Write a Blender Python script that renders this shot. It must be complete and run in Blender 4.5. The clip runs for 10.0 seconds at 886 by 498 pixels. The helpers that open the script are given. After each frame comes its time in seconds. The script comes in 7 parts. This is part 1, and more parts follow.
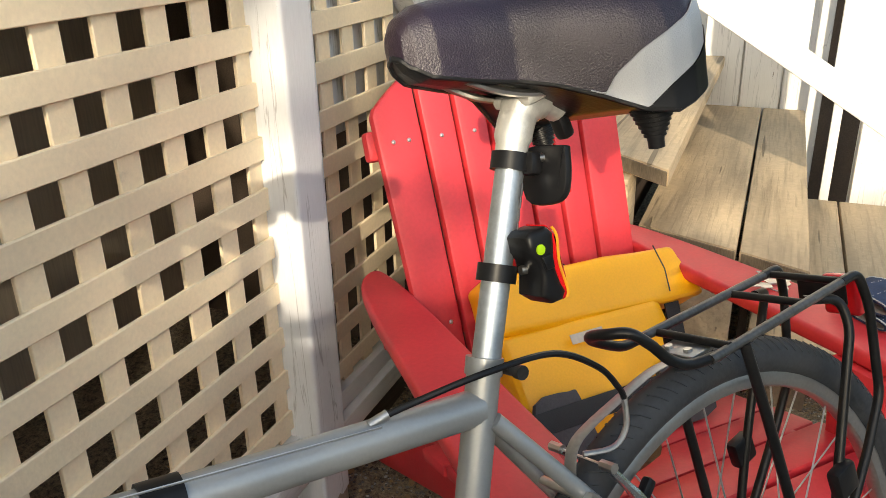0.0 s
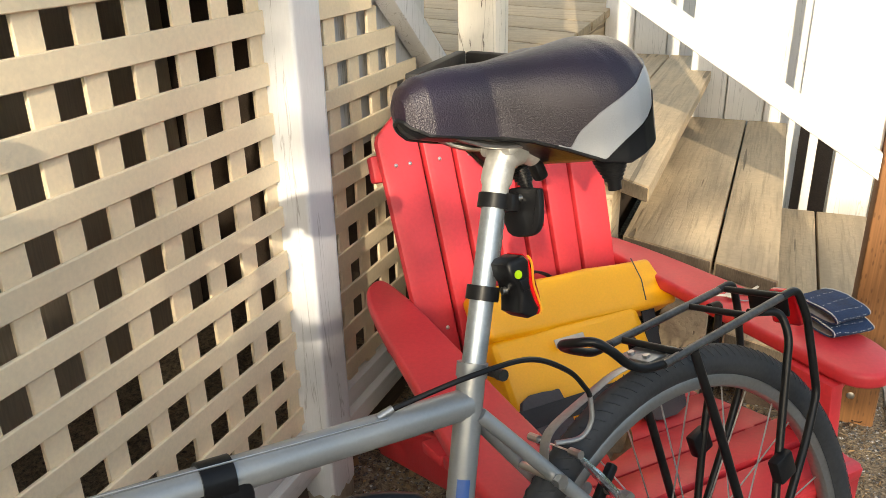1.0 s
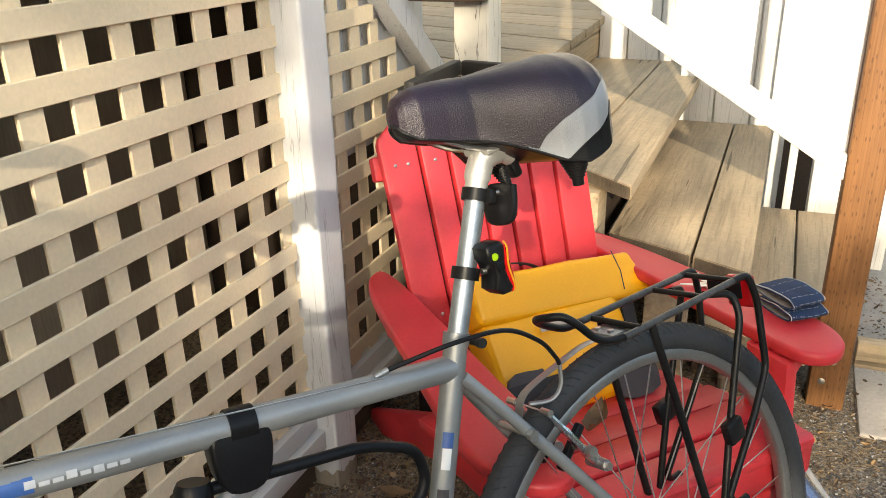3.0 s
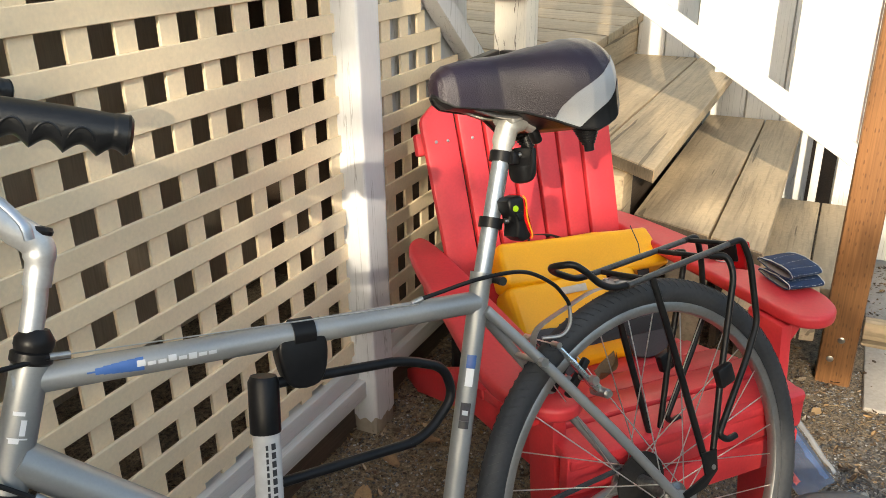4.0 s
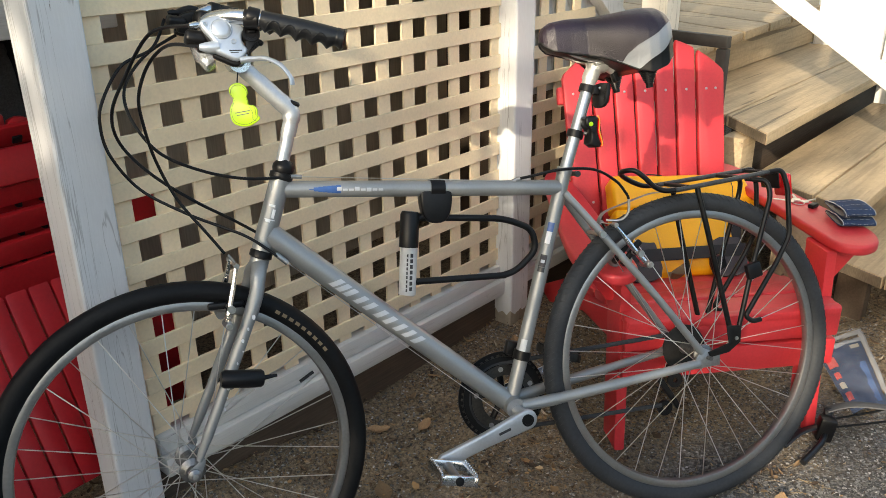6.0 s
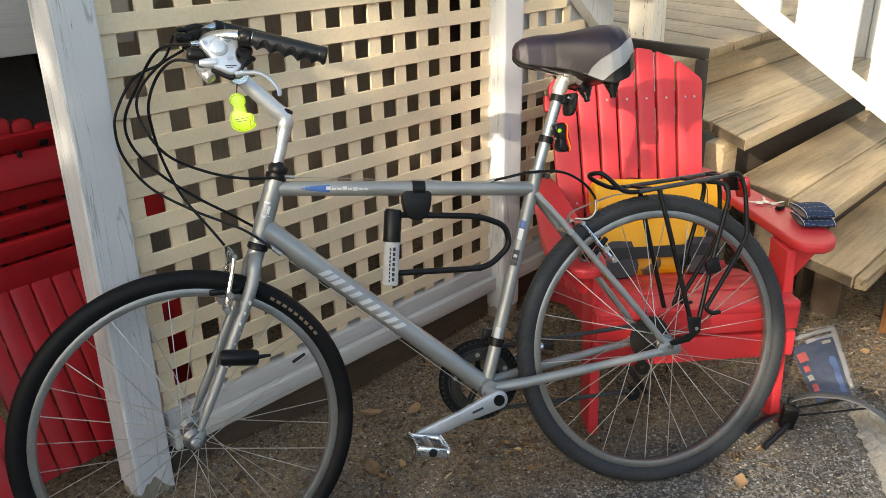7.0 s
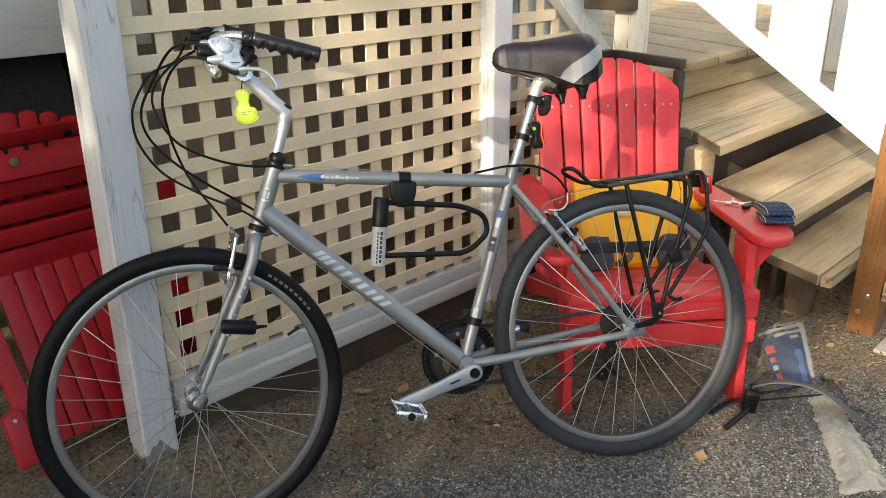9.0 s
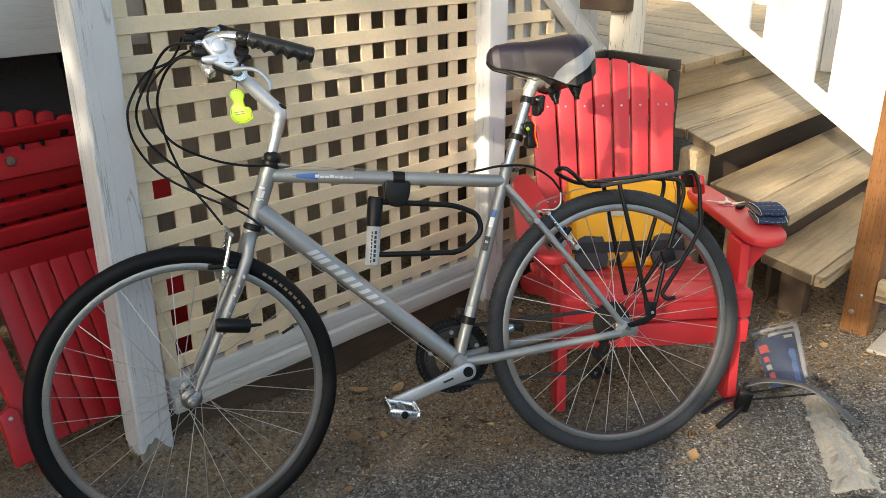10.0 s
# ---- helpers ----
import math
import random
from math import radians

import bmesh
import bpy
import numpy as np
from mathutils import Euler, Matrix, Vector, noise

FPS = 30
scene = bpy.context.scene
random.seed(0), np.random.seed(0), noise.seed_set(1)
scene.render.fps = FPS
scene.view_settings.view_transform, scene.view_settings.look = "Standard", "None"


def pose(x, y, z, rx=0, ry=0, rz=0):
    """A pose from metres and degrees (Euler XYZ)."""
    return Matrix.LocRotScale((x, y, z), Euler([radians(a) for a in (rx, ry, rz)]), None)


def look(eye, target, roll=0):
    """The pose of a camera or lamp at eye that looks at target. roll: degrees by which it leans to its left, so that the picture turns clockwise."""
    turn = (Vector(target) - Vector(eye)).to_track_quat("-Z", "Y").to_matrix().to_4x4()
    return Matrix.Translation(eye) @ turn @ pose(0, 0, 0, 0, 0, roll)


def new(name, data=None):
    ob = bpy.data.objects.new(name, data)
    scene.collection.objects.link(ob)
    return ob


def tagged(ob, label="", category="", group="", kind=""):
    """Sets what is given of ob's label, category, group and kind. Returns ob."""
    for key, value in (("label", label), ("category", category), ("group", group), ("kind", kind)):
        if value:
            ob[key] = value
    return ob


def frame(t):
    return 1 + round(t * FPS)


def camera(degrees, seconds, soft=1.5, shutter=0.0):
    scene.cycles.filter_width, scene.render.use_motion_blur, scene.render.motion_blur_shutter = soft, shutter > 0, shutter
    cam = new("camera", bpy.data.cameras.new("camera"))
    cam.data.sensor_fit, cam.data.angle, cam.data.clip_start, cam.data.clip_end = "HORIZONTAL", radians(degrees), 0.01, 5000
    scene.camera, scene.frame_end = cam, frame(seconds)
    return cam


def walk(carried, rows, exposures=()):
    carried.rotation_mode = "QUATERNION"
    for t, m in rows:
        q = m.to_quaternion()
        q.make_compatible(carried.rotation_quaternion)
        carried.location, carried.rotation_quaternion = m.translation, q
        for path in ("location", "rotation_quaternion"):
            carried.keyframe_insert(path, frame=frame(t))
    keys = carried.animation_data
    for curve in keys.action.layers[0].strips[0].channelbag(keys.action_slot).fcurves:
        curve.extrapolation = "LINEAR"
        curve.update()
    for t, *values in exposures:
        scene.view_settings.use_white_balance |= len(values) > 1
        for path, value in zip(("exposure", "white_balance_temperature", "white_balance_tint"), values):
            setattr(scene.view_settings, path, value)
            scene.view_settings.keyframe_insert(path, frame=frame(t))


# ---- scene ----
cam = camera(57.6, 10.0, soft=0.85)
PATH = [
    (0, (0.542, 0.456, 1.137), (2.244, 1.175, 0.37), -1.3),
    (0.5, (0.49, 0.428, 1.183), (2.191, 1.147, 0.415), -1.2),
    (1, (0.431, 0.403, 1.216), (2.131, 1.122, 0.446), -1.2),
    (1.5, (0.387, 0.369, 1.247), (2.087, 1.094, 0.483), -1.4),
    (2, (0.375, 0.355, 1.247), (2.075, 1.08, 0.484), -1.4),
    (3.5, (0.247, 0.301, 1.256), (1.936, 1.048, 0.489), -1.1),
    (4, (0.144, 0.24, 1.262), (1.797, 1.064, 0.493), -0.7),
    (4.5, (-0.012, 0.134, 1.281), (1.558, 1.121, 0.532), -0.6),
    (5, (-0.126, 0.031, 1.304), (1.409, 1.068, 0.55), -0.4),
    (5.5, (-0.187, -0.086, 1.314), (1.297, 1.025, 0.562), -0.7),
    (6, (-0.25, -0.221, 1.288), (1.117, 1.013, 0.508), -0.9),
    (7.5, (-0.342, -0.461, 1.345), (0.977, 0.833, 0.579), -1.2),
    (8, (-0.394, -0.527, 1.329), (0.903, 0.794, 0.57), -1.1),
    (8.5, (-0.391, -0.56, 1.331), (0.909, 0.769, 0.595), -0.7),
    (9, (-0.388, -0.576, 1.329), (0.931, 0.736, 0.596), -0.5),
    (9.5, (-0.387, -0.585, 1.332), (0.932, 0.726, 0.596), -0.4),
    (10, (-0.385, -0.594, 1.332), (0.934, 0.718, 0.598), -0.4),
]
walk(cam, [(t, look(eye, target, roll)) for t, eye, target, roll in PATH], [(0, 0.16, 7450, 5), (10, 0.16, 7450, 5)])

# ---- light ----
SUN_AZ, SUN_EL = 194.5, 18.6   # towards the sun, from +x
TO_SUN = Vector((math.cos(radians(SUN_AZ)) * math.cos(radians(SUN_EL)), math.sin(radians(SUN_AZ)) * math.cos(radians(SUN_EL)), math.sin(radians(SUN_EL))))
world = bpy.data.worlds.new("sky")
scene.world = world
world.use_nodes = True
wn = world.node_tree
sky = wn.nodes.new("ShaderNodeTexSky")
sky.sky_type, sky.sun_disc = "NISHITA", False
sky.sun_elevation, sky.sun_rotation = radians(SUN_EL), radians(90 - SUN_AZ)
sky.air_density, sky.dust_density = 1.0, 1.5
wn.links.new(sky.outputs[0], wn.nodes["Background"].inputs[0])
wn.nodes["Background"].inputs[1].default_value = 0.41
sun = new("sun", bpy.data.lights.new("sun", "SUN"))
sun.data.energy, sun.data.angle, sun.data.color = 5.0, radians(0.55), (1.0, 0.91, 0.8)
sun.matrix_world = look(TO_SUN * 30, (0, 0, 0))

# ---- materials ----
def nodes_of(m):
    m.use_nodes = True
    t = m.node_tree
    return t, t.nodes["Principled BSDF"]


def paint(name, colour, rough=0.5, metal=0.0, vary=0.15, scale=9.0, fine=120.0, bump=0.15, coat=0.0, dirt=None, dirt_amount=0.3, grain=None, spec=0.5, random_tone=0.0, rough_vary=0.12, stretch=(1, 1, 1)):
    """A surface with broad tone changes, fine grain and relief; dirt is a second colour in patches; grain stretches the fine noise along one axis."""
    m = bpy.data.materials.new(name)
    t, p = nodes_of(m)
    N, L = t.nodes.new, t.links.new
    co = N("ShaderNodeTexCoord")
    mp = N("ShaderNodeMapping")
    mp.inputs["Scale"].default_value = stretch
    L(co.outputs["Object"], mp.inputs[0])
    info = N("ShaderNodeObjectInfo")
    off = N("ShaderNodeVectorMath")
    off.operation = "MULTIPLY_ADD"
    comb = N("ShaderNodeCombineXYZ")
    for i in range(3):
        L(info.outputs["Random"], comb.inputs[i])
    off.inputs[1].default_value = (17.0, 31.0, 23.0)
    L(comb.outputs[0], off.inputs[0])
    L(mp.outputs[0], off.inputs[2])
    n1 = N("ShaderNodeTexNoise")
    n1.inputs["Scale"].default_value, n1.inputs["Detail"].default_value = scale, 6.0
    n2 = N("ShaderNodeTexNoise")
    n2.inputs["Scale"].default_value, n2.inputs["Detail"].default_value = fine, 4.0
    L(off.outputs[0], n1.inputs[0])
    if grain:
        mg = N("ShaderNodeMapping")
        mg.inputs["Scale"].default_value = grain
        L(off.outputs[0], mg.inputs[0])
        L(mg.outputs[0], n2.inputs[0])
    else:
        L(off.outputs[0], n2.inputs[0])
    mix = N("ShaderNodeMath")
    mix.operation = "MULTIPLY_ADD"
    mix.inputs[1].default_value = 0.5
    half = N("ShaderNodeMath")
    half.operation = "MULTIPLY"
    half.inputs[1].default_value = 0.5
    L(n2.outputs[0], half.inputs[0])
    L(n1.outputs[0], mix.inputs[0])
    L(half.outputs[0], mix.inputs[2])
    ramp = N("ShaderNodeValToRGB")
    c = Vector(colour)
    ramp.color_ramp.elements[0].position, ramp.color_ramp.elements[1].position = 0.3, 0.7
    ramp.color_ramp.elements[0].color = (*(c * (1 - vary)), 1)
    ramp.color_ramp.elements[1].color = (*[min(1, v * (1 + vary)) for v in c], 1)
    L(mix.outputs[0], ramp.inputs[0])
    out = ramp.outputs[0]
    if random_tone:
        hs = N("ShaderNodeHueSaturation")
        mr = N("ShaderNodeMapRange")
        mr.inputs[3].default_value, mr.inputs[4].default_value = 1 - random_tone, 1 + random_tone
        L(info.outputs["Random"], mr.inputs[0])
        L(mr.outputs[0], hs.inputs["Value"])
        L(out, hs.inputs["Color"])
        out = hs.outputs[0]
    if dirt:
        n3 = N("ShaderNodeTexNoise")
        n3.inputs["Scale"].default_value, n3.inputs["Detail"].default_value = scale * 0.7, 8.0
        n3.inputs["Roughness"].default_value = 0.7
        add = N("ShaderNodeVectorMath")
        add.inputs[1].default_value = (5.3, 2.1, 7.7)
        L(off.outputs[0], add.inputs[0])
        L(add.outputs[0], n3.inputs[0])
        r3 = N("ShaderNodeValToRGB")
        r3.color_ramp.elements[0].position, r3.color_ramp.elements[1].position = 0.66 - 0.3 * dirt_amount, 0.8 - 0.3 * dirt_amount
        L(n3.outputs[0], r3.inputs[0])
        mx = N("ShaderNodeMixRGB")
        mx.inputs[2].default_value = (*dirt, 1)
        L(r3.outputs[0], mx.inputs[0])
        L(out, mx.inputs[1])
        out = mx.outputs[0]
    L(out, p.inputs["Base Color"])
    rr = N("ShaderNodeMapRange")
    rr.inputs[3].default_value, rr.inputs[4].default_value = max(0.02, rough - rough_vary), min(1, rough + rough_vary)
    L(n1.outputs[0], rr.inputs[0])
    L(rr.outputs[0], p.inputs["Roughness"])
    p.inputs["Metallic"].default_value = metal
    p.inputs["Coat Weight"].default_value = coat
    p.inputs["Specular IOR Level"].default_value = spec
    if bump:
        b = N("ShaderNodeBump")
        b.inputs["Strength"].default_value, b.inputs["Distance"].default_value = bump, 0.002
        L(n2.outputs[0], b.inputs["Height"])
        L(b.outputs[0], p.inputs["Normal"])
    return m


def peeling(name, colour, under, amount=0.4, along_x=False):
    """Old house paint that cracks and peels along the grain, with bare grey wood below."""
    m = paint(name, colour, 0.55, vary=0.06, scale=6, fine=60, bump=0.2, grain=(0.6, 6, 6) if along_x else (6, 6, 0.6))
    t, p = nodes_of(m)
    N, L = t.nodes.new, t.links.new
    base = p.inputs["Base Color"].links[0].from_socket
    co = N("ShaderNodeTexCoord")
    mp = N("ShaderNodeMapping")
    mp.inputs["Scale"].default_value = (1.1, 9, 9) if along_x else (9, 9, 1.1)
    L(co.outputs["Object"], mp.inputs[0])
    n = N("ShaderNodeTexNoise")
    n.inputs["Scale"].default_value, n.inputs["Detail"].default_value, n.inputs["Roughness"].default_value = 5.0, 9.0, 0.75
    L(mp.outputs[0], n.inputs[0])
    r = N("ShaderNodeValToRGB")
    r.color_ramp.elements[0].position, r.color_ramp.elements[1].position = 0.72 - 0.2 * amount, 0.735 - 0.2 * amount
    L(n.outputs[0], r.inputs[0])
    mx = N("ShaderNodeMixRGB")
    mx.inputs[2].default_value = (*under, 1)
    L(r.outputs[0], mx.inputs[0])
    L(base, mx.inputs[1])
    L(mx.outputs[0], p.inputs["Base Color"])
    # hairline cracks along the grain, and grey weather stains
    mc = N("ShaderNodeMapping")
    mc.inputs["Scale"].default_value = (1.2, 30, 30) if along_x else (30, 30, 1.2)
    L(co.outputs["Object"], mc.inputs[0])
    nc = N("ShaderNodeTexNoise")
    nc.inputs["Scale"].default_value, nc.inputs["Detail"].default_value, nc.inputs["Distortion"].default_value = 1.0, 4, 0.8
    L(mc.outputs[0], nc.inputs[0])
    rc = N("ShaderNodeValToRGB")
    e = rc.color_ramp.elements
    e[0].position, e[0].color = 0.492, (0, 0, 0, 1)
    e[1].position, e[1].color = 0.512, (0, 0, 0, 1)
    mid = e.new(0.502)
    mid.color = (min(1, amount * 1.5),) * 3 + (1,)
    L(nc.outputs[0], rc.inputs[0])
    ns = N("ShaderNodeTexNoise")
    ns.inputs["Scale"].default_value, ns.inputs["Detail"].default_value, ns.inputs["Roughness"].default_value = 3.0, 7, 0.7
    L(co.outputs["Object"], ns.inputs[0])
    rs = N("ShaderNodeMapRange")
    rs.inputs[1].default_value, rs.inputs[2].default_value, rs.inputs[4].default_value = 0.5, 0.75, amount
    L(ns.outputs[0], rs.inputs[0])
    for fac, tone in ((rs.outputs[0], Vector(colour) * 0.62), (rc.outputs[0], Vector(under) * 0.6)):
        my = N("ShaderNodeMixRGB")
        my.inputs[2].default_value = (*tone, 1)
        L(fac, my.inputs[0])
        L(p.inputs["Base Color"].links[0].from_socket, my.inputs[1])
        L(my.outputs[0], p.inputs["Base Color"])
    b = N("ShaderNodeBump")
    b.invert = True
    b.inputs["Strength"].default_value, b.inputs["Distance"].default_value = 0.6, 0.002
    L(r.outputs[0], b.inputs["Height"])
    L(p.inputs["Normal"].links[0].from_socket, b.inputs["Normal"])
    L(b.outputs[0], p.inputs["Normal"])
    return m


def timber(name, colour, order, cracks=0.5):
    """Old bare boards: long grain, dark checks and knots. order: the axis that the grain follows comes first."""
    m = paint(name, colour, 0.72, vary=0.16, scale=5, fine=70, bump=0.25, dirt=tuple(v * 0.62 for v in colour), dirt_amount=0.12, random_tone=0.12)
    t, p = nodes_of(m)
    N, L = t.nodes.new, t.links.new
    base = p.inputs["Base Color"].links[0].from_socket
    co = N("ShaderNodeTexCoord")
    info = N("ShaderNodeObjectInfo")
    sc = N("ShaderNodeVectorMath")
    sc.operation = "SCALE"
    sc.inputs[0].default_value = (3.7, 5.9, 1.3)
    L(info.outputs["Random"], sc.inputs["Scale"])
    add = N("ShaderNodeVectorMath")
    L(co.outputs["Object"], add.inputs[0])
    L(sc.outputs[0], add.inputs[1])
    size = [0, 0, 0]
    size[order[0]], size[order[1]], size[order[2]] = 0.9, 16, 16
    mp = N("ShaderNodeMapping")
    mp.inputs["Scale"].default_value = size
    L(add.outputs[0], mp.inputs[0])

    def lines(scale, detail, lo, hi, distort):
        n = N("ShaderNodeTexNoise")
        n.inputs["Scale"].default_value, n.inputs["Detail"].default_value, n.inputs["Distortion"].default_value = scale, detail, distort
        L(mp.outputs[0], n.inputs[0])
        r = N("ShaderNodeMapRange")
        r.inputs[1].default_value, r.inputs[2].default_value = lo, hi
        L(n.outputs[0], r.inputs[0])
        return r.outputs[0]

    def mixed(fac, a, colour, share):
        k = N("ShaderNodeMath")
        k.operation = "MULTIPLY"
        k.inputs[1].default_value = share
        L(fac, k.inputs[0])
        x = N("ShaderNodeMixRGB")
        x.inputs[2].default_value = (*colour, 1)
        L(k.outputs[0], x.inputs[0])
        L(a, x.inputs[1])
        return x.outputs[0]

    c = Vector(colour)
    grain = lines(2.2, 5, 0.48, 0.68, 0.3)
    fine = lines(7.0, 4, 0.5, 0.66, 0.3)
    crack = lines(1.6, 2, 0.70 - 0.06 * cracks, 0.72 - 0.06 * cracks, 0.15)
    out = mixed(grain, base, c * 0.6, 0.5)
    out = mixed(fine, out, c * 0.45, 0.3)
    out = mixed(crack, out, c * 0.2, 0.6)
    L(out, p.inputs["Base Color"])
    b = N("ShaderNodeBump")
    b.invert = True
    b.inputs["Strength"].default_value, b.inputs["Distance"].default_value = 0.7, 0.0025
    L(crack, b.inputs["Height"])
    b2 = N("ShaderNodeBump")
    b2.invert = True
    b2.inputs["Strength"].default_value, b2.inputs["Distance"].default_value = 0.5, 0.0012
    L(fine, b2.inputs["Height"])
    L(p.inputs["Normal"].links[0].from_socket, b.inputs["Normal"])
    L(b.outputs[0], b2.inputs["Normal"])
    L(b2.outputs[0], p.inputs["Normal"])
    return m


def clear(name, colour=(1, 1, 1), rough=0.1, alpha=0.35, ior=1.45):
    m = bpy.data.materials.new(name)
    t, p = nodes_of(m)
    p.inputs["Base Color"].default_value = (*colour, 1)
    p.inputs["Roughness"].default_value, p.inputs["Alpha"].default_value = rough, alpha
    p.inputs["IOR"].default_value = ior
    n = t.nodes.new("ShaderNodeTexNoise")
    n.inputs["Scale"].default_value = 25
    co = t.nodes.new("ShaderNodeTexCoord")
    t.links.new(co.outputs["Object"], n.inputs[0])
    b = t.nodes.new("ShaderNodeBump")
    b.inputs["Strength"].default_value, b.inputs["Distance"].default_value = 0.5, 0.004
    t.links.new(n.outputs[0], b.inputs["Height"])
    t.links.new(b.outputs[0], p.inputs["Normal"])
    return m


CREAM = paint("cream_paint", (0.85, 0.69, 0.475), 0.5, vary=0.09, scale=7, fine=140, bump=0.25, dirt=(0.5, 0.39, 0.26), dirt_amount=0.0, random_tone=0.05)
WHITE = peeling("white_peeling_paint", (0.62, 0.63, 0.65), (0.14, 0.13, 0.12), 0.36)
WHITE_LEVEL = peeling("white_ledge_paint", (0.6, 0.59, 0.57), (0.2, 0.17, 0.14), 0.12, True)
WHITE_MILDEW = peeling("white_mildewed_paint", (0.74, 0.72, 0.68), (0.16, 0.13, 0.1), 0.28)
WHITE_NEWEL = peeling("white_newel_paint_with_mildew", (0.7, 0.67, 0.6), (0.1, 0.085, 0.065), 0.6)
WHITE_RAIL = peeling("white_rail_paint", (0.8, 0.79, 0.76), (0.25, 0.2, 0.15), 0.05)
TREAD = timber("weathered_tread_wood", (0.53, 0.4, 0.25), (0, 1, 2), 0.2)
TREAD_Y = timber("weathered_deck_wood", (0.58, 0.44, 0.275), (1, 0, 2), 0.1)
# the landing's shade is put into this darker wood colour
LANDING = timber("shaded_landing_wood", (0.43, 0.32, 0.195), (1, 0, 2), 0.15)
TREAD_GREY = timber("grey_bare_post_wood", (0.36, 0.31, 0.25), (2, 0, 1))
CEDAR = paint("cedar_post_wood", (0.255, 0.115, 0.043), 0.6, vary=0.42, scale=9, fine=40, bump=0.4, grain=(6, 6, 0.3), stretch=(1, 1, 0.45), dirt=(0.12, 0.055, 0.025), dirt_amount=0.1)


def incise(m):
    """Rows of short upright slits, as in pressure-treated timber."""
    t, p = nodes_of(m)
    N, L = t.nodes.new, t.links.new
    co, mp, vo, rm, mx = N("ShaderNodeTexCoord"), N("ShaderNodeMapping"), N("ShaderNodeTexVoronoi"), N("ShaderNodeMapRange"), N("ShaderNodeMixRGB")
    mp.inputs["Scale"].default_value = (120, 120, 34)
    vo.inputs["Scale"].default_value, vo.inputs["Randomness"].default_value = 1.0, 0.45
    L(co.outputs["Object"], mp.inputs[0])
    L(mp.outputs[0], vo.inputs["Vector"])
    rm.inputs[1].default_value, rm.inputs[2].default_value, rm.inputs[3].default_value, rm.inputs[4].default_value = 0.16, 0.26, 0.5, 0.0
    L(vo.outputs["Distance"], rm.inputs[0])
    L(rm.outputs[0], mx.inputs[0])
    L(p.inputs["Base Color"].links[0].from_socket, mx.inputs[1])
    mx.inputs[2].default_value = (0.06, 0.026, 0.012, 1)
    L(mx.outputs[0], p.inputs["Base Color"])


incise(CEDAR)
# darker than the treads: shade on the board ends, put into the colour
ENDGRAIN = paint("shade_toned_end_grain", (0.2, 0.155, 0.105), 0.85, vary=0.45, scale=14, fine=90, bump=0.6, grain=(6, 6, 0.8))
# dark timber, also used where the colour stands in for shade
DARKWOOD = paint("dark_wood_and_shade", (0.085, 0.058, 0.04), 0.8, vary=0.4, scale=7, fine=40, bump=0.5, grain=(0.3, 6, 6))
BLACKBOX = paint("black_stained_wood", (0.02, 0.019, 0.018), 0.6, vary=0.4, scale=9, fine=60, bump=0.4, dirt=(0.1, 0.095, 0.08), dirt_amount=0.0)
RED = paint("red_plastic_lumber", (0.6, 0.036, 0.047), 0.46, vary=0.1, scale=5, fine=160, bump=0.1, random_tone=0.05, dirt=(0.36, 0.03, 0.03), dirt_amount=-0.15)
# red of the stacked chairs, darkened for the shade under the deck
RED_SHADED = paint("shade_darkened_red_paint", (0.42, 0.012, 0.018), 0.4, vary=0.15, scale=6, fine=120, bump=0.1, random_tone=0.08)
STEEL = paint("brushed_screw", (0.6, 0.58, 0.55), 0.35, metal=1.0)
FRAME = paint("silver_grey_frame_paint", (0.3, 0.31, 0.315), 0.4, metal=0.5, vary=0.06, scale=12, fine=300, bump=0.03, coat=0.05, rough_vary=0.06)
ALLOY = paint("polished_alloy", (0.72, 0.73, 0.75), 0.24, metal=1.0, vary=0.08, scale=30, fine=200, bump=0.03)
SHIFTER = paint("satin_silver_shifter", (0.47, 0.52, 0.59), 0.34, metal=0.55, vary=0.06, scale=30, fine=200, bump=0.03, coat=0.2)
GUARDGREY = paint("grey_guard_plastic", (0.07, 0.07, 0.072), 0.5, vary=0.2, scale=25, bump=0.1)
ALLOY_DULL = paint("dull_alloy", (0.38, 0.38, 0.38), 0.46, metal=1.0, vary=0.15, scale=25, fine=200, bump=0.08)
DARKSTEEL = paint("dark_oily_steel", (0.06, 0.058, 0.055), 0.45, metal=0.8, vary=0.3, scale=30, fine=200, bump=0.1)
SPROCKET = paint("black_oily_sprocket", (0.02, 0.019, 0.018), 0.5, metal=0.3, vary=0.4, scale=60, fine=200, bump=0.1)
HUB = paint("satin_hub_alloy", (0.22, 0.22, 0.22), 0.42, metal=0.9, vary=0.45, scale=60, fine=200, bump=0.1)
RIM = paint("grey_rim_alloy", (0.33, 0.32, 0.31), 0.4, metal=0.85, vary=0.12, scale=20, fine=200, bump=0.05)
TYRE = paint("black_tyre_rubber", (0.007, 0.0072, 0.008), 0.55, spec=0.18, vary=0.3, scale=12, fine=150, bump=0.15, dirt=(0.018, 0.017, 0.016), dirt_amount=0.0)
TYRE_GREY = paint("worn_grey_tyre_rubber", (0.033, 0.036, 0.041), 0.6, spec=0.25, vary=0.25, scale=12, fine=150, bump=0.2, dirt=(0.033, 0.032, 0.031), dirt_amount=0.05)
BLACK = paint("black_plastic", (0.008, 0.008, 0.009), 0.36, spec=0.22, vary=0.2, scale=20, fine=200, bump=0.05)
BLACKTUBE = paint("black_rack_paint", (0.012, 0.012, 0.0125), 0.34, spec=0.25, vary=0.25, scale=20, fine=200, bump=0.05, metal=0.2)
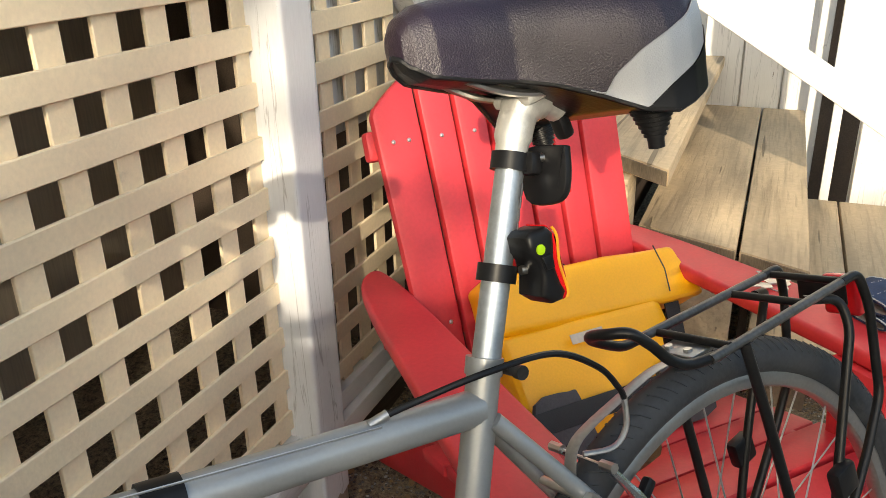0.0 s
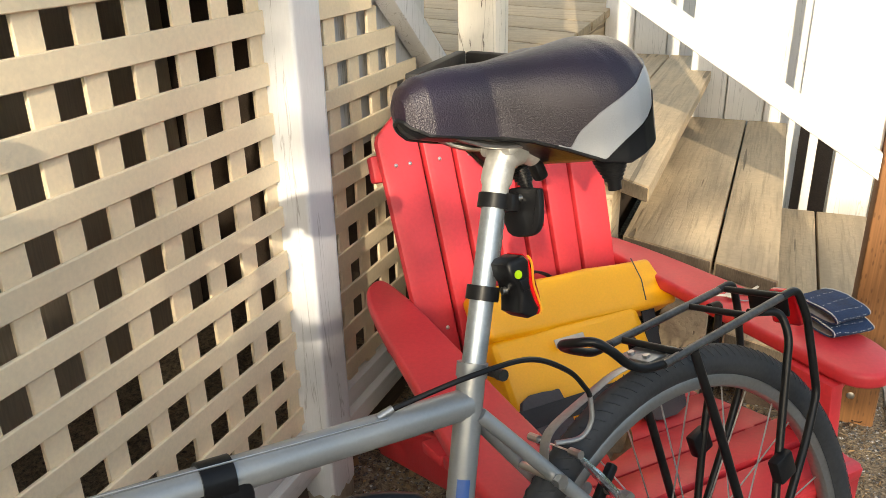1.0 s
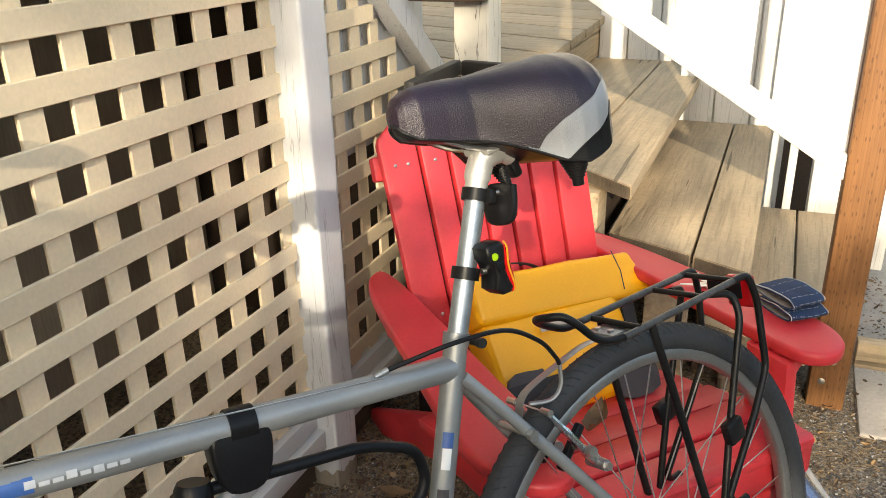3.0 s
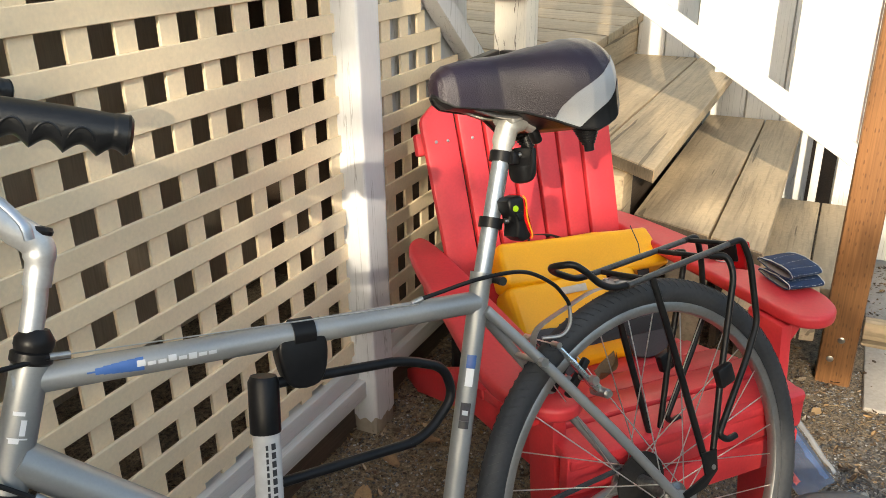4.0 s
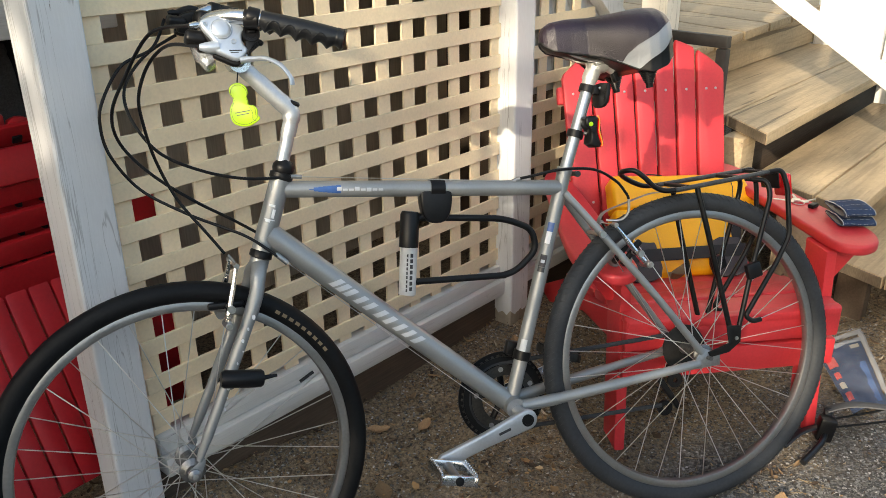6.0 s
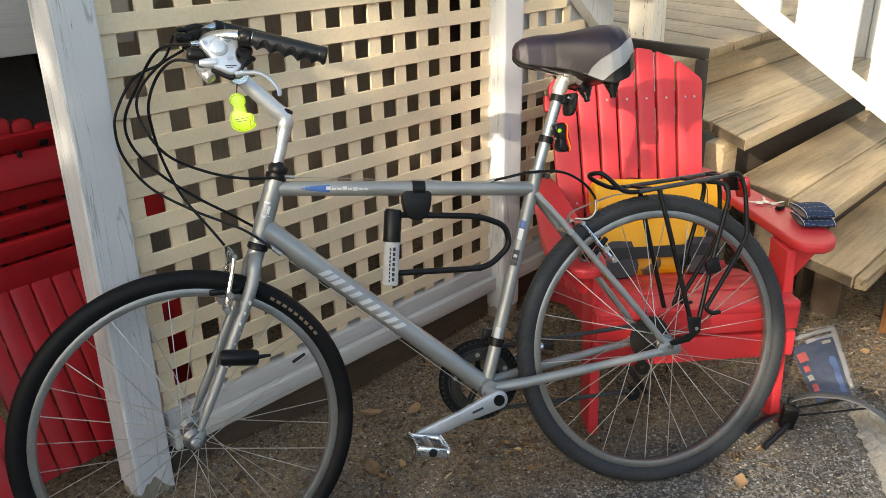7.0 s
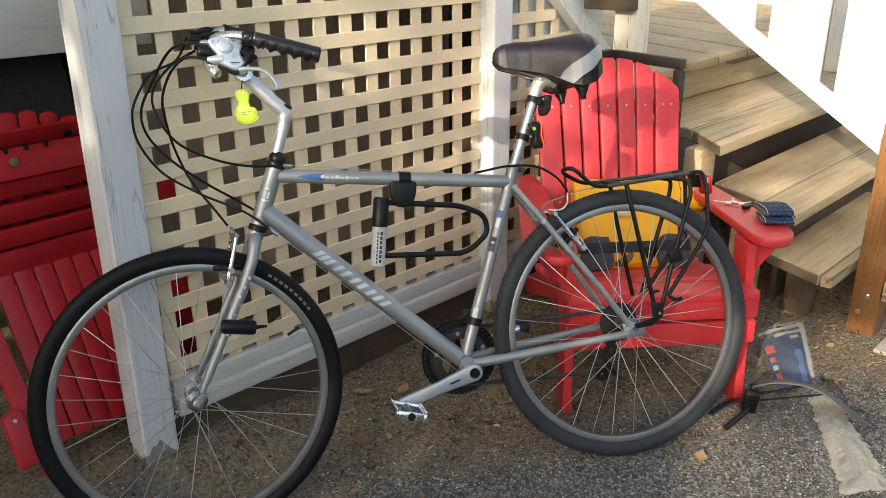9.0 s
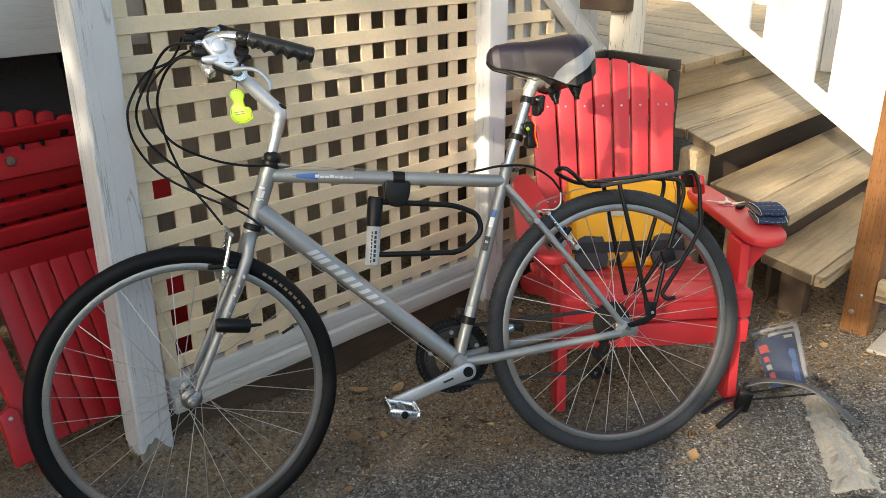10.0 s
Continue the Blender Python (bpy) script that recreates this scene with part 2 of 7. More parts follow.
RAILWORN = paint("worn_black_rail", (0.075, 0.075, 0.074), 0.34, vary=0.5, scale=30, fine=200, bump=0.08, metal=0.5)
RUBBER = paint("black_grip_rubber", (0.01, 0.0105, 0.012), 0.36, spec=0.4, vary=0.3, scale=18, fine=220, bump=0.15)
VINYL = paint("black_saddle_vinyl", (0.017, 0.0095, 0.019), 0.31, vary=0.3, scale=8, fine=700, bump=0.4, spec=0.5, rough_vary=0.06)
nodes_of(VINYL)[1].inputs["Sheen Weight"].default_value = 0.0
nodes_of(VINYL)[1].inputs["Sheen Tint"].default_value = (0.8, 0.62, 0.85, 1)
SILVERVINYL = paint("silver_saddle_vinyl", (0.36, 0.37, 0.385), 0.45, vary=0.06, scale=8, fine=900, bump=0.2, metal=0.3)
PALETHREAD = paint("pale_thread", (0.55, 0.55, 0.54), 0.8)
STITCH = paint("grey_thread", (0.35, 0.35, 0.36), 0.8)
ORANGE = paint("orange_trim", (0.8, 0.3, 0.02), 0.4)
POSTALLOY = paint("blue_grey_scuffed_alloy", (0.38, 0.42, 0.46), 0.4, metal=0.8, vary=0.18, scale=40, fine=260, bump=0.1, dirt=(0.12, 0.12, 0.12), dirt_amount=-0.1)
CAST = paint("pale_cast_alloy", (0.62, 0.61, 0.58), 0.5, metal=0.7, vary=0.12, scale=25, fine=250, bump=0.2)
SPOKE = paint("steel_spoke", (0.74, 0.72, 0.69), 0.38, metal=1.0)
YELLOW = paint("yellow_tarpaulin", (0.92, 0.43, 0.012), 0.4, vary=0.07, scale=5, fine=300, bump=0.1, dirt=(0.55, 0.27, 0.02), dirt_amount=-0.15)
GREYPATCH = paint("dark_grey_fabric", (0.06, 0.055, 0.06), 0.8, vary=0.2, scale=20, fine=300, bump=0.3)
WEB = paint("black_webbing", (0.02, 0.02, 0.022), 0.75, vary=0.2, scale=20, fine=400, bump=0.4)
NEON = paint("neon_yellow_tag", (0.34, 0.56, 0.006), 0.45, vary=0.05, scale=20, bump=0.03)
BLUE = paint("blue_decal", (0.04, 0.11, 0.33), 0.35, vary=0.1)
DECALWHITE = paint("white_decal", (0.75, 0.76, 0.78), 0.4, vary=0.05)
DECALGREY = paint("light_grey_decal", (0.52, 0.54, 0.57), 0.4, vary=0.06)
DECALDARK = paint("dark_decal", (0.03, 0.03, 0.035), 0.4, vary=0.1)
REDLENS = paint("red_lens", (0.6, 0.01, 0.015), 0.15, vary=0.1, bump=0.0, coat=0.5)
CLEARLENS = paint("clear_reflector", (0.55, 0.57, 0.6), 0.1, metal=0.6, vary=0.5, scale=120, fine=260, bump=1.0)
TAN = paint("tan_tyre_print", (0.2, 0.15, 0.09), 0.7)
SLEEVE = paint("pale_lock_sleeve", (0.5, 0.5, 0.5), 0.45, vary=0.12, scale=40)
CRANKALLOY = paint("satin_crank_alloy", (0.5, 0.52, 0.55), 0.42, metal=0.75, vary=0.1, scale=30, fine=250, bump=0.08)
DENIM = paint("denim_blue_cloth", (0.012, 0.03, 0.08), 0.85, vary=0.6, scale=45, fine=500, bump=0.6, dirt=(0.06, 0.1, 0.17), dirt_amount=0.0)
FLEECE = paint("grey_white_lining", (0.30, 0.295, 0.29), 0.9, vary=0.3, scale=30, fine=300, bump=0.6)
CONCRETE = paint("pale_concrete", (0.42, 0.38, 0.33), 0.85, vary=0.2, scale=8, fine=90, bump=0.4)
LEAFLIT = paint("dead_leaf", (0.25, 0.155, 0.08), 0.75, vary=0.4, scale=20, fine=90, bump=0.3, random_tone=0.45)
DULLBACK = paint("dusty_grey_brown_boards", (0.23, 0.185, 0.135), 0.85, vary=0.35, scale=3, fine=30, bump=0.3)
CRAWL = paint("dusty_tan_boards", (0.5, 0.41, 0.3), 0.85, vary=0.25, scale=3, fine=30, bump=0.3, grain=(6, 6, 0.4))
SIDING = paint("cream_siding", (0.66, 0.57, 0.4), 0.55, vary=0.05, scale=3)
MESHCLOTH = paint("black_woven_mesh", (0.045, 0.047, 0.05), 0.6, vary=0.5, scale=150, fine=260, bump=0.6)
POLY = clear("clear_plastic_bag", (0.85, 0.84, 0.82), 0.06, 0.075)
MILKY = clear("folded_milky_film", (0.85, 0.85, 0.84), 0.12, 0.4)
CARDBLUE = paint("blue_printed_card", (0.03, 0.055, 0.12), 0.5, vary=0.25, scale=25)
CARDMID = paint("mid_blue_card", (0.07, 0.15, 0.34), 0.45, vary=0.25, scale=25)
CARDRED = paint("red_printed_card", (0.72, 0.09, 0.08), 0.5, vary=0.15, scale=25)
STRIP = paint("grey_beige_crumpled_wrap", (0.36, 0.325, 0.265), 0.35, vary=0.2, scale=18, bump=0.3)
CARDWHITE = paint("crumpled_light_card", (0.5, 0.45, 0.37), 0.6, vary=0.15, scale=18, bump=0.3)
HEDGE = paint("dark_hedge_leaves", (0.035, 0.055, 0.02), 0.7, vary=0.6, scale=3, fine=25, bump=0.8, dirt=(0.012, 0.018, 0.008), dirt_amount=0.3)
BARK = paint("grey_bark", (0.14, 0.11, 0.085), 0.9, vary=0.4, scale=8, fine=40, bump=0.8)
LEAF = paint("green_leaf", (0.06, 0.1, 0.03), 0.6, vary=0.3, random_tone=0.2)


# ---- mesh helpers ----
class Shape:
    """Collects vertices and faces, then becomes one mesh object."""

    def __init__(self):
        self.v, self.f = [], []

    def add(self, verts, faces, m=None):
        k = len(self.v)
        self.v += [tuple(m @ Vector(p)) if m is not None else tuple(p) for p in verts]
        self.f += [tuple(i + k for i in q) for q in faces]
        return self

    def tube(self, pts, r, seg=12, closed=False, caps=True, flat=1.0, up=None):
        """A round bar along points; r is one radius or one for each point; flat squeezes it across `up`."""
        P = [Vector(p) for p in pts]
        n = len(P)
        rad = r if isinstance(r, (list, tuple)) else [r] * n
        T = []
        for i in range(n):
            a, b = (P[(i - 1) % n], P[(i + 1) % n]) if closed else (P[max(i - 1, 0)], P[min(i + 1, n - 1)])
            T.append((b - a).normalized())
        ref = Vector(up) if up else (Vector((0, 0, 1)) if abs(T[0].z) < 0.9 else Vector((1, 0, 0)))
        U = (ref - T[0] * ref.dot(T[0])).normalized()
        verts = []
        for i in range(n):
            U = (U - T[i] * U.dot(T[i])).normalized()
            W = T[i].cross(U)
            for j in range(seg):
                a = 2 * math.pi * j / seg
                verts.append(P[i] + U * (math.cos(a) * rad[i] * flat) + W * (math.sin(a) * rad[i]))
        faces = []
        for i in range(n if closed else n - 1):
            for j in range(seg):
                a, b = i * seg + j, i * seg + (j + 1) % seg
                c, d = ((i + 1) % n) * seg + (j + 1) % seg, ((i + 1) % n) * seg + j
                faces.append((a, b, c, d))
        if caps and not closed:
            faces.append(tuple(reversed(range(seg))))
            faces.append(tuple((n - 1) * seg + j for j in range(seg)))
        return self.add(verts, faces)

    def box(self, size, m, bevel=0.003, seg=2):
        """A block of that size round the pose m, with rounded edges."""
        bm = bmesh.new()
        bmesh.ops.create_cube(bm, size=1.0, matrix=Matrix.Diagonal((*size, 1)))
        if bevel:
            bmesh.ops.bevel(bm, geom=bm.edges[:], offset=min(bevel, min(size) * 0.45), segments=seg, affect="EDGES", profile=0.5)
        bm.verts.index_update()
        self.add([v.co.copy() for v in bm.verts], [[v.index for v in f.verts] for f in bm.faces], m)
        bm.free()
        return self

    def span(self, lo, hi, bevel=0.003, seg=2):
        lo, hi = Vector(lo), Vector(hi)
        return self.box(tuple(hi - lo), Matrix.Translation((lo + hi) / 2), bevel, seg)

    def slab(self, outline, thick, m=Matrix(), bevel=0.004, seg=2):
        """A plate: an outline in x, y, that thick in z (from 0 up), rounded along its rims."""
        bm = bmesh.new()
        vs = [bm.verts.new((x, y, 0)) for x, y in outline]
        f = bm.faces.new(vs)
        if f.normal.z > 0:
            f.normal_flip()
        bm.normal_update()
        ex = bmesh.ops.extrude_face_region(bm, geom=[f])
        top = [g for g in ex["geom"] if isinstance(g, bmesh.types.BMVert)]
        bmesh.ops.translate(bm, verts=top, vec=(0, 0, thick))
        bmesh.ops.recalc_face_normals(bm, faces=bm.faces[:])
        if bevel:
            rim = [e for e in bm.edges if abs(e.verts[0].co.z - e.verts[1].co.z) < 1e-6]
            bmesh.ops.bevel(bm, geom=rim, offset=bevel, segments=seg, affect="EDGES", profile=0.5)
        bm.verts.index_update()
        self.add([v.co.copy() for v in bm.verts], [[v.index for v in q.verts] for q in bm.faces], m)
        bm.free()
        return self

    def lathe(self, profile, m=Matrix(), seg=24, closed=False):
        """Turns (radius, height) pairs round z."""
        k = len(profile)
        verts = [(r * math.cos(2 * math.pi * j / seg), r * math.sin(2 * math.pi * j / seg), h) for j in range(seg) for r, h in profile]
        faces = []
        for j in range(seg):
            for i in range(k if closed else k - 1):
                a, b = j * k + i, j * k + (i + 1) % k
                c, d = ((j + 1) % seg) * k + (i + 1) % k, ((j + 1) % seg) * k + i
                faces.append((a, d, c, b))
        if not closed:
            if profile[0][0] > 1e-6:
                faces.append(tuple(j * k for j in range(seg)))
            if profile[-1][0] > 1e-6:
                faces.append(tuple(j * k + k - 1 for j in reversed(range(seg))))
        return self.add(verts, faces, m)

    def sheet(self, rows):
        """A surface through rows of points."""
        k = len(rows[0])
        verts = [p for row in rows for p in row]
        return self.add(verts, [(i * k + j, i * k + j + 1, (i + 1) * k + j + 1, (i + 1) * k + j) for i in range(len(rows) - 1) for j in range(k - 1)])

    def mesh(self, name, material, angle=38):
        me = bpy.data.meshes.new(name)
        me.from_pydata(self.v, [], self.f)
        me.materials.append(material)
        me.polygons.foreach_set("use_smooth", [True] * len(me.polygons))
        me.set_sharp_from_angle(angle=radians(angle))
        me.update()
        return me


def part(name, shape, material, parent=None, label="", m=None, angle=38):
    """One mesh object from a Shape (or from a mesh that others share), under a thing or under a part."""
    ob = new(name, shape if isinstance(shape, bpy.types.Mesh) else shape.mesh(name, material, angle))
    ob.parent = parent
    if m is not None:
        ob.matrix_basis = m
    if label:
        ob["label"] = label
    return ob


def thing(name, label, category, m=Matrix(), group="", kind=""):
    ob = new(name)
    ob.empty_display_size = 0.05
    ob.matrix_basis = m
    return tagged(ob, label, category, group, kind)


def curve(pts, steps=6, closed=False):
    """A smooth line through points (Catmull-Rom)."""
    P = [Vector(p) for p in pts]
    n = len(P)
    out = []
    for i in range(n if closed else n - 1):
        a, b, c, d = (P[(i - 1) % n], P[i], P[(i + 1) % n], P[(i + 2) % n]) if closed else (P[max(i - 1, 0)], P[i], P[i + 1], P[min(i + 2, n - 1)])
        for s in range(steps):
            t = s / steps
            out.append(0.5 * ((2 * b) + (c - a) * t + (2 * a - 5 * b + 4 * c - d) * t * t + (3 * b - a - 3 * c + d) * t ** 3))
    if not closed:
        out.append(P[-1])
    return out


def fillet(pts, r, steps=5):
    """A line of straight runs with its corners rounded."""
    P = [Vector(p) for p in pts]
    out = [P[0]]
    for a, b, c in zip(P, P[1:], P[2:]):
        u, w = (a - b), (c - b)
        k = min(r, u.length * 0.45, w.length * 0.45)
        s, e = b + u.normalized() * k, b + w.normalized() * k
        for i in range(steps + 1):
            t = i / steps
            out.append(s * (1 - t) ** 2 + b * 2 * t * (1 - t) + e * t * t)
    return out + [P[-1]]


def along(a, b, up=(0, 0, 1)):
    """A pose at a whose z runs towards b."""
    a, b = Vector(a), Vector(b)
    z = (b - a).normalized()
    x = Vector(up).cross(z)
    if x.length < 1e-4:
        x = Vector((1, 0, 0)).cross(z)
    x.normalize()
    y = z.cross(x)
    return Matrix(((x.x, y.x, z.x, a.x), (x.y, y.y, z.y, a.y), (x.z, y.z, z.z, a.z), (0, 0, 0, 1)))


def rod(a, b, r, seg=12, r2=None):
    return Shape().tube([a, b], [r, r if r2 is None else r2], seg)


def ground_z(x, y):
    def ease(v):
        v = min(1.0, max(0.0, v))
        return v * v * (3 - 2 * v)

    bank = 0.075 * ease((y - 0.98) / 0.2) * ease((1.0 - x) / 0.6)
    return bank + 0.075 * math.tanh((x - 0.32) / 1.5) + 0.006 * noise.noise((x * 1.3, y * 1.3, 0.3)) + 0.0035 * noise.noise((x * 6, y * 6, 1.7))

# ---- ground ----
def ground_sheet():
    xs = [-400, -60, -20, -8, -4] + [-2.5 + 0.05 * i for i in range(141)] + [6, 9, 20, 60, 400]
    ys = [-400, -60, -20, -8, -4] + [-2.5 + 0.05 * i for i in range(121)] + [5, 9, 20, 60, 400]
    sh = Shape().sheet([[(x, y, ground_z(x, y)) for x in xs] for y in ys])
    m = bpy.data.materials.new("gravel_and_soil")
    t, p = nodes_of(m)
    N, L = t.nodes.new, t.links.new
    co = N("ShaderNodeTexCoord")
    vor = N("ShaderNodeTexVoronoi")
    vor.inputs["Scale"].default_value = 165
    L(co.outputs["Object"], vor.inputs[0])
    grit = N("ShaderNodeValToRGB")
    e = grit.color_ramp.elements
    e[0].position, e[0].color = 0.0, (0.045, 0.042, 0.039, 1)
    e[1].position, e[1].color = 1.0, (0.3, 0.285, 0.265, 1)
    e2 = e.new(0.55)
    e2.color = (0.11, 0.103, 0.096, 1)
    sep = N("ShaderNodeSeparateColor")
    L(vor.outputs["Color"], sep.inputs[0])
    L(sep.outputs[0], grit.inputs[0])
    soiln = N("ShaderNodeTexNoise")
    soiln.inputs["Scale"].default_value, soiln.inputs["Detail"].default_value, soiln.inputs["Roughness"].default_value = 80, 12, 0.85
    L(co.outputs["Object"], soiln.inputs[0])
    soil = N("ShaderNodeValToRGB")
    soil.color_ramp.elements[0].position, soil.color_ramp.elements[0].color = 0.4, (0.05, 0.035, 0.023, 1)
    soil.color_ramp.elements[1].position, soil.color_ramp.elements[1].color = 0.62, (0.4, 0.305, 0.2, 1)
    L(soiln.outputs[0], soil.inputs[0])
    # soil beside the lattice and stairs, grit in the open
    xyz = N("ShaderNodeSeparateXYZ")
    L(co.outputs["Object"], xyz.inputs[0])
    edge = N("ShaderNodeTexNoise")
    edge.inputs["Scale"].default_value, edge.inputs["Detail"].default_value = 3.5, 6
    L(co.outputs["Object"], edge.inputs[0])
    a = N("ShaderNodeMath")
    a.operation = "MULTIPLY_ADD"
    a.inputs[1].default_value = 0.62
    L(xyz.outputs[0], a.inputs[0])
    L(xyz.outputs[1], a.inputs[2])
    b = N("ShaderNodeMath")
    b.operation = "MULTIPLY_ADD"
    b.inputs[1].default_value = 1.3
    L(edge.outputs[0], b.inputs[0])
    L(a.outputs[0], b.inputs[2])
    r = N("ShaderNodeMapRange")
    r.inputs[1].default_value, r.inputs[2].default_value = 1.66, 2.02
    L(b.outputs[0], r.inputs[0])
    mx = N("ShaderNodeMixRGB")
    L(r.outputs[0], mx.inputs[0])
    L(grit.outputs[0], mx.inputs[1])
    L(soil.outputs[0], mx.inputs[2])
    L(mx.outputs[0], p.inputs["Base Color"])
    p.inputs["Roughness"].default_value = 0.9
    bp = N("ShaderNodeBump")
    bp.inputs["Strength"].default_value, bp.inputs["Distance"].default_value = 0.8, 0.004
    L(vor.outputs["Distance"], bp.inputs["Height"])
    bp2 = N("ShaderNodeBump")
    bp2.inputs["Strength"].default_value, bp2.inputs["Distance"].default_value = 0.6, 0.012
    L(soiln.outputs[0], bp2.inputs["Height"])
    L(bp.outputs[0], bp2.inputs["Normal"])
    L(bp2.outputs[0], p.inputs["Normal"])
    return tagged(part("ground", sh, m), "grey gravel and brown soil with leaf litter", "ground", kind="structure")


ground_sheet()

# ---- lattice fence under the deck ----
LAT_Y, PITCH_X, PITCH_Z = 1.2, 0.0883, 0.0852
HOLE = 0.047


def lattice_panel(name, x0, x1, z0, z1, phase, cut=None):
    """Two layers of slats: the level ones in front, the upright ones behind. cut: the slanted edge at the top right."""
    root = thing(name, "cream painted wooden lattice panel of crossed slats", "lattice", kind="structure")
    ztop = 1.122
    lo = ztop - HOLE - 40 * PITCH_Z
    zs = [(lo + k * PITCH_Z + HOLE - PITCH_Z, lo + k * PITCH_Z) for k in range(41)]
    zs += [(ztop, 1.16), (1.207, 1.247), (1.294, 1.334), (1.381, 1.45)]
    for a, b in zs:
        a, b = max(a, z0), min(b, z1)
        if b - a < 0.008:
            continue
        end = x1 if not cut else min(x1, cut(b))
        if end - x0 < 0.03:
            continue
        part("slat", Shape().span((x0, LAT_Y, a), (end, LAT_Y + 0.0075, b), 0.0015, 1), CREAM, root)
    k = math.ceil((x0 - phase - PITCH_X) / PITCH_X)
    while phase + k * PITCH_X < x1:
        a, b = phase + k * PITCH_X + HOLE, phase + (k + 1) * PITCH_X
        a, b = max(a, x0), min(b, x1)
        k += 1
        if b - a < 0.008:
            continue
        top = z1
        if cut:
            while top > z0 and cut(top) < b:
                top -= 0.01
        if top - z0 < 0.03:
            continue
        part("slat", Shape().span((a, LAT_Y + 0.0078, z0), (b, LAT_Y + 0.0153, top), 0.0015, 1), CREAM, root)
    return root


def diag_x(z):
    """Where the slanted trim's upper-left edge stands at the height z."""
    return 1.963 + (1.086 - z) * 1.237


lattice_panel("lattice_panel", 0.40, 1.585, 0.2, 1.45, 0.4405)
lattice_panel("lattice_panel", 1.66, 2.36, 0.2, 1.45, 1.735, lambda z: diag_x(z) - 0.01)


def rails():
    for x0, x1 in ((0.40, 1.6), (1.66, 2.2)):
        tagged(part("trim", Shape().span((x0, LAT_Y - 0.010, 0.208), (x1, LAT_Y + 0.03, 0.252), 0.003), WHITE_LEVEL), "white painted lattice bottom rail", "trim", kind="structure")
        tagged(part("trim", Shape().span((x0, LAT_Y - 0.028, 0.158), (x1, LAT_Y + 0.03, 0.206), 0.004), WHITE_LEVEL), "white painted ledge board, chipped", "trim", kind="structure")
        tagged(part("trim", Shape().span((x0, LAT_Y + 0.01, -0.1), (x1 + 0.02, LAT_Y + 0.06, 0.157), 0.004), DARKWOOD), "dark damp skirting timber in the soil", "trim", kind="structure")


rails()


def wood_post(name, x, y, z0, z1, w, material, label):
    sh = Shape().span((x, y, z0), (x + w, y + w, z1), 0.006, 2)
    return tagged(part(name, sh, material), label, "post", kind="structure")


def peeled_post(x, y, z0, z1, w, label, seed, lean=0.0):
    """A timber core with a coat of old paint that ends in a ragged edge above the soil."""
    root = wood_post("post", x + 0.002, y + 0.002, z0, z1, w - 0.004, TREAD_GREY, label)
    loop = []
    n, r = 14, 0.006
    cs = ((x + r, y + r, 180), (x + w - r, y + r, 270), (x + w - r, y + w - r, 0), (x + r, y + w - r, 90))
    for k, (cx, cy, a0) in enumerate(cs):
        for i in range(4):
            a = radians(a0 + 30 * i)
            loop.append((cx + r * math.cos(a), cy + r * math.sin(a)))
        ex, ey, a1 = cs[(k + 1) % 4]
        p, q = Vector(loop[-1]), Vector((ex + r * math.cos(radians(a1)), ey + r * math.sin(radians(a1))))
        loop += [tuple(p.lerp(q, i / n)) for i in range(1, n)]
    loop.append(loop[0])
    low = []
    for px, py in loop:
        rag = noise.noise((px * 22 + seed, py * 22, seed)) + 0.35 * noise.noise((px * 70, py * 70, seed + 2))
        low.append(z0 + 0.05 + max(0.0, 0.05 * (rag + 0.3)))
    rows = [[(px, py, b) for (px, py), b in zip(loop, low)]] + [[(px, py, max(b, z0 + 0.2)) for (px, py), b in zip(loop, low)], [(px, py, z1) for px, py in loop]]
    part("paint_coat", Shape().sheet(rows), WHITE, root, "peeling white paint")
    if lean:
        root.matrix_basis = Matrix.Translation((0, 0, z1)) @ Matrix(((1, 0, lean, 0), (0, 1, 0, 0), (0, 0, 1, 0), (0, 0, 0, 1))) @ Matrix.Translation((0, 0, -z1))
    return root


peeled_post(0.32, 1.16, 0.03, 1.6, 0.09, "white painted wooden post, peeling and cracked", 3.0, 0.021)
peeled_post(1.58, 1.145, 0.02, 1.6, 0.09, "white painted wooden post with peeling foot", 8.0)

# slanted trim and white panel at the end of the lattice
def slanted_trim():
    a, b = Vector((1.80, LAT_Y, 0)), None
    d = Vector((1.237, 0, -1.0)).normalized()
    nrm = Vector((-d.z, 0, d.x))
    p = Vector((1.963, LAT_Y - 0.02, 1.086))
    for off, w, y0, y1 in ((0.028, 0.052, LAT_Y - 0.03, LAT_Y + 0.02), (0.068, 0.024, LAT_Y - 0.012, LAT_Y + 0.02)):
        sh = Shape()
        c = p + nrm * off
        m = Matrix(((d.x, 0, nrm.x, c.x), (0, 1, 0, (y0 + y1) / 2), (d.z, 0, nrm.z, c.z), (0, 0, 0, 1)))
        sh.box((1.2, y1 - y0, w), m @ Matrix.Translation((-0.05, 0, 0)), 0.003)
        tagged(part("trim", sh, WHITE), "slanted white painted trim board", "trim", kind="structure")
    sh = Shape().span((1.6, LAT_Y + 0.03, 0.75), (2.3, LAT_Y + 0.05, 1.6), 0.002)
    tagged(part("wall_panel", sh, WHITE), "white painted board panel beside the stairs", "wall", kind="structure")


slanted_trim()
tagged(part("stair_newel", Shape().span((2.17, 1.0, 0.05), (2.262, 1.092, 1.6), 0.006), WHITE_NEWEL), "white newel post with mildew stains", "post", kind="structure")
tagged(part("wood_block", Shape().span((2.115, 0.995, 1.066), (2.169, 1.19, 1.19), 0.006), DARKWOOD), "dark weathered wood block on the newel", "block", kind="structure")

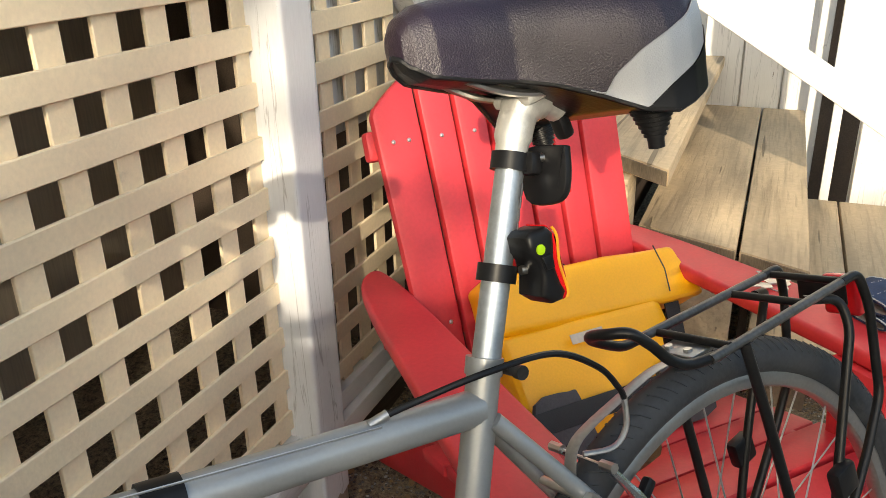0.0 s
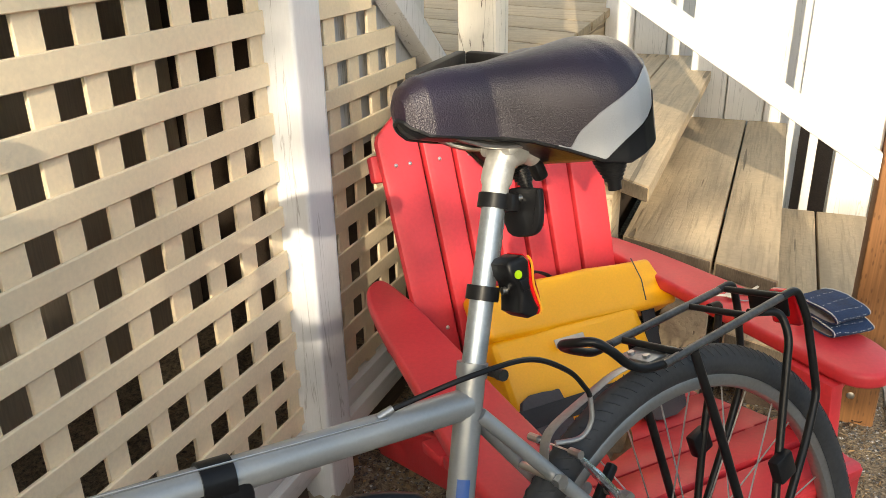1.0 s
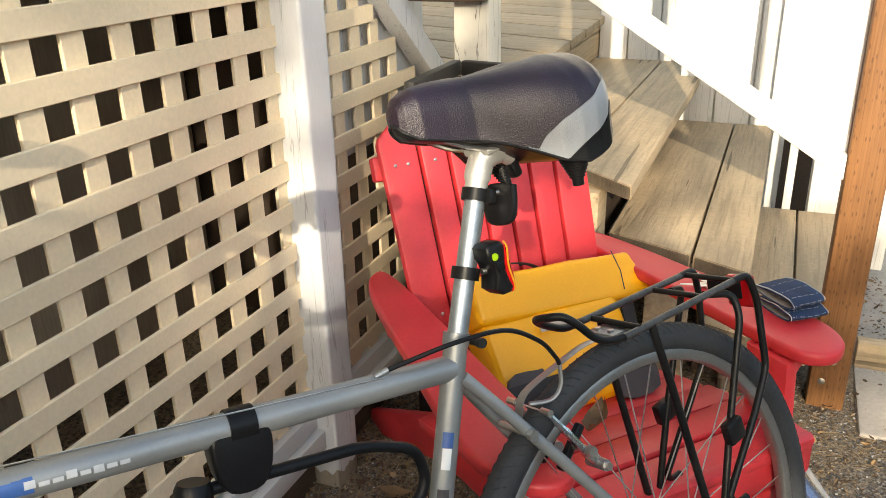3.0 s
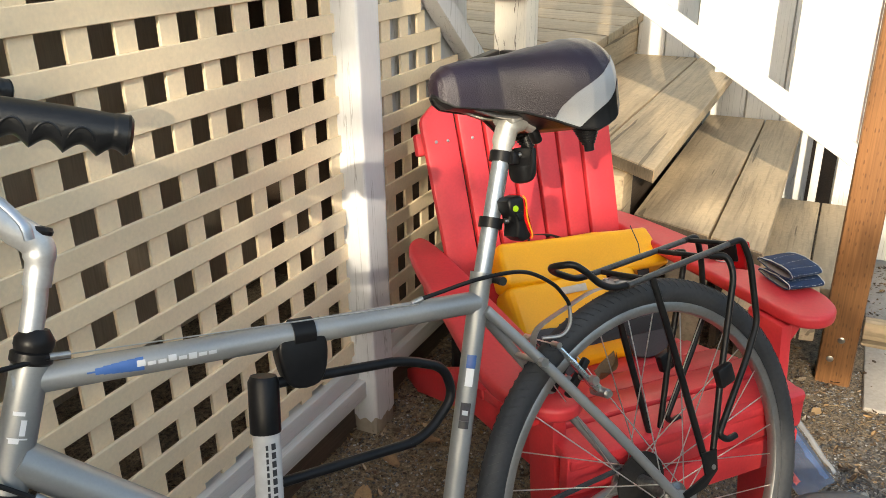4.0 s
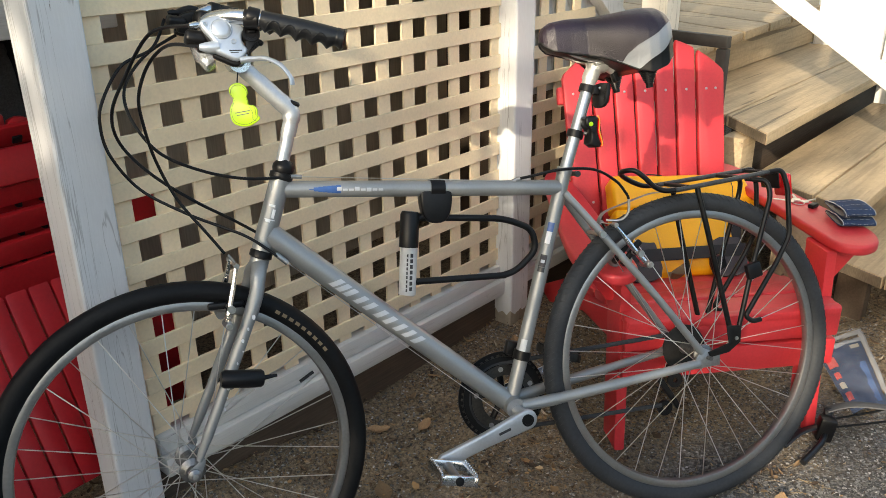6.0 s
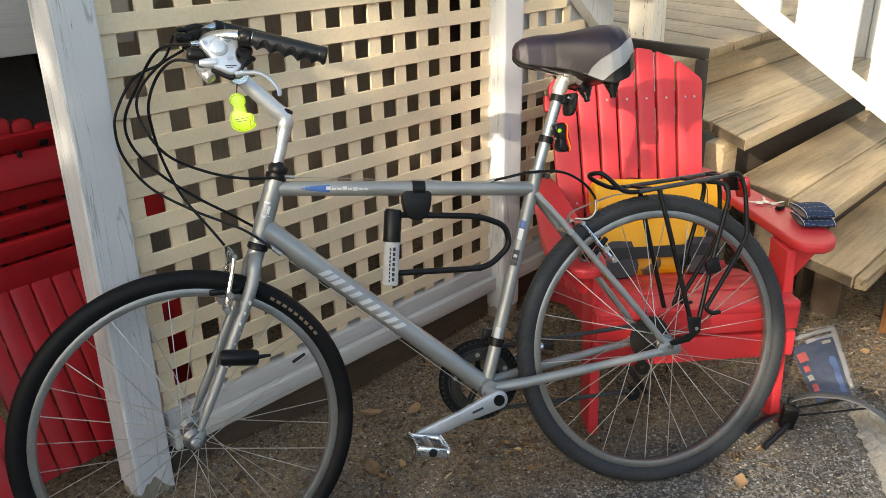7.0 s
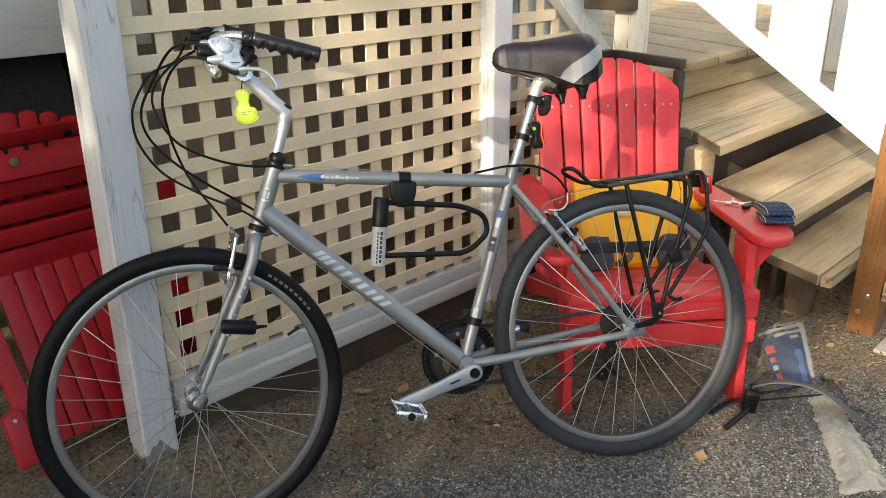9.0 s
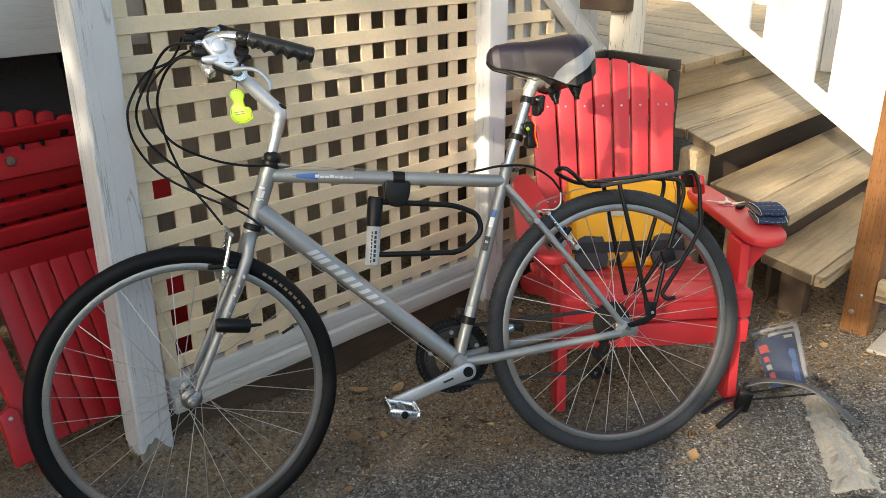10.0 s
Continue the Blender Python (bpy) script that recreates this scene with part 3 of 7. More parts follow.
# ---- stairs ----
def board(root, outline, z, thick, material, name="board"):
    return part(name, Shape().slab(outline, thick, Matrix.Translation((0, 0, z - thick)), 0.005), material, root)


def end_grain(root, a, b, z, thick):
    """The end of a board, between its rounded rims, in a colour darkened for shade."""
    part("end_grain", Shape().slab([(a[0] - 0.003, a[1]), (a[0] + 0.005, a[1]), (b[0] + 0.005, b[1]), (b[0] - 0.003, b[1])], thick - 0.009, Matrix.Translation((0, 0, z - thick + 0.004)), 0.001, 1), ENDGRAIN, root, "end grain darkened for shade")


def stairs():
    root = thing("stairs", "weathered grey-brown wooden stairs with gaps between boards", "stairs", kind="structure")
    T = 0.04
    # each tread: nose y, back y, board joints, near ends
    for z, far, cuts, ends in ((0.641, 4.01, (0.64, 0.842, 1.16), ((2.19, 2.345), (2.35, 2.42))), (0.465, 3.66, (0.347, 0.492, 0.72), ((2.17, 2.235), (2.238, 2.33)))):
        for (y0, y1), (xa, xb) in zip(zip(cuts, cuts[1:]), ends):
            board(root, [(xa, y0 + 0.003), (far, y0 + 0.012), (far, y1 + 0.006), (xb, y1 - 0.004)], z, T, TREAD)
            end_grain(root, (xa, y0 + 0.006), (xb, y1 - 0.008), z, T)
    far = 3.19
    end_grain(root, (2.155, 0.248), (2.233, 0.446), 0.29, T)
    board(root, [(2.155, 0.243), (far, 0.243), (far, 0.45), (2.235, 0.45)], 0.29, T, TREAD)
    board(root, [(2.155, 0.237), (2.16, 0.203), (2.42, 0.203), (2.42, 0.09), (far, 0.09), (far, 0.237)], 0.29, T, TREAD)
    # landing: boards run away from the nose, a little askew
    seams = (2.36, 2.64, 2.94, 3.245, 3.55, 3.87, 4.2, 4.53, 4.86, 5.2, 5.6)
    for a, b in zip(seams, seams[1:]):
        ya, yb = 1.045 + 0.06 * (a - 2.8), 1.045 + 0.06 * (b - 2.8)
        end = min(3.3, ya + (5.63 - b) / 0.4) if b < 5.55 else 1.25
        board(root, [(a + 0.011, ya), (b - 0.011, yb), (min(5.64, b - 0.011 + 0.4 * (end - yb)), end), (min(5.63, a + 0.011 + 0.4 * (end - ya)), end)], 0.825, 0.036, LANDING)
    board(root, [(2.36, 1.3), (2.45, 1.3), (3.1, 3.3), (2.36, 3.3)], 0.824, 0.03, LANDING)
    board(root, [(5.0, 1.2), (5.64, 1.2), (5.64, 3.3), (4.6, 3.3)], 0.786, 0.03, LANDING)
    # risers, stringer and supports; the dark ones have the shade under the treads in their colour
    part("riser", Shape().span((2.36, 1.14, 0.645), (5.2, 1.165, 0.786), 0.003), TREAD, root)
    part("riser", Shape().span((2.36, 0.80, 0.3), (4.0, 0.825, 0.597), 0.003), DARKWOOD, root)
    part("support", Shape().span((2.235, 0.73, 0.06), (2.34, 0.80, 0.598), 0.004), TREAD, root)
    part("support", Shape().span((2.25, 0.49, 0.06), (2.29, 0.6, 0.422), 0.004), TREAD, root)
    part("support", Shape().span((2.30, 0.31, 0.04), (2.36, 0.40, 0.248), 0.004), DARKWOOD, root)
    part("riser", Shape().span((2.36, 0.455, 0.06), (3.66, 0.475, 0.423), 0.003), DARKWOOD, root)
    return root


stairs()


def boarded_wall(name, x, y0, y1, z0, z1, label, material):
    root = thing(name, label, "wall", kind="structure")
    y = y0
    while y < y1 - 0.01:
        w = min(0.14, y1 - y)
        part("board", Shape().span((x, y, z0), (x + 0.02, y + w - 0.004, z1), 0.003, 1), material, root)
        y += 0.14
    part("backing", Shape().span((x + 0.021, y0, z0), (x + 0.04, y1, z1), 0), material, root)
    return root


boarded_wall("wall_stair_side", 3.67, 0.31, 0.73, 0.1, 2.6, "white painted board wall beside the stairs", WHITE_MILDEW)
boarded_wall("wall_stair_side", 4.02, 0.731, 1.14, 0.1, 2.6, "white painted board wall beside the stairs", WHITE_MILDEW)
boarded_wall("wall_stair_side", 3.2, -0.05, 0.215, 0.1, 2.6, "white painted board wall beside the stairs", WHITE_MILDEW)
tagged(part("wall_stile", Shape().span((3.30, 0.262, 0.1), (3.32, 0.29, 2.6), 0.003), WHITE_MILDEW), "narrow white stile in the stair wall", "wall", kind="structure")
# dark panel that stands in for the shaded opening between the walls
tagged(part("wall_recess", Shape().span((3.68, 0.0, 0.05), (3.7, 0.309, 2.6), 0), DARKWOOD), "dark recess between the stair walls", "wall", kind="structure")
boarded_wall("wall_landing", 5.65, 0.9, 3.4, 0.8, 3.2, "white painted board wall behind the landing", WHITE_RAIL)


def railing():
    root = thing("stair_railing", "white painted stair railing of wide boards in full sun", "railing", kind="structure")

    def low(y):
        return 0.668 + (y - 0.18) * 0.632

    def board_yz(name, y0, y1, top, x, th, lift=0.0):
        o = [(y0, low(y0) + lift), (y1, low(y1) + lift), (y1, top), (y0, top)]
        part(name, Shape().slab(o, th, Matrix(((0, 0, 1, x), (1, 0, 0, 0), (0, 1, 0, 0), (0, 0, 0, 1))), 0.003), WHITE_RAIL, root)

    for y0, y1 in ((0.182, 0.358), (0.411, 0.596), (0.650, 0.835), (0.888, 1.0)):
        board_yz("board", y0, y1, low(y1) + 1.0, 2.335, 0.02, 0.004)
    o = [(0.182, low(0.182)), (1.0, low(1.0)), (1.0, low(1.0) + 0.064), (0.182, low(0.182) + 0.058)]
    part("bottom_rail", Shape().slab(o, 0.032, Matrix(((0, 0, 1, 2.30), (1, 0, 0, 0), (0, 1, 0, 0), (0, 0, 0, 1))), 0.004), WHITE_RAIL, root)
    return root


railing()
wood_post("post", 2.30, 0.092, 0.02, 1.9, 0.088, CEDAR, "orange-brown cedar newel post of the stairs")
for y, z in ((0.133, 0.2), (0.152, 0.14)):
    tagged(part("post_bolt", Shape().lathe([(0.0095, 0.0), (0.009, 0.002), (0.005, 0.0038), (0.0001, 0.0042)], along((2.301, y, z), (0.0, y, z)), 14), STEEL), "round steel bolt head on the cedar post", "bolt", "bolts on the post")
tagged(part("side_board", Shape().span((2.29, -0.9, 0.2), (2.33, 0.088, 0.27), 0.004), TREAD_Y), "pale sawn board fixed to the cedar post", "board", kind="structure")
tagged(part("paving", Shape().span((2.2, -1.5, 0.02), (3.6, 0.06, 0.075), 0.01), CONCRETE), "pale concrete slab at the stair foot", "paving", kind="structure")

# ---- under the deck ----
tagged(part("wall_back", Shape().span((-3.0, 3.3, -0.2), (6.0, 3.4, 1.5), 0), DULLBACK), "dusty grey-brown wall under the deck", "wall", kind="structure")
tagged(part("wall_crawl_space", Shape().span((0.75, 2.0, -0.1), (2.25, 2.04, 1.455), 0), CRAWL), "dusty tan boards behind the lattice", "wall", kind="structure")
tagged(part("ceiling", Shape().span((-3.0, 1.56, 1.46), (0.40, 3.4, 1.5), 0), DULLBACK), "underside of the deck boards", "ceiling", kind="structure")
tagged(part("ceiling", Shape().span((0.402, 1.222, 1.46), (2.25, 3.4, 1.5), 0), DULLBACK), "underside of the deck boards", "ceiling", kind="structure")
tagged(part("beam", Shape().span((-3.0, 1.5, 1.06), (0.62, 1.56, 1.19), 0.004), WHITE_LEVEL), "white painted deck beam", "beam", kind="structure")
tagged(part("wall_siding", Shape().span((-3.0, 1.53, 1.192), (0.40, 1.56, 2.9), 0.002), SIDING), "cream house siding above the beam", "wall", kind="structure")
tagged(part("wall_under_landing", Shape().span((2.268, 1.26, -0.1), (2.288, 3.3, 1.455), 0), DARKWOOD), "dark wall under the landing", "wall", kind="structure")
# unseen wall, added to cut the sky light on the ground by the lattice
tagged(part("wall_house", Shape().span((0.402, 1.222, 1.502), (2.2, 1.26, 5.0), 0.002), SIDING), "unseen cream siding added above the lattice to block sky light", "wall", kind="structure")

# ---- red garden chair ----
CHAIR = Matrix(((0.757, 0.653, 0, 1.444), (-0.653, 0.757, 0, 0.412), (0, 0, 1, 0.06), (0, 0, 0, 1)))


def garden_chair():
    """Local: x across, y towards the back, z up from the soil."""
    c = thing("garden_chair", "red slatted adirondack chair with wide arms, sunlit back", "chair", CHAIR)
    YZ = lambda x: Matrix(((0, 0, 1, x), (1, 0, 0, 0), (0, 1, 0, 0), (0, 0, 0, 1)))
    for s in (1, -1):
        x = 0.248 * s
        part("leg", Shape().slab([(-0.03, 0.0), (0.055, 0.0), (0.105, 0.475), (0.012, 0.475)], 0.028, YZ(x - 0.014), 0.006), RED, c)
        part("seat_rail", Shape().slab([(-0.02, 0.225), (-0.02, 0.345), (0.1, 0.35), (0.45, 0.255), (0.86, 0.03), (0.86, 0.0), (0.78, 0.0), (0.42, 0.15)], 0.026, YZ(x - 0.045 * s - 0.013), 0.005), RED, c)
        part("bracket", Shape().slab([(0.013, 0.37), (0.03, 0.37), (0.11, 0.474), (0.013, 0.474)], 0.026, Matrix(((1, 0, 0, 0), (0, 0, 1, 0.0), (0, 1, 0, 0), (0, 0, 0, 1))) if s > 0 else Matrix(((-1, 0, 0, 0), (0, 0, 1, 0.0), (0, 1, 0, 0), (0, 0, 0, 1))), 0.005), RED, c, "", Matrix.Translation((x, 0.05, 0)))
        o = [(0.243, 0.66), (0.285, 0.625), (0.315, 0.5), (0.342, 0.3), (0.366, 0.13), (0.372, 0.0), (0.345, -0.085), (0.295, -0.115), (0.25, -0.075), (0.242, 0.05), (0.238, 0.2), (0.228, 0.45), (0.228, 0.6)]
        if s:
            o = [(px, py + (0.085 if s > 0 else 0.02) * max(0.0, (0.2 - py) / 0.315)) for px, py in o]
        o = [(px * s, py) for px, py in [(v.x, v.y) for v in curve([(a, b, 0) for a, b in o], 5, True)]]
        part("arm", Shape().slab(o, 0.026, Matrix.Translation((0, 0, 0.477)), 0.008, 3), RED, c)
    for i in range(6):
        y = -0.01 + i * 0.086
        z = 0.352 - max(0, y - 0.06) * 0.27
        part("seat_slat", Shape().box((0.515, 0.08, 0.024), Matrix.Translation((0, y, z)) @ Matrix.Rotation(radians(-12 if i else 6), 4, "X"), 0.006), RED, c)
    part("apron", Shape().span((-0.262, -0.046, 0.282), (0.262, -0.018, 0.362), 0.008), RED, c)
    part("apron", Shape().span((-0.262, -0.043, 0.205), (0.262, -0.019, 0.274), 0.006), RED, c)
    part("dowel", Shape().tube([(0.10, 0.4, 0.262), (0.262, 0.4, 0.262)], 0.019, 16).tube([(0.226, 0.4, 0.262), (0.246, 0.4, 0.262)], 0.0215, 16), RED, c)
    # back: seven slats that fan a little and lean back
    lean = radians(21)
    back = Matrix.Translation((0.0, 0.445, 0.20)) @ Matrix.Rotation(-lean, 4, "X")
    widths = [0.08, 0.058, 0.056, 0.056, 0.056, 0.058, 0.08]
    gap = 0.0075
    total = sum(widths) + 6 * gap
    x = -total / 2

    def crest(k):
        return 0.722 - 0.105 * abs(k) ** 2.3

    for i, w in enumerate(widths):
        e0, e1 = x / (total / 2), (x + w) / (total / 2)
        b0, b1, t0, t1 = x * 0.86, (x + w) * 0.86, x * 0.985, (x + w) * 0.985
        rows = [(t0 + (t1 - t0) * u, crest(e0 + (e1 - e0) * u)) for u in (0.94, 0.7, 0.5, 0.3, 0.06)]
        o = [(b0, -0.06), (b1, -0.06), (t1, rows[0][1] - 0.012), *rows, (t0, rows[-1][1] - 0.012)]
        sl = part("back_slat", Shape().slab(o, 0.022, back @ Matrix(((1, 0, 0, 0), (0, 0, -1, 0), (0, 1, 0, 0), (0, 0, 0, 1))), 0.005, 2), RED, c)
        mid = (x + w / 2) * 0.97
        for bx in ([mid - 0.014, mid + 0.014] if i in (0, 6) else [mid]):
            for bz in (0.565, 0.255):
                part("screw", Shape().lathe([(0.0001, 0.0028), (0.003, 0.002), (0.0045, 0.0)], back @ Matrix.Translation((bx * (1 if bz > 0.5 else 0.92), -0.0215, bz)) @ Matrix.Rotation(radians(90), 4, "X"), 8), STEEL, sl)
        x += w + gap
    part("back_rail", Shape().box((0.5, 0.026, 0.05), back @ Matrix.Translation((0, 0.014, 0.565)), 0.006), RED, c)
    part("back_rail", Shape().box((0.56, 0.026, 0.055), back @ Matrix.Translation((0, 0.014, 0.255)), 0.006), RED, c)
    return c


garden_chair()

# ---- bicycle ----
RH = Vector((1.267, 0.414, 0.378))
BX = Vector((-0.8516, 0.52219, -0.04586)).normalized()
BZ = Vector((0.10218, 0.25116, 0.96254))
BZ = (BZ - BX * BZ.dot(BX)).normalized()
BY = BZ.cross(BX)
BIKE = Matrix(((BX.x, BY.x, BZ.x, RH.x), (BX.y, BY.y, BZ.y, RH.y), (BX.z, BY.z, BZ.z, RH.z), (0, 0, 0, 1)))
bike = thing("bicycle", "silver-grey hybrid bicycle leaning on the lattice, black tyres", "bicycle", BIKE)
STEER_A, STEER_D = Vector((0.823, 0, 0.5)), Vector((-0.403, 0, 0.915)).normalized()
STEER = Matrix.Translation(STEER_A) @ Matrix.Rotation(radians(10), 4, STEER_D) @ Matrix.Translation(-STEER_A)
BB, CL, HT, HB = Vector((0.43, 0, -0.027)), Vector((0.263, 0, 0.408)), Vector((0.823, 0, 0.502)), Vector((0.879, 0, 0.373))

frame_ob = part("frame", Shape().tube([(0.845, 0, 0.487), (0.268, 0, 0.404)], 0.0158, 20).tube([(0.86, 0, 0.405), tuple(BB)], [0.0225, 0.0205], 20)
                .tube([tuple(BB), tuple(CL + (CL - BB).normalized() * 0.035)], 0.0146, 20)
                .tube([tuple(HB), tuple(HT)], 0.0195, 20)
                .tube([(0.43, -0.036, -0.027), (0.43, 0.036, -0.027)], 0.021, 20), FRAME, bike)
for s in (1, -1):
    part("chain_stay", Shape().tube(curve([(0.415, 0.028 * s, -0.027), (0.33, 0.04 * s, -0.024), (0.18, 0.052 * s, -0.017), (0.02, 0.062 * s, -0.010)]), [0.0125] * 6 + [0.0115] * 6 + [0.0095] * 7, 14), FRAME, bike)
    part("seat_stay", Shape().tube(curve([(0.262, 0.012 * s, 0.392), (0.2, 0.032 * s, 0.30), (0.1, 0.052 * s, 0.15), (0.012, 0.063 * s, 0.012)]), 0.0079, 12), FRAME, bike)
    part("dropout", Shape().slab([(-0.028, -0.022), (0.035, -0.02), (0.03, 0.0), (0.012, 0.024), (-0.01, 0.012), (-0.03, 0.004)], 0.006, Matrix(((1, 0, 0, 0), (0, 0, -1, 0.066 * s), (0, 1, 0, 0), (0, 0, 0, 1))), 0.0015), ALLOY_DULL, bike)

def wheel(parent, label, tyre_mat, m, spokes=32, hub_w=0.05, tread=False):
    root = part("wheel", Shape().lathe([(0.294, -0.006), (0.2962, -0.0095), (0.305, -0.0115), (0.311, -0.0095), (0.309, -0.006), (0.309, 0.006), (0.311, 0.0095), (0.305, 0.0115), (0.2962, 0.0095), (0.294, 0.006)], seg=72, closed=True), RIM, parent, label, m)
    tw = 0.0195
    part("tyre", Shape().lathe([(0.3285 + tw * 1.05 * math.cos(a), tw * math.sin(a)) for a in [2 * math.pi * i / 16 for i in range(16)]], seg=84, closed=True), tyre_mat, root)
    part("hub", Shape().lathe([(0.0045, -hub_w - 0.018), (0.0045, -hub_w - 0.006), (0.013, -hub_w - 0.005), (0.013, -hub_w + 0.004), (0.024, -hub_w + 0.011), (0.024, -hub_w + 0.0155), (0.0135, -hub_w + 0.02), (0.012, 0), (0.0135, hub_w - 0.02), (0.024, hub_w - 0.016), (0.024, hub_w - 0.012), (0.013, hub_w - 0.004), (0.013, hub_w + 0.005), (0.0045, hub_w + 0.006), (0.0045, hub_w + 0.018)]), HUB, root)
    if tread:
        sh = Shape()
        for i in range(150):
            for s in (1, -1):
                a = 2 * math.pi * (i + (0.5 if s > 0 else 0)) / 150
                row = []
                for k in range(4):
                    w = radians(18 + 17 * k)
                    b = a + 0.012 * k
                    r = 0.3285 + tw * 1.05 * math.cos(w) * 1.03
                    row.append((r * math.cos(b), r * math.sin(b), s * tw * math.sin(w) * 1.03))
                sh.tube(row, 0.0008, 4, flat=0.7)
        part("tread", sh, tyre_mat, root)
    for i in range(spokes):
        side = 1 if i % 2 else -1
        turn = 1 if (i // 2) % 2 else -1
        a = 2 * math.pi * i / spokes
        h = a + turn * radians(62)
        q = Shape().tube([(0.022 * math.cos(h), 0.022 * math.sin(h), side * (hub_w - 0.014)), (0.293 * math.cos(a), 0.293 * math.sin(a), side * 0.002)], 0.0011, 5)
        part("spoke", q, SPOKE, root)
    return root


SIDE = Matrix.Rotation(radians(90), 4, "X")
wheel(bike, "rear wheel with worn dark grey tyre", TYRE_GREY, SIDE, hub_w=0.06, tread=True)
front_wheel = wheel(bike, "front wheel with black slick tyre", TYRE, STEER @ Matrix.Translation((1.074, 0, 0.002)) @ SIDE, hub_w=0.048)

# fork
fork = part("fork", Shape().tube([tuple(HB), tuple(HB + (HB - HT).normalized() * 0.028)], 0.018, 18), FRAME, bike, "", STEER)
for s in (1, -1):
    part("fork_blade", Shape().tube(curve([(0.889, 0.012 * s, 0.352), (0.898, 0.03 * s, 0.335), (0.915, 0.04 * s, 0.29), (0.976, 0.046 * s, 0.178), (1.032, 0.051 * s, 0.078), (1.062, 0.054 * s, 0.024)]), [0.0145] * 8 + [0.0135] * 6 + [0.012] * 6 + [0.0102] * 6 + [0.0086, 0.008, 0.0074, 0.0068, 0.006], 16, flat=0.85), FRAME, bike, "", STEER)

for s in (1, -1):
    part("fork_end", Shape().slab([(1.052, 0.03), (1.064, 0.022), (1.084, 0.008), (1.083, -0.01), (1.07, -0.014), (1.062, -0.004), (1.05, 0.02)], 0.006, STEER @ Matrix(((1, 0, 0, 0), (0, 0, -1, 0.054 * s + 0.003), (0, 1, 0, 0), (0, 0, 0, 1))), 0.0015), FRAME, bike)
    part("axle_nut", Shape().lathe([(0.011, 0.0), (0.012, 0.002), (0.012, 0.006), (0.008, 0.009), (0.006, 0.013), (0.0001, 0.014)], STEER @ along((1.074, 0.058 * s, 0.002), (1.074, 1.0 * s, 0.002)), 18), ALLOY_DULL, bike)
rnd_chip = random.Random(21)
for i in range(9):
    # chips where the fork's paint has come off
    u = 0.1 + 0.085 * i
    a, b = Vector((0.915, 0.04, 0.29)), Vector((1.026, 0.051, 0.06))
    p = a.lerp(b, u) + Vector((rnd_chip.uniform(-0.006, 0.006), 0, 0))
    part("paint_chip", Shape().lathe([(0.0001, 0.0002), (rnd_chip.uniform(0.0015, 0.0042), 0.0)], STEER @ along(p + Vector((0, 0.0122 - 0.002 * u, 0)), p + Vector((0, 1, 0))) @ Matrix.Diagonal((1, rnd_chip.uniform(0.8, 2.0), 1, 1)), 7), DECALWHITE, bike)

# ---- bicycle: controls, seat, brakes, drive ----
def steer_part(name, shape, material, parent=bike, label=""):
    return part(name, shape, material, parent, label, STEER)


part("headset", Shape().lathe([(0.0195, 0), (0.022, 0.003), (0.022, 0.012), (0.0185, 0.014), (0.0205, 0.02), (0.0205, 0.027), (0.0145, 0.036), (0.013, 0.038)], along(HT, HT + STEER_D), 24), BLACK, bike)
part("headset", Shape().lathe([(0.0195, 0), (0.0215, 0.003), (0.0215, 0.013), (0.0175, 0.016)], along(HB + STEER_D * 0.004, HB - STEER_D), 24), BLACK, bike)
stem = steer_part("stem", Shape().tube(curve([(0.814, 0, 0.535), (0.801, 0, 0.568), (0.795, 0, 0.589)]), 0.0125, 18).tube(curve([(0.797, 0.004, 0.582), (0.787, 0.006, 0.611), (0.788, 0.006, 0.628), (0.805, 0.005, 0.648), (0.835, 0.002, 0.683), (0.86, 0, 0.712)], 5), [0.0145] * 5 + [0.0168] * 10 + [0.0162] * 6 + [0.015] * 5, 18), CRANKALLOY)
part("stem_cap", Shape().lathe([(0.014, -0.004), (0.015, 0.0), (0.013, 0.004), (0.005, 0.005), (0.0045, 0.002), (0.0001, 0.002)], along((0.781, 0.006, 0.639), (0.77, 0.006, 0.664)), 16), BLACK, stem)
part("bar_clamp", Shape().tube([(0.867, -0.021, 0.722), (0.867, 0.021, 0.722)], 0.0195, 18), ALLOY, stem)
half_bar = [(0.867, 0, 0.722), (0.872, 0.03, 0.724), (0.897, 0.085, 0.738), (0.929, 0.145, 0.766), (0.944, 0.182, 0.774), (0.928, 0.212, 0.782), (0.876, 0.248, 0.773), (0.758, 0.279, 0.732)]
far_bar = [(0.742, -0.15, 0.787), (0.862, -0.12, 0.822), (0.89, -0.112, 0.824), (0.908, -0.1, 0.812), (0.905, -0.085, 0.785), (0.885, -0.06, 0.745), (0.872, -0.03, 0.725)]
bar_pts = far_bar + half_bar
handlebar = steer_part("handlebar", Shape().tube(curve(bar_pts, 6), 0.0111, 14), ALLOY)


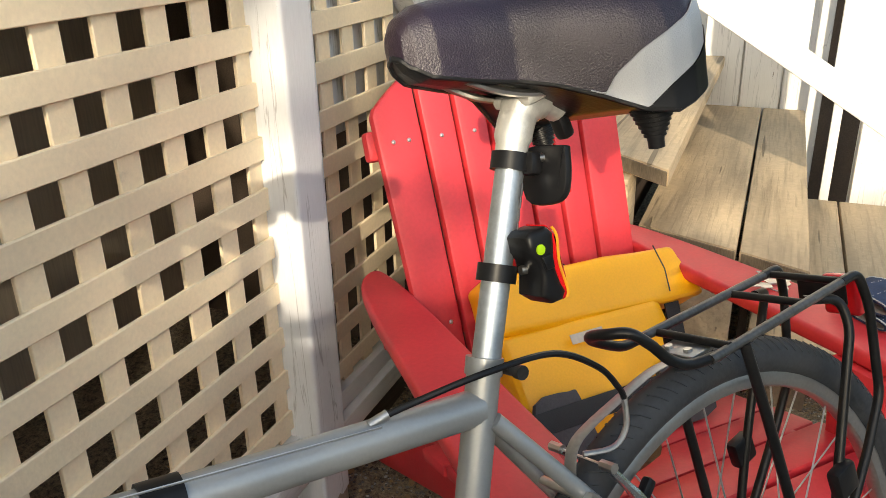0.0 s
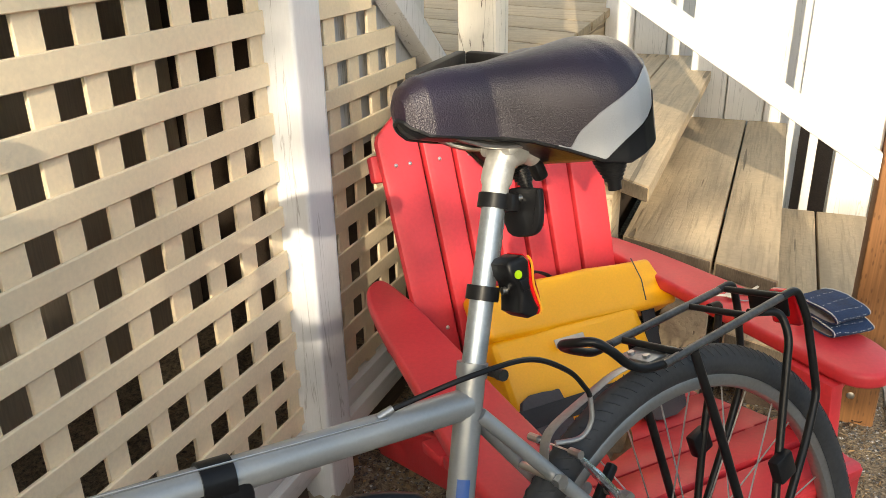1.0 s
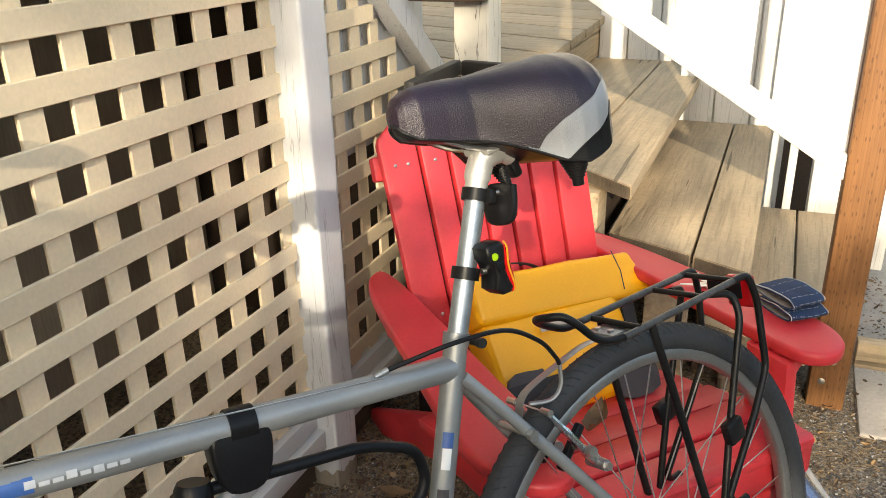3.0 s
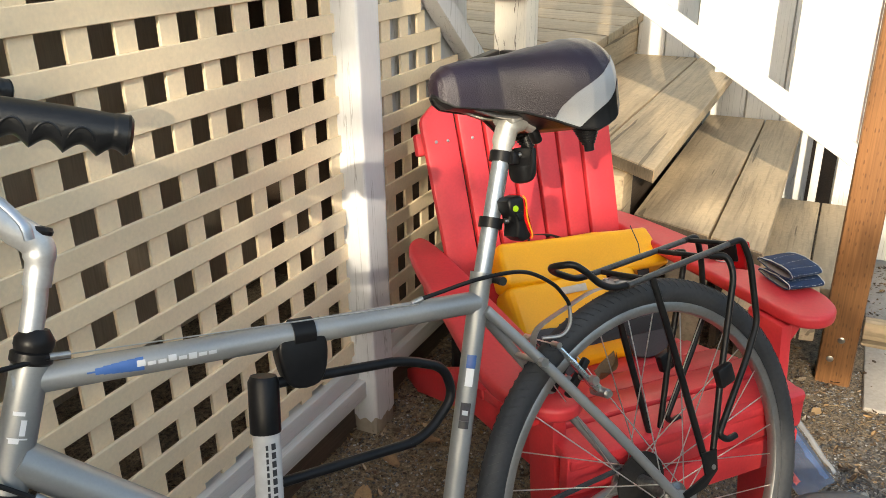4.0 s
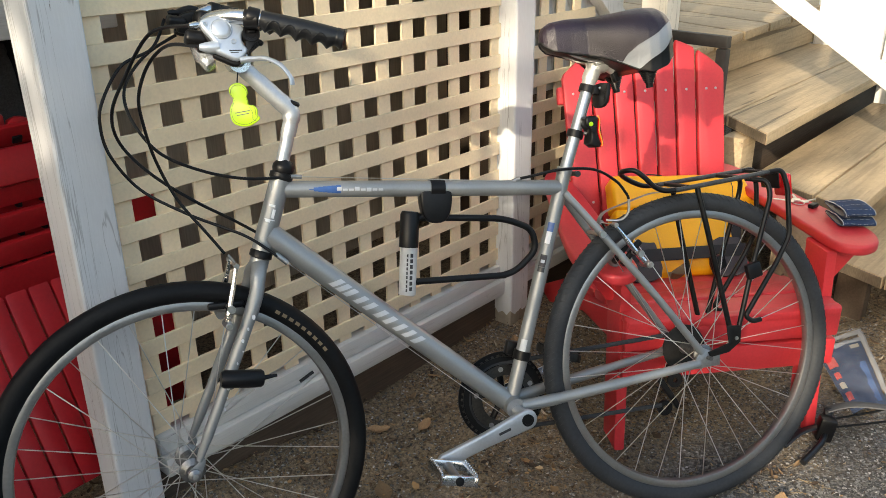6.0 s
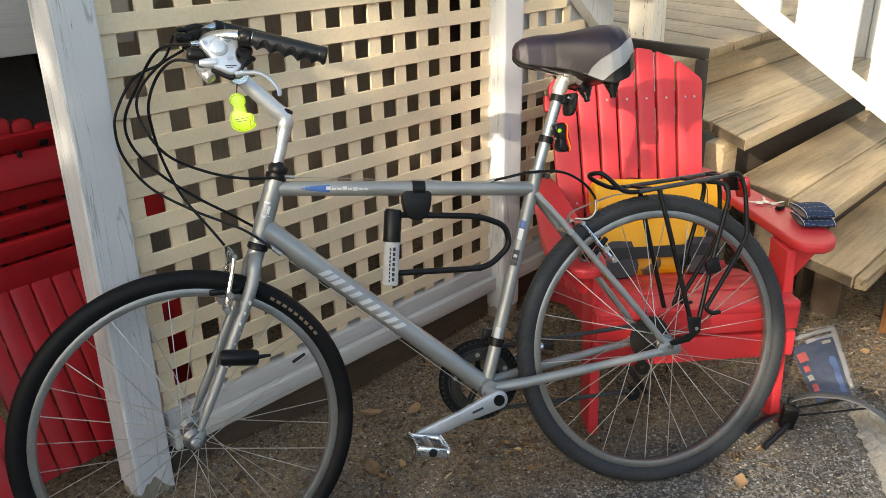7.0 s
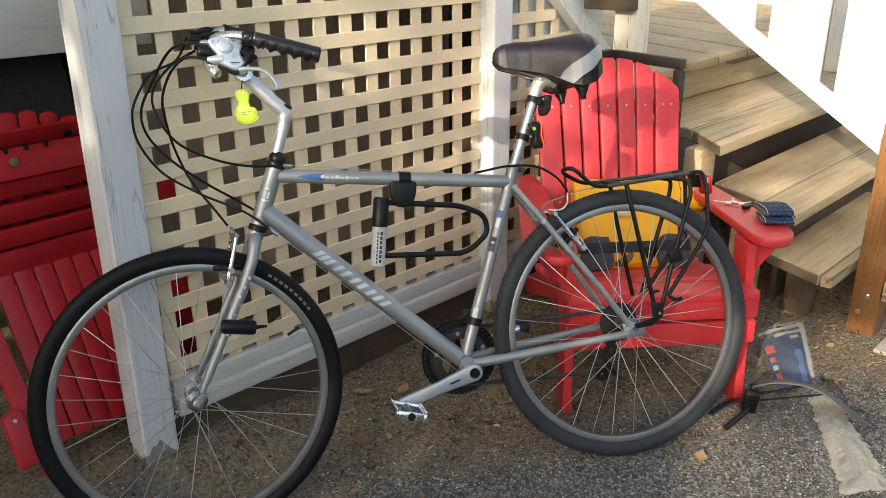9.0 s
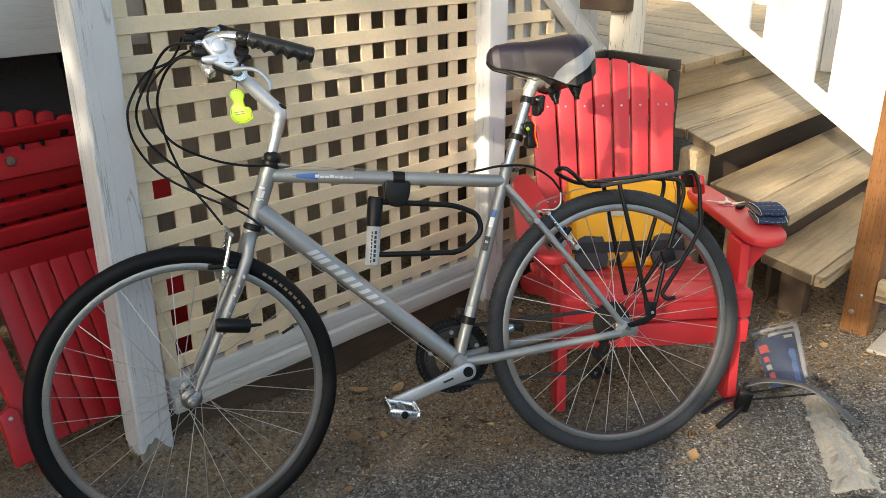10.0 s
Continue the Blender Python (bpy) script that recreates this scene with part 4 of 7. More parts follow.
def grip(s):
    a, b = (Vector((0.872, 0.249, 0.772)), Vector((0.759, 0.279, 0.731))) if s > 0 else (Vector((0.862, -0.12, 0.822)), Vector((0.742, -0.15, 0.787)))
    n = 80
    pts, rad = [], []
    for i in range(n + 1):
        t = i / n
        pts.append(a.lerp(b, t))
        rad.append(0.0133 + 0.0022 * math.sin(math.pi * t * 0.8) + (0.0008 if t > 0.93 else 0))
    sh = Shape().tube(pts, rad, 18)
    d = (b - a).normalized()
    dn = Vector((0, 0, -1))
    dn = (dn - d * dn.dot(d)).normalized()
    # finger ridges below the grip
    sh.v = [tuple(Vector(v) + dn * (0.0095 * max(0.0, (Vector(v) - a).dot(dn) / 0.018) * ((1 - abs(math.sin(math.pi * (((Vector(v) - a).dot(d) / (b - a).length) * 5.26 - 0.42)))) ** 0.85 - 0.35))) for v in sh.v]
    g = part("grip", sh, RUBBER, handlebar, "black rubber grip with finger ridges")
    out = d.cross(dn) * s
    out = out if out.y * s > 0 else -out
    for k in range(4):
        # raised rim round each finger hollow
        mid, arc = a.lerp(b, 0.175 + 0.19 * k), []
        for i in range(13):
            f = math.pi * i / 12
            turn = radians(28 + 66 * math.sin(f))
            arc.append(tuple(mid + d * 0.0105 * math.cos(f) + (dn * math.cos(turn) + out * math.sin(turn)) * 0.0153))
        part("finger_rim", Shape().tube(arc, 0.0011, 6), RUBBER, g)
    part("end_cap", Shape().lathe([(0.0155, 0), (0.0158, 0.002), (0.0125, 0.0045), (0.0001, 0.005)], along(b, b + d), 16), BLACK, g)
    part("collar", Shape().tube([a - d * 0.02, a - d * 0.018, a - d * 0.004, a - d * 0.002], [0.0135, 0.0146, 0.0146, 0.0135], 20), BLACK, g)


def control(s):
    """Brake lever and shifter pod on one plate, its foot tipped outwards."""
    c = Vector((0.929, 0.231, 0.763)) if s > 0 else Vector((0.915, -0.115, 0.815))
    up = Matrix.Translation(c) @ Matrix.Rotation(radians(16) * s, 4, "X") @ Matrix(((1, 0, 0, 0), (0, 0, s, 0), (0, 1, 0, 0), (0, 0, 0, 1)))
    # outline round the cover: x forwards, y up
    o = [(0.0285, 0.0145), (0.017, 0.0205), (-0.0003, 0.0225), (-0.0174, 0.016), (-0.0285, 0.0075), (-0.0349, -0.002), (-0.0292, -0.0105), (-0.0285, -0.023), (-0.0335, -0.034), (-0.0268, -0.0421), (-0.0148, -0.0485), (0.0038, -0.0389), (0.0183, -0.0292), (0.0151, -0.0178), (0.0179, -0.0106), (0.0258, 0.002)]
    o = [(v.x, v.y) for v in curve([(x, y, 0) for x, y in o], 4, True)]
    if s < 0:
        o = [(x, y) for x, y in reversed(o)]
    lit = SHIFTER if s > 0 else BLACK
    face = up @ Matrix.Translation((0, 0, -0.012))
    pod = part("shifter_pod", Shape().slab(o, 0.014, face, 0.0045, 3), lit, handlebar, "silver shifter pod with round cover" if s > 0 else "black shifter pod", None, 50)
    part("cover", Shape().lathe([(0.0158, 0.0), (0.0158, 0.0018), (0.0149, 0.003), (0.0143, 0.0022), (0.0137, 0.003), (0.008, 0.0048), (0.0001, 0.0052)], up @ Matrix.Translation((0, 0, 0.0015)), 32), lit, pod)
    part("screw", Shape().lathe([(0.0042, 0.0), (0.0042, 0.0012), (0.0028, 0.0012), (0.0028, 0.0004), (0.0001, 0.0004)], up @ Matrix.Translation((-0.0146, -0.0204, 0.0022)), 12), STEEL, pod)
    part("screw", Shape().lathe([(0.0035, 0.0), (0.0035, 0.0012), (0.0022, 0.0012), (0.0022, 0.0004), (0.0001, 0.0004)], up @ Matrix.Translation((0.0215, 0.0095, 0.0018)), 12), STEEL, pod)
    for k in range(2):
        part("print_line", Shape().box((0.019 - 0.007 * k, 0.0018 - 0.0007 * k, 0.0004), up @ pose(-0.0145 + 0.002 * k, -0.0345 - 0.003 * k, 0.0023, 0, 0, 4), 0), DARKSTEEL, pod)
    # black ratchet housing beside the plate, with its thumb lever
    part("thumb_shifter", Shape().lathe([(0.0001, -0.016), (0.0135, -0.016), (0.0142, -0.012), (0.0142, -0.001), (0.0128, 0.001), (0.009, 0.0012), (0.0085, 0.0002), (0.0001, 0.0002)], up @ Matrix.Translation((-0.043, -0.0095, 0)), 28).box((0.011, 0.004, 0.004), up @ pose(-0.044, -0.0075, 0.002, 0, 0, 8), 0.0015).slab([(v.x, v.y) for v in curve([(-0.034, -0.018, 0), (-0.044, -0.0165, 0), (-0.055, -0.019, 0), (-0.06, -0.0245, 0), (-0.056, -0.0285, 0), (-0.047, -0.027, 0), (-0.04, -0.036, 0), (-0.033, -0.042, 0), (-0.031, -0.034, 0)], 3, True)][:: s], 0.009, up @ Matrix.Translation((0, 0, -0.009)), 0.003, 2), BLACK, pod, "black thumb lever")
    part("base_plate", Shape().slab([(a * 0.94 - 0.001, b * 0.95 - 0.006) for a, b in o], 0.014, up @ Matrix.Translation((0, 0, -0.028)), 0.004), BLACK, pod)
    part("bar_clamp", Shape().tube([(c.x - 0.054, c.y + 0.018 * s, c.z + 0.0085), (c.x - 0.036, c.y + 0.01 * s, c.z + 0.0115)], 0.0145, 18), BLACK, pod)
    q = lambda x, y, z: up @ Vector((x, y, z))
    lever = curve([q(-0.02, -0.048, -0.004), q(-0.042, -0.0505, 0.004), (c.x - 0.056, c.y + 0.034 * s, c.z - 0.0505), (c.x - 0.07, c.y + 0.05 * s, c.z - 0.062), (c.x - 0.079, c.y + 0.06 * s, c.z - 0.08), (c.x - 0.08, c.y + 0.061 * s, c.z - 0.092)], 6)
    part("brake_lever", Shape().tube(lever, [0.0078] * 5 + [0.0066] * 7 + [0.0053] * 7 + [0.0045] * 6 + [0.005] * 6, 12, flat=0.62), lit, pod, "polished brake lever blade" if s > 0 else "black brake lever blade")
    part("cable_guide", Shape().box((0.034, 0.02, 0.03), up @ pose(0.034, 0.0, -0.03, 0, 0, 15), 0.007, 3).box((0.03, 0.018, 0.022), up @ pose(0.02, -0.012, -0.034, 0, 0, 10), 0.006, 3), BLACK, pod)
    part("barrel", Shape().tube([q(0.008, -0.024, -0.005), q(0.0166, -0.0245, -0.005), q(0.026, -0.0235, -0.005), q(0.036, -0.022, -0.005)], [0.0098, 0.0092, 0.0078, 0.0046], 14), lit, pod)
    part("barrel", Shape().tube([q(0.024, 0.012, -0.008), q(0.031, 0.0125, -0.008), q(0.033, 0.0125, -0.008), q(0.043, 0.0125, -0.008)], [0.005, 0.005, 0.006, 0.0042], 12), ALLOY if s > 0 else BLACK, pod)


for s in (1, -1):
    grip(s)
    control(s)
for ob in list(handlebar.children):
    ob.parent = bike
    ob.matrix_basis = STEER
part("bell", Shape().lathe([(0.0001, -0.004), (0.017, -0.004), (0.019, 0.0), (0.019, 0.016), (0.016, 0.024), (0.008, 0.028), (0.0001, 0.029)], along((0.902, -0.088, 0.795), (0.894, -0.086, 0.84)), 24), BLACK, bike, "black bell with ring", STEER)
steer_part("front_reflector", Shape().box((0.03, 0.05, 0.04), pose(0.948, 0.15, 0.742, 0, 12, 0), 0.008, 2).box((0.02, 0.034, 0.024), pose(0.945, 0.158, 0.722, 20, 30, 0), 0.005, 2), CLEARLENS, bike, "clear moulded front reflector")


def tag():
    """A flat neon charm in the outline of a seated shape, hung by a cord under the stem."""
    o = [(-0.003, 0.041), (-0.014, 0.039), (-0.021, 0.031), (-0.0205, 0.021), (-0.0165, 0.014), (-0.0175, 0.006), (-0.0225, -0.001), (-0.0255, -0.011), (-0.0255, -0.024), (-0.0205, -0.034), (-0.008, -0.04), (0.006, -0.041), (0.018, -0.037), (0.0275, -0.031), (0.0285, -0.026), (0.0255, -0.0225), (0.0265, -0.012), (0.0205, -0.0035), (0.013, -0.002), (0.0115, 0.006), (0.0105, 0.014), (0.0135, 0.021), (0.0115, 0.031), (0.005, 0.038)]
    fine = curve([(x, y, 0) for x, y in o], 4, True)
    o = [(v.x * 0.95, v.y * 0.95) for v in fine]
    M = STEER @ Matrix.Translation((0.872, 0.012, 0.647)) @ Matrix.Rotation(radians(-24), 4, "Z") @ Matrix(((-1, 0, 0, 0), (0, 0, 1, 0), (0, 1, 0, 0), (0, 0, 0, 1)))
    t = part("charm", Shape().slab(o, 0.0035, M, 0.0012), NEON, bike, "neon yellow flat plastic charm with printed outline")
    rim = [tuple(M @ Vector((x * 0.86, y * 0.9, 0.0037))) for x, y in o]
    part("outline_print", Shape().tube(rim, 0.00035, 4, True), DECALDARK, t, "thin dark printed outline")
    part("outline_print", Shape().tube([tuple(M @ v) for v in curve([(0.012, -0.006, 0.0037), (0.016, -0.016, 0.0037), (0.015, -0.027, 0.0037), (0.02, -0.031, 0.0037)], 5)], 0.00035, 4), DECALDARK, t)
    for i in range(2):
        part("print_line", Shape().box((0.027 - 0.005 * i, 0.0014, 0.0005), M @ pose(-0.002, -0.0125 - 0.0048 * i, 0.0037, 0, 0, 4), 0), DECALDARK, t)
    part("cord", Shape().tube([tuple(M @ Vector((-0.004, 0.036, 0.002)))] + [tuple(STEER @ Vector(p)) for p in ((0.872, 0.008, 0.7), (0.866, 0.004, 0.718))], 0.0012, 6), BLACK, t)


tag()
CABLES = [
    [tuple(STEER @ Vector((0.965, -0.115, 0.815))), (1.008, -0.035, 0.768), (1.062, 0.0, 0.739), (1.1, 0.02, 0.684), (1.113, 0.02, 0.643), (1.108, 0.01, 0.587), (1.071, -0.01, 0.52), (1.0, 0.0, 0.466), (0.943, 0.012, 0.433), (0.896, 0.026, 0.405), (0.84, 0.026, 0.352)],
    [tuple(STEER @ Vector((0.972, 0.22, 0.773))), (0.995, 0.18, 0.762), (1.05, 0.12, 0.705), (1.083, 0.09, 0.652), (1.085, 0.03, 0.603), (1.046, 0.02, 0.546), (0.982, 0.02, 0.488), (0.917, -0.022, 0.437), (0.86, -0.028, 0.39), (0.80, -0.01, 0.33)],
    [tuple(STEER @ Vector((0.95, -0.11, 0.785))), (1.016, -0.05, 0.763), (1.054, -0.03, 0.724), (1.068, 0.0, 0.682), (1.056, 0.02, 0.63), (1.02, 0.03, 0.576), (0.952, 0.034, 0.536), (0.88, 0.03, 0.513), (0.80, 0.014, 0.505)],
    [tuple(STEER @ Vector((0.965, 0.232, 0.741))), (0.972, 0.175, 0.742), (1.01, 0.12, 0.722), (1.035, 0.1, 0.676), (1.038, 0.08, 0.63), (1.031, 0.05, 0.566), (1.008, 0.035, 0.494), (0.968, 0.03, 0.425), (0.945, 0.028, 0.385)],
]
for pts in CABLES:
    part("cable", Shape().tube(curve(pts, 8), 0.0029, 8), BLACK, bike, "black cable housing")
part("ferrule", rod((0.804, 0.014, 0.506), (0.784, 0.012, 0.502), 0.004, 10), ALLOY_DULL, bike)
part("cable", Shape().tube(curve([(0.36, 0.006, 0.4345), (0.33, 0.012, 0.437), (0.272, 0.03, 0.442), (0.201, 0.03, 0.432), (0.155, 0.03, 0.402), (0.132, 0.026, 0.372), (0.127, 0.025, 0.36)], 8), 0.003, 8), BLACK, bike, "black cable housing")
part("ferrule", rod((0.369, 0.004, 0.432), (0.353, 0.007, 0.4355), 0.0042, 10), ALLOY_DULL, bike)
part("noodle", Shape().tube(curve([(0.127, 0.025, 0.36), (0.131, 0.025, 0.333), (0.148, 0.022, 0.319), (0.176, 0.012, 0.322)]), 0.0029, 8), ALLOY_DULL, bike)
part("noodle", Shape().tube(curve([(0.945, 0.028, 0.385), (0.936, 0.026, 0.37), (0.934, 0.015, 0.362), (0.935, -0.01, 0.362)]), 0.0027, 8), ALLOY_DULL, bike, "", STEER)
part("cable", rod((0.79, 0.012, 0.503), (0.365, 0.0165, 0.432), 0.0009, 5), SPOKE, bike)
part("cable", rod((0.84, 0.0265, 0.352), (0.45, 0.022, -0.045), 0.0009, 5), SPOKE, bike)
part("cable_stop", rod((0.855, 0.024, 0.368), (0.836, 0.026, 0.348), 0.005, 10), ALLOY_DULL, bike)


def v_brake(m, name_parent):
    """Two linear-pull arms with pads; local: boss at the origin, arms up z, wheel between them."""
    for s in (1, -1):
        arm = part("brake_arm", Shape().tube(curve([(0.0, 0.044 * s, 0.0), (0.002, 0.043 * s, 0.03), (0.0, 0.036 * s, 0.075), (0.0, 0.03 * s, 0.107)]), [0.0085] * 6 + [0.0074] * 6 + [0.006] * 7, 8, flat=0.75), ALLOY, name_parent, "", m)
        part("boss", Shape().tube([(0, 0.03 * s, 0.0), (0, 0.062 * s, 0.0)], [0.0085, 0.0075], 14), ALLOY_DULL, arm)
        part("brake_pad", Shape().box((0.066, 0.011, 0.013), pose(0.004, 0.0195 * s, 0.03, 0, 12, 0), 0.004), BLACK, arm, "black brake pad")
        part("pad_bolt", Shape().tube([(0, 0.024 * s, 0.03), (0, 0.056 * s, 0.03)], [0.0055, 0.0055], 12).tube([(0, 0.05 * s, 0.03), (0, 0.06 * s, 0.03)], 0.0075, 6), STEEL, arm)
        part("bolt_head", Shape().tube([(0, 0.062 * s, 0.0), (0, 0.067 * s, 0.0)], 0.0055, 6), STEEL, arm)
        part("anchor", Shape().tube([(0.0, 0.026 * s, 0.107), (0.0, 0.042 * s, 0.107)], 0.005, 8), STEEL, arm)
    part("cable", rod((0, -0.034, 0.107), (0, 0.04, 0.107), 0.0012, 5), SPOKE, name_parent, "", m)


v_brake(STEER @ Matrix.Translation((0.968, 0, 0.262)) @ Matrix.Rotation(radians(-18), 4, "Y"), bike)
v_brake(Matrix.Translation((0.112, 0, 0.222)) @ Matrix.Rotation(radians(32), 4, "Y"), bike)
pump = part("fork_lamp", Shape().tube([(1.0, 0.068, 0.171), (0.995, 0.068, 0.17), (0.93, 0.068, 0.155), (0.926, 0.068, 0.154)], [0.013, 0.0165, 0.0165, 0.014], 20).tube([(0.926, 0.068, 0.155), (0.9, 0.068, 0.153)], [0.005, 0.003], 8), BLACK, bike, "black cylindrical lamp on the fork blade", STEER)
part("clamp_ring", Shape().tube([(0.985, 0.047, 0.165), (0.973, 0.047, 0.152)], 0.0165, 16), CLEARLENS, pump)

# seat post and saddle
POST_TOP = Vector((0.1665, 0, 0.63))
post_ob = part("seat_post", Shape().tube([tuple(CL), tuple(POST_TOP)], 0.0125, 20), POSTALLOY, bike, "scuffed silver seat post")
part("post_head", Shape().tube(curve([(0.182, 0, 0.596), (0.170, 0, 0.622), (0.156, 0, 0.638), (0.135, 0, 0.640), (0.118, 0, 0.630)]), [0.0142] * 4 + [0.0165] * 6 + [0.0185] * 8 + [0.015] * 7, 16).box((0.05, 0.05, 0.012), pose(0.146, 0, 0.648, 0, 12, 0), 0.004), CAST, post_ob, "pale cast alloy post head")
for k in range(5):
    q = CL + (POST_TOP - CL) * (0.56 + 0.045 * k)
    part("decal", Shape().tube([(q.x - 0.0035, 0.0134, q.z - 0.006), (q.x - 0.006, 0.0134, q.z), (q.x - 0.0075, 0.0128, q.z + 0.004)], 0.0008, 5), DECALDARK, post_ob)
part("seat_clamp", Shape().tube([tuple(CL + (CL - BB).normalized() * 0.022), tuple(CL + (CL - BB).normalized() * 0.037)], 0.0162, 20), FRAME, bike)
part("clamp_bolt", Shape().tube([(0.236, -0.012, 0.428), (0.236, 0.026, 0.428)], 0.005, 12).tube([(0.236, 0.022, 0.428), (0.236, 0.03, 0.428)], 0.0062, 12), DARKSTEEL, bike)

HALF = [(0.274, 0.004), (0.272, 0.013), (0.265, 0.021), (0.25, 0.029), (0.22, 0.036), (0.19, 0.046), (0.165, 0.064), (0.14, 0.085), (0.115, 0.106), (0.095, 0.117), (0.075, 0.122), (0.055, 0.118), (0.038, 0.104), (0.028, 0.085), (0.022, 0.055)]
TOP = [(0.274, 0.706), (0.271, 0.717), (0.264, 0.726), (0.25, 0.733), (0.22, 0.736), (0.18, 0.735), (0.13, 0.738), (0.08, 0.742), (0.05, 0.74), (0.035, 0.733), (0.026, 0.722), (0.022, 0.71)]
LOW = [(0.274, 0.696), (0.268, 0.687), (0.255, 0.677), (0.22, 0.667), (0.19, 0.66), (0.165, 0.65), (0.14, 0.635), (0.115, 0.618), (0.09, 0.611), (0.06, 0.62), (0.04, 0.635), (0.022, 0.65)]
BAND = [(0.274, 0.0), (0.149, 0.60), (0.146, 0.622), (0.131, 0.648), (0.115, 0.662), (0.097, 0.671), (0.08, 0.679), (0.057, 0.694), (0.04, 0.702), (0.022, 0.706)]
LIP = [(0.274, 0.0), (0.118, 0.6), (0.112, 0.619), (0.095, 0.632), (0.065, 0.648), (0.05, 0.662), (0.035, 0.673), (0.022, 0.678)]


def table(rows, x):
    rows = sorted(rows)
    return float(np.interp(x, [r[0] for r in rows], [r[1] for r in rows]))


def saddle():
    xs = [0.022 + 0.252 * (0.5 - 0.5 * math.cos(math.pi * i / 130)) for i in range(131)]

    def at(x, s, side):
        hw, zt, zb = table(HALF, x), table(TOP, x), table(LOW, x)
        tuck = 1 - 0.07 * max(0.0, (s - 0.72) / 0.28) ** 2
        y = hw * math.sin(s * math.pi / 2) ** 0.78 * tuck
        z = zb + (zt - zb) * math.cos(s * math.pi / 2) ** 0.55 if s < 0.9999 else zb
        dip = 0.009 * math.exp(-(y / 0.022) ** 2) * min(1, max(0, (0.19 - x) / 0.08)) * min(1, max(0, (x - 0.022) / 0.05))
        return Vector((x, y * side, z - dip))

    def s_at(x, z):
        lo, hi = 0.0, 1.0
        for _ in range(24):
            mid = (lo + hi) / 2
            lo, hi = (mid, hi) if at(x, mid, 1).z > z else (lo, mid)
        return lo

    cover, panels, lips, base = Shape(), {1: Shape(), -1: Shape()}, {1: Shape(), -1: Shape()}, Shape()
    seams = {1: Shape(), -1: Shape()}
    for side in (1, -1):
        top_rows, mid_rows, low_rows = [], [], []
        for x in xs:
            cut = s_at(x, table(BAND, x))
            lip = max(cut, s_at(x, table(LIP, x)))
            top_rows.append([at(x, cut * j / 26, side) for j in range(27)])
            if x < 0.151:
                mid_rows.append([at(x, cut + (lip - cut) * j / 10, side) for j in range(11)])
            if x < 0.12:
                low_rows.append([at(x, lip + (1 - lip) * j / 6, side) + Vector((0, 0.0015 * side, 0)) for j in range(7)])
        cover.sheet(top_rows)
        panels[side].sheet(mid_rows)
        lips[side].sheet(low_rows)
        rim = [at(x, 1, side) for x in xs]
        base.tube([tuple(p + Vector((0, -0.003 * side, 0.0))) for p in rim], 0.0028, 8)
        base.sheet([[at(x, 1, side), Vector((x, 0.5 * at(x, 1, side).y, at(x, 1, side).z + 0.003 * min(1, max(0, (0.2 - x) / 0.06)) - 0.002)), Vector((x, 0, at(x, 1, side).z + 0.004 * min(1, max(0, (0.2 - x) / 0.06)) - 0.003))] for x in xs])
        seam = [at(x, s_at(x, table(BAND, x)), side) for x in xs if x < 0.149]
        out = Vector((0, 0.0009 * side, 0.0005))
        for a, b in zip(seam[::1], seam[1:]):
            n = max(1, round((b - a).length / 0.003))
            for k in range(n):
                p, q = a.lerp(b, k / n), a.lerp(b, (k + 0.94) / n)
                seams[side].tube([tuple(p + out), tuple(q + out)], 0.0006, 5)
    cover.sheet([[at(0.022, j / 10, 1) for j in range(11)], [at(0.022, j / 10, -1) for j in range(11)]])
    cover.sheet([[at(0.274, j / 6, 1) for j in range(7)], [at(0.274, j / 6, -1) for j in range(7)]])
    sd = part("saddle", cover, VINYL, bike, "wide black padded vinyl saddle with silver sides", None, 60)
    cone = [(0.022, 0.002), (0.023, 0.0)]
    for k in range(8):
        r = 0.0215 - 0.0017 * k
        cone += [(r, -0.002 - 0.0048 * k), (r, -0.0042 - 0.0048 * k), (r - 0.0022, -0.0048 - 0.0048 * k), (r - 0.0022, -0.0064 - 0.0048 * k)]
    cone += [(0.007, -0.043), (0.007, -0.05), (0.0001, -0.051)]
    for side in (1, -1):
        part("side_panel", panels[side], SILVERVINYL, sd, "silver-grey vinyl side panel with stitching", None, 60)
        part("rear_lip", lips[side], BLACK, sd, "glossy black moulded lip", None, 60)
        part("stitching", seams[side], STITCH, sd, "light grey stitching")
        part("spring", Shape().lathe([(r * 1.02, h * 0.84) for r, h in cone], pose(0.083, 0.074 * side, 0.622, -6 * side, 4, 0), 18), BLACK, sd, "black rubber cone spring")
        part("rail", Shape().tube(curve([(0.245, 0.012 * side, 0.684), (0.21, 0.018 * side, 0.662), (0.17, 0.0235 * side, 0.648), (0.11, 0.0235 * side, 0.642), (0.07, 0.035 * side, 0.640)]), 0.0036, 8), STEEL, sd)
    part("base", base, RUBBER, sd)
    part("bumper", Shape().box((0.014, 0.016, 0.024), pose(0.118, 0.0, 0.612, 0, 15, 0), 0.005), BLACK, sd)


saddle()


def post_at(z):
    return CL + (POST_TOP - CL) * ((z - CL.z) / (POST_TOP.z - CL.z))


PD = (POST_TOP - CL).normalized()


def clamp_band(z, parent):
    p = post_at(z)
    part("band", Shape().tube([tuple(p - PD * 0.0075), tuple(p + PD * 0.0075)], 0.0172, 20), BLACK, parent)
    part("screw", rod((p.x - 0.012, 0.017, z), (p.x - 0.03, 0.02, z - 0.003), 0.004, 10), STEEL, parent)


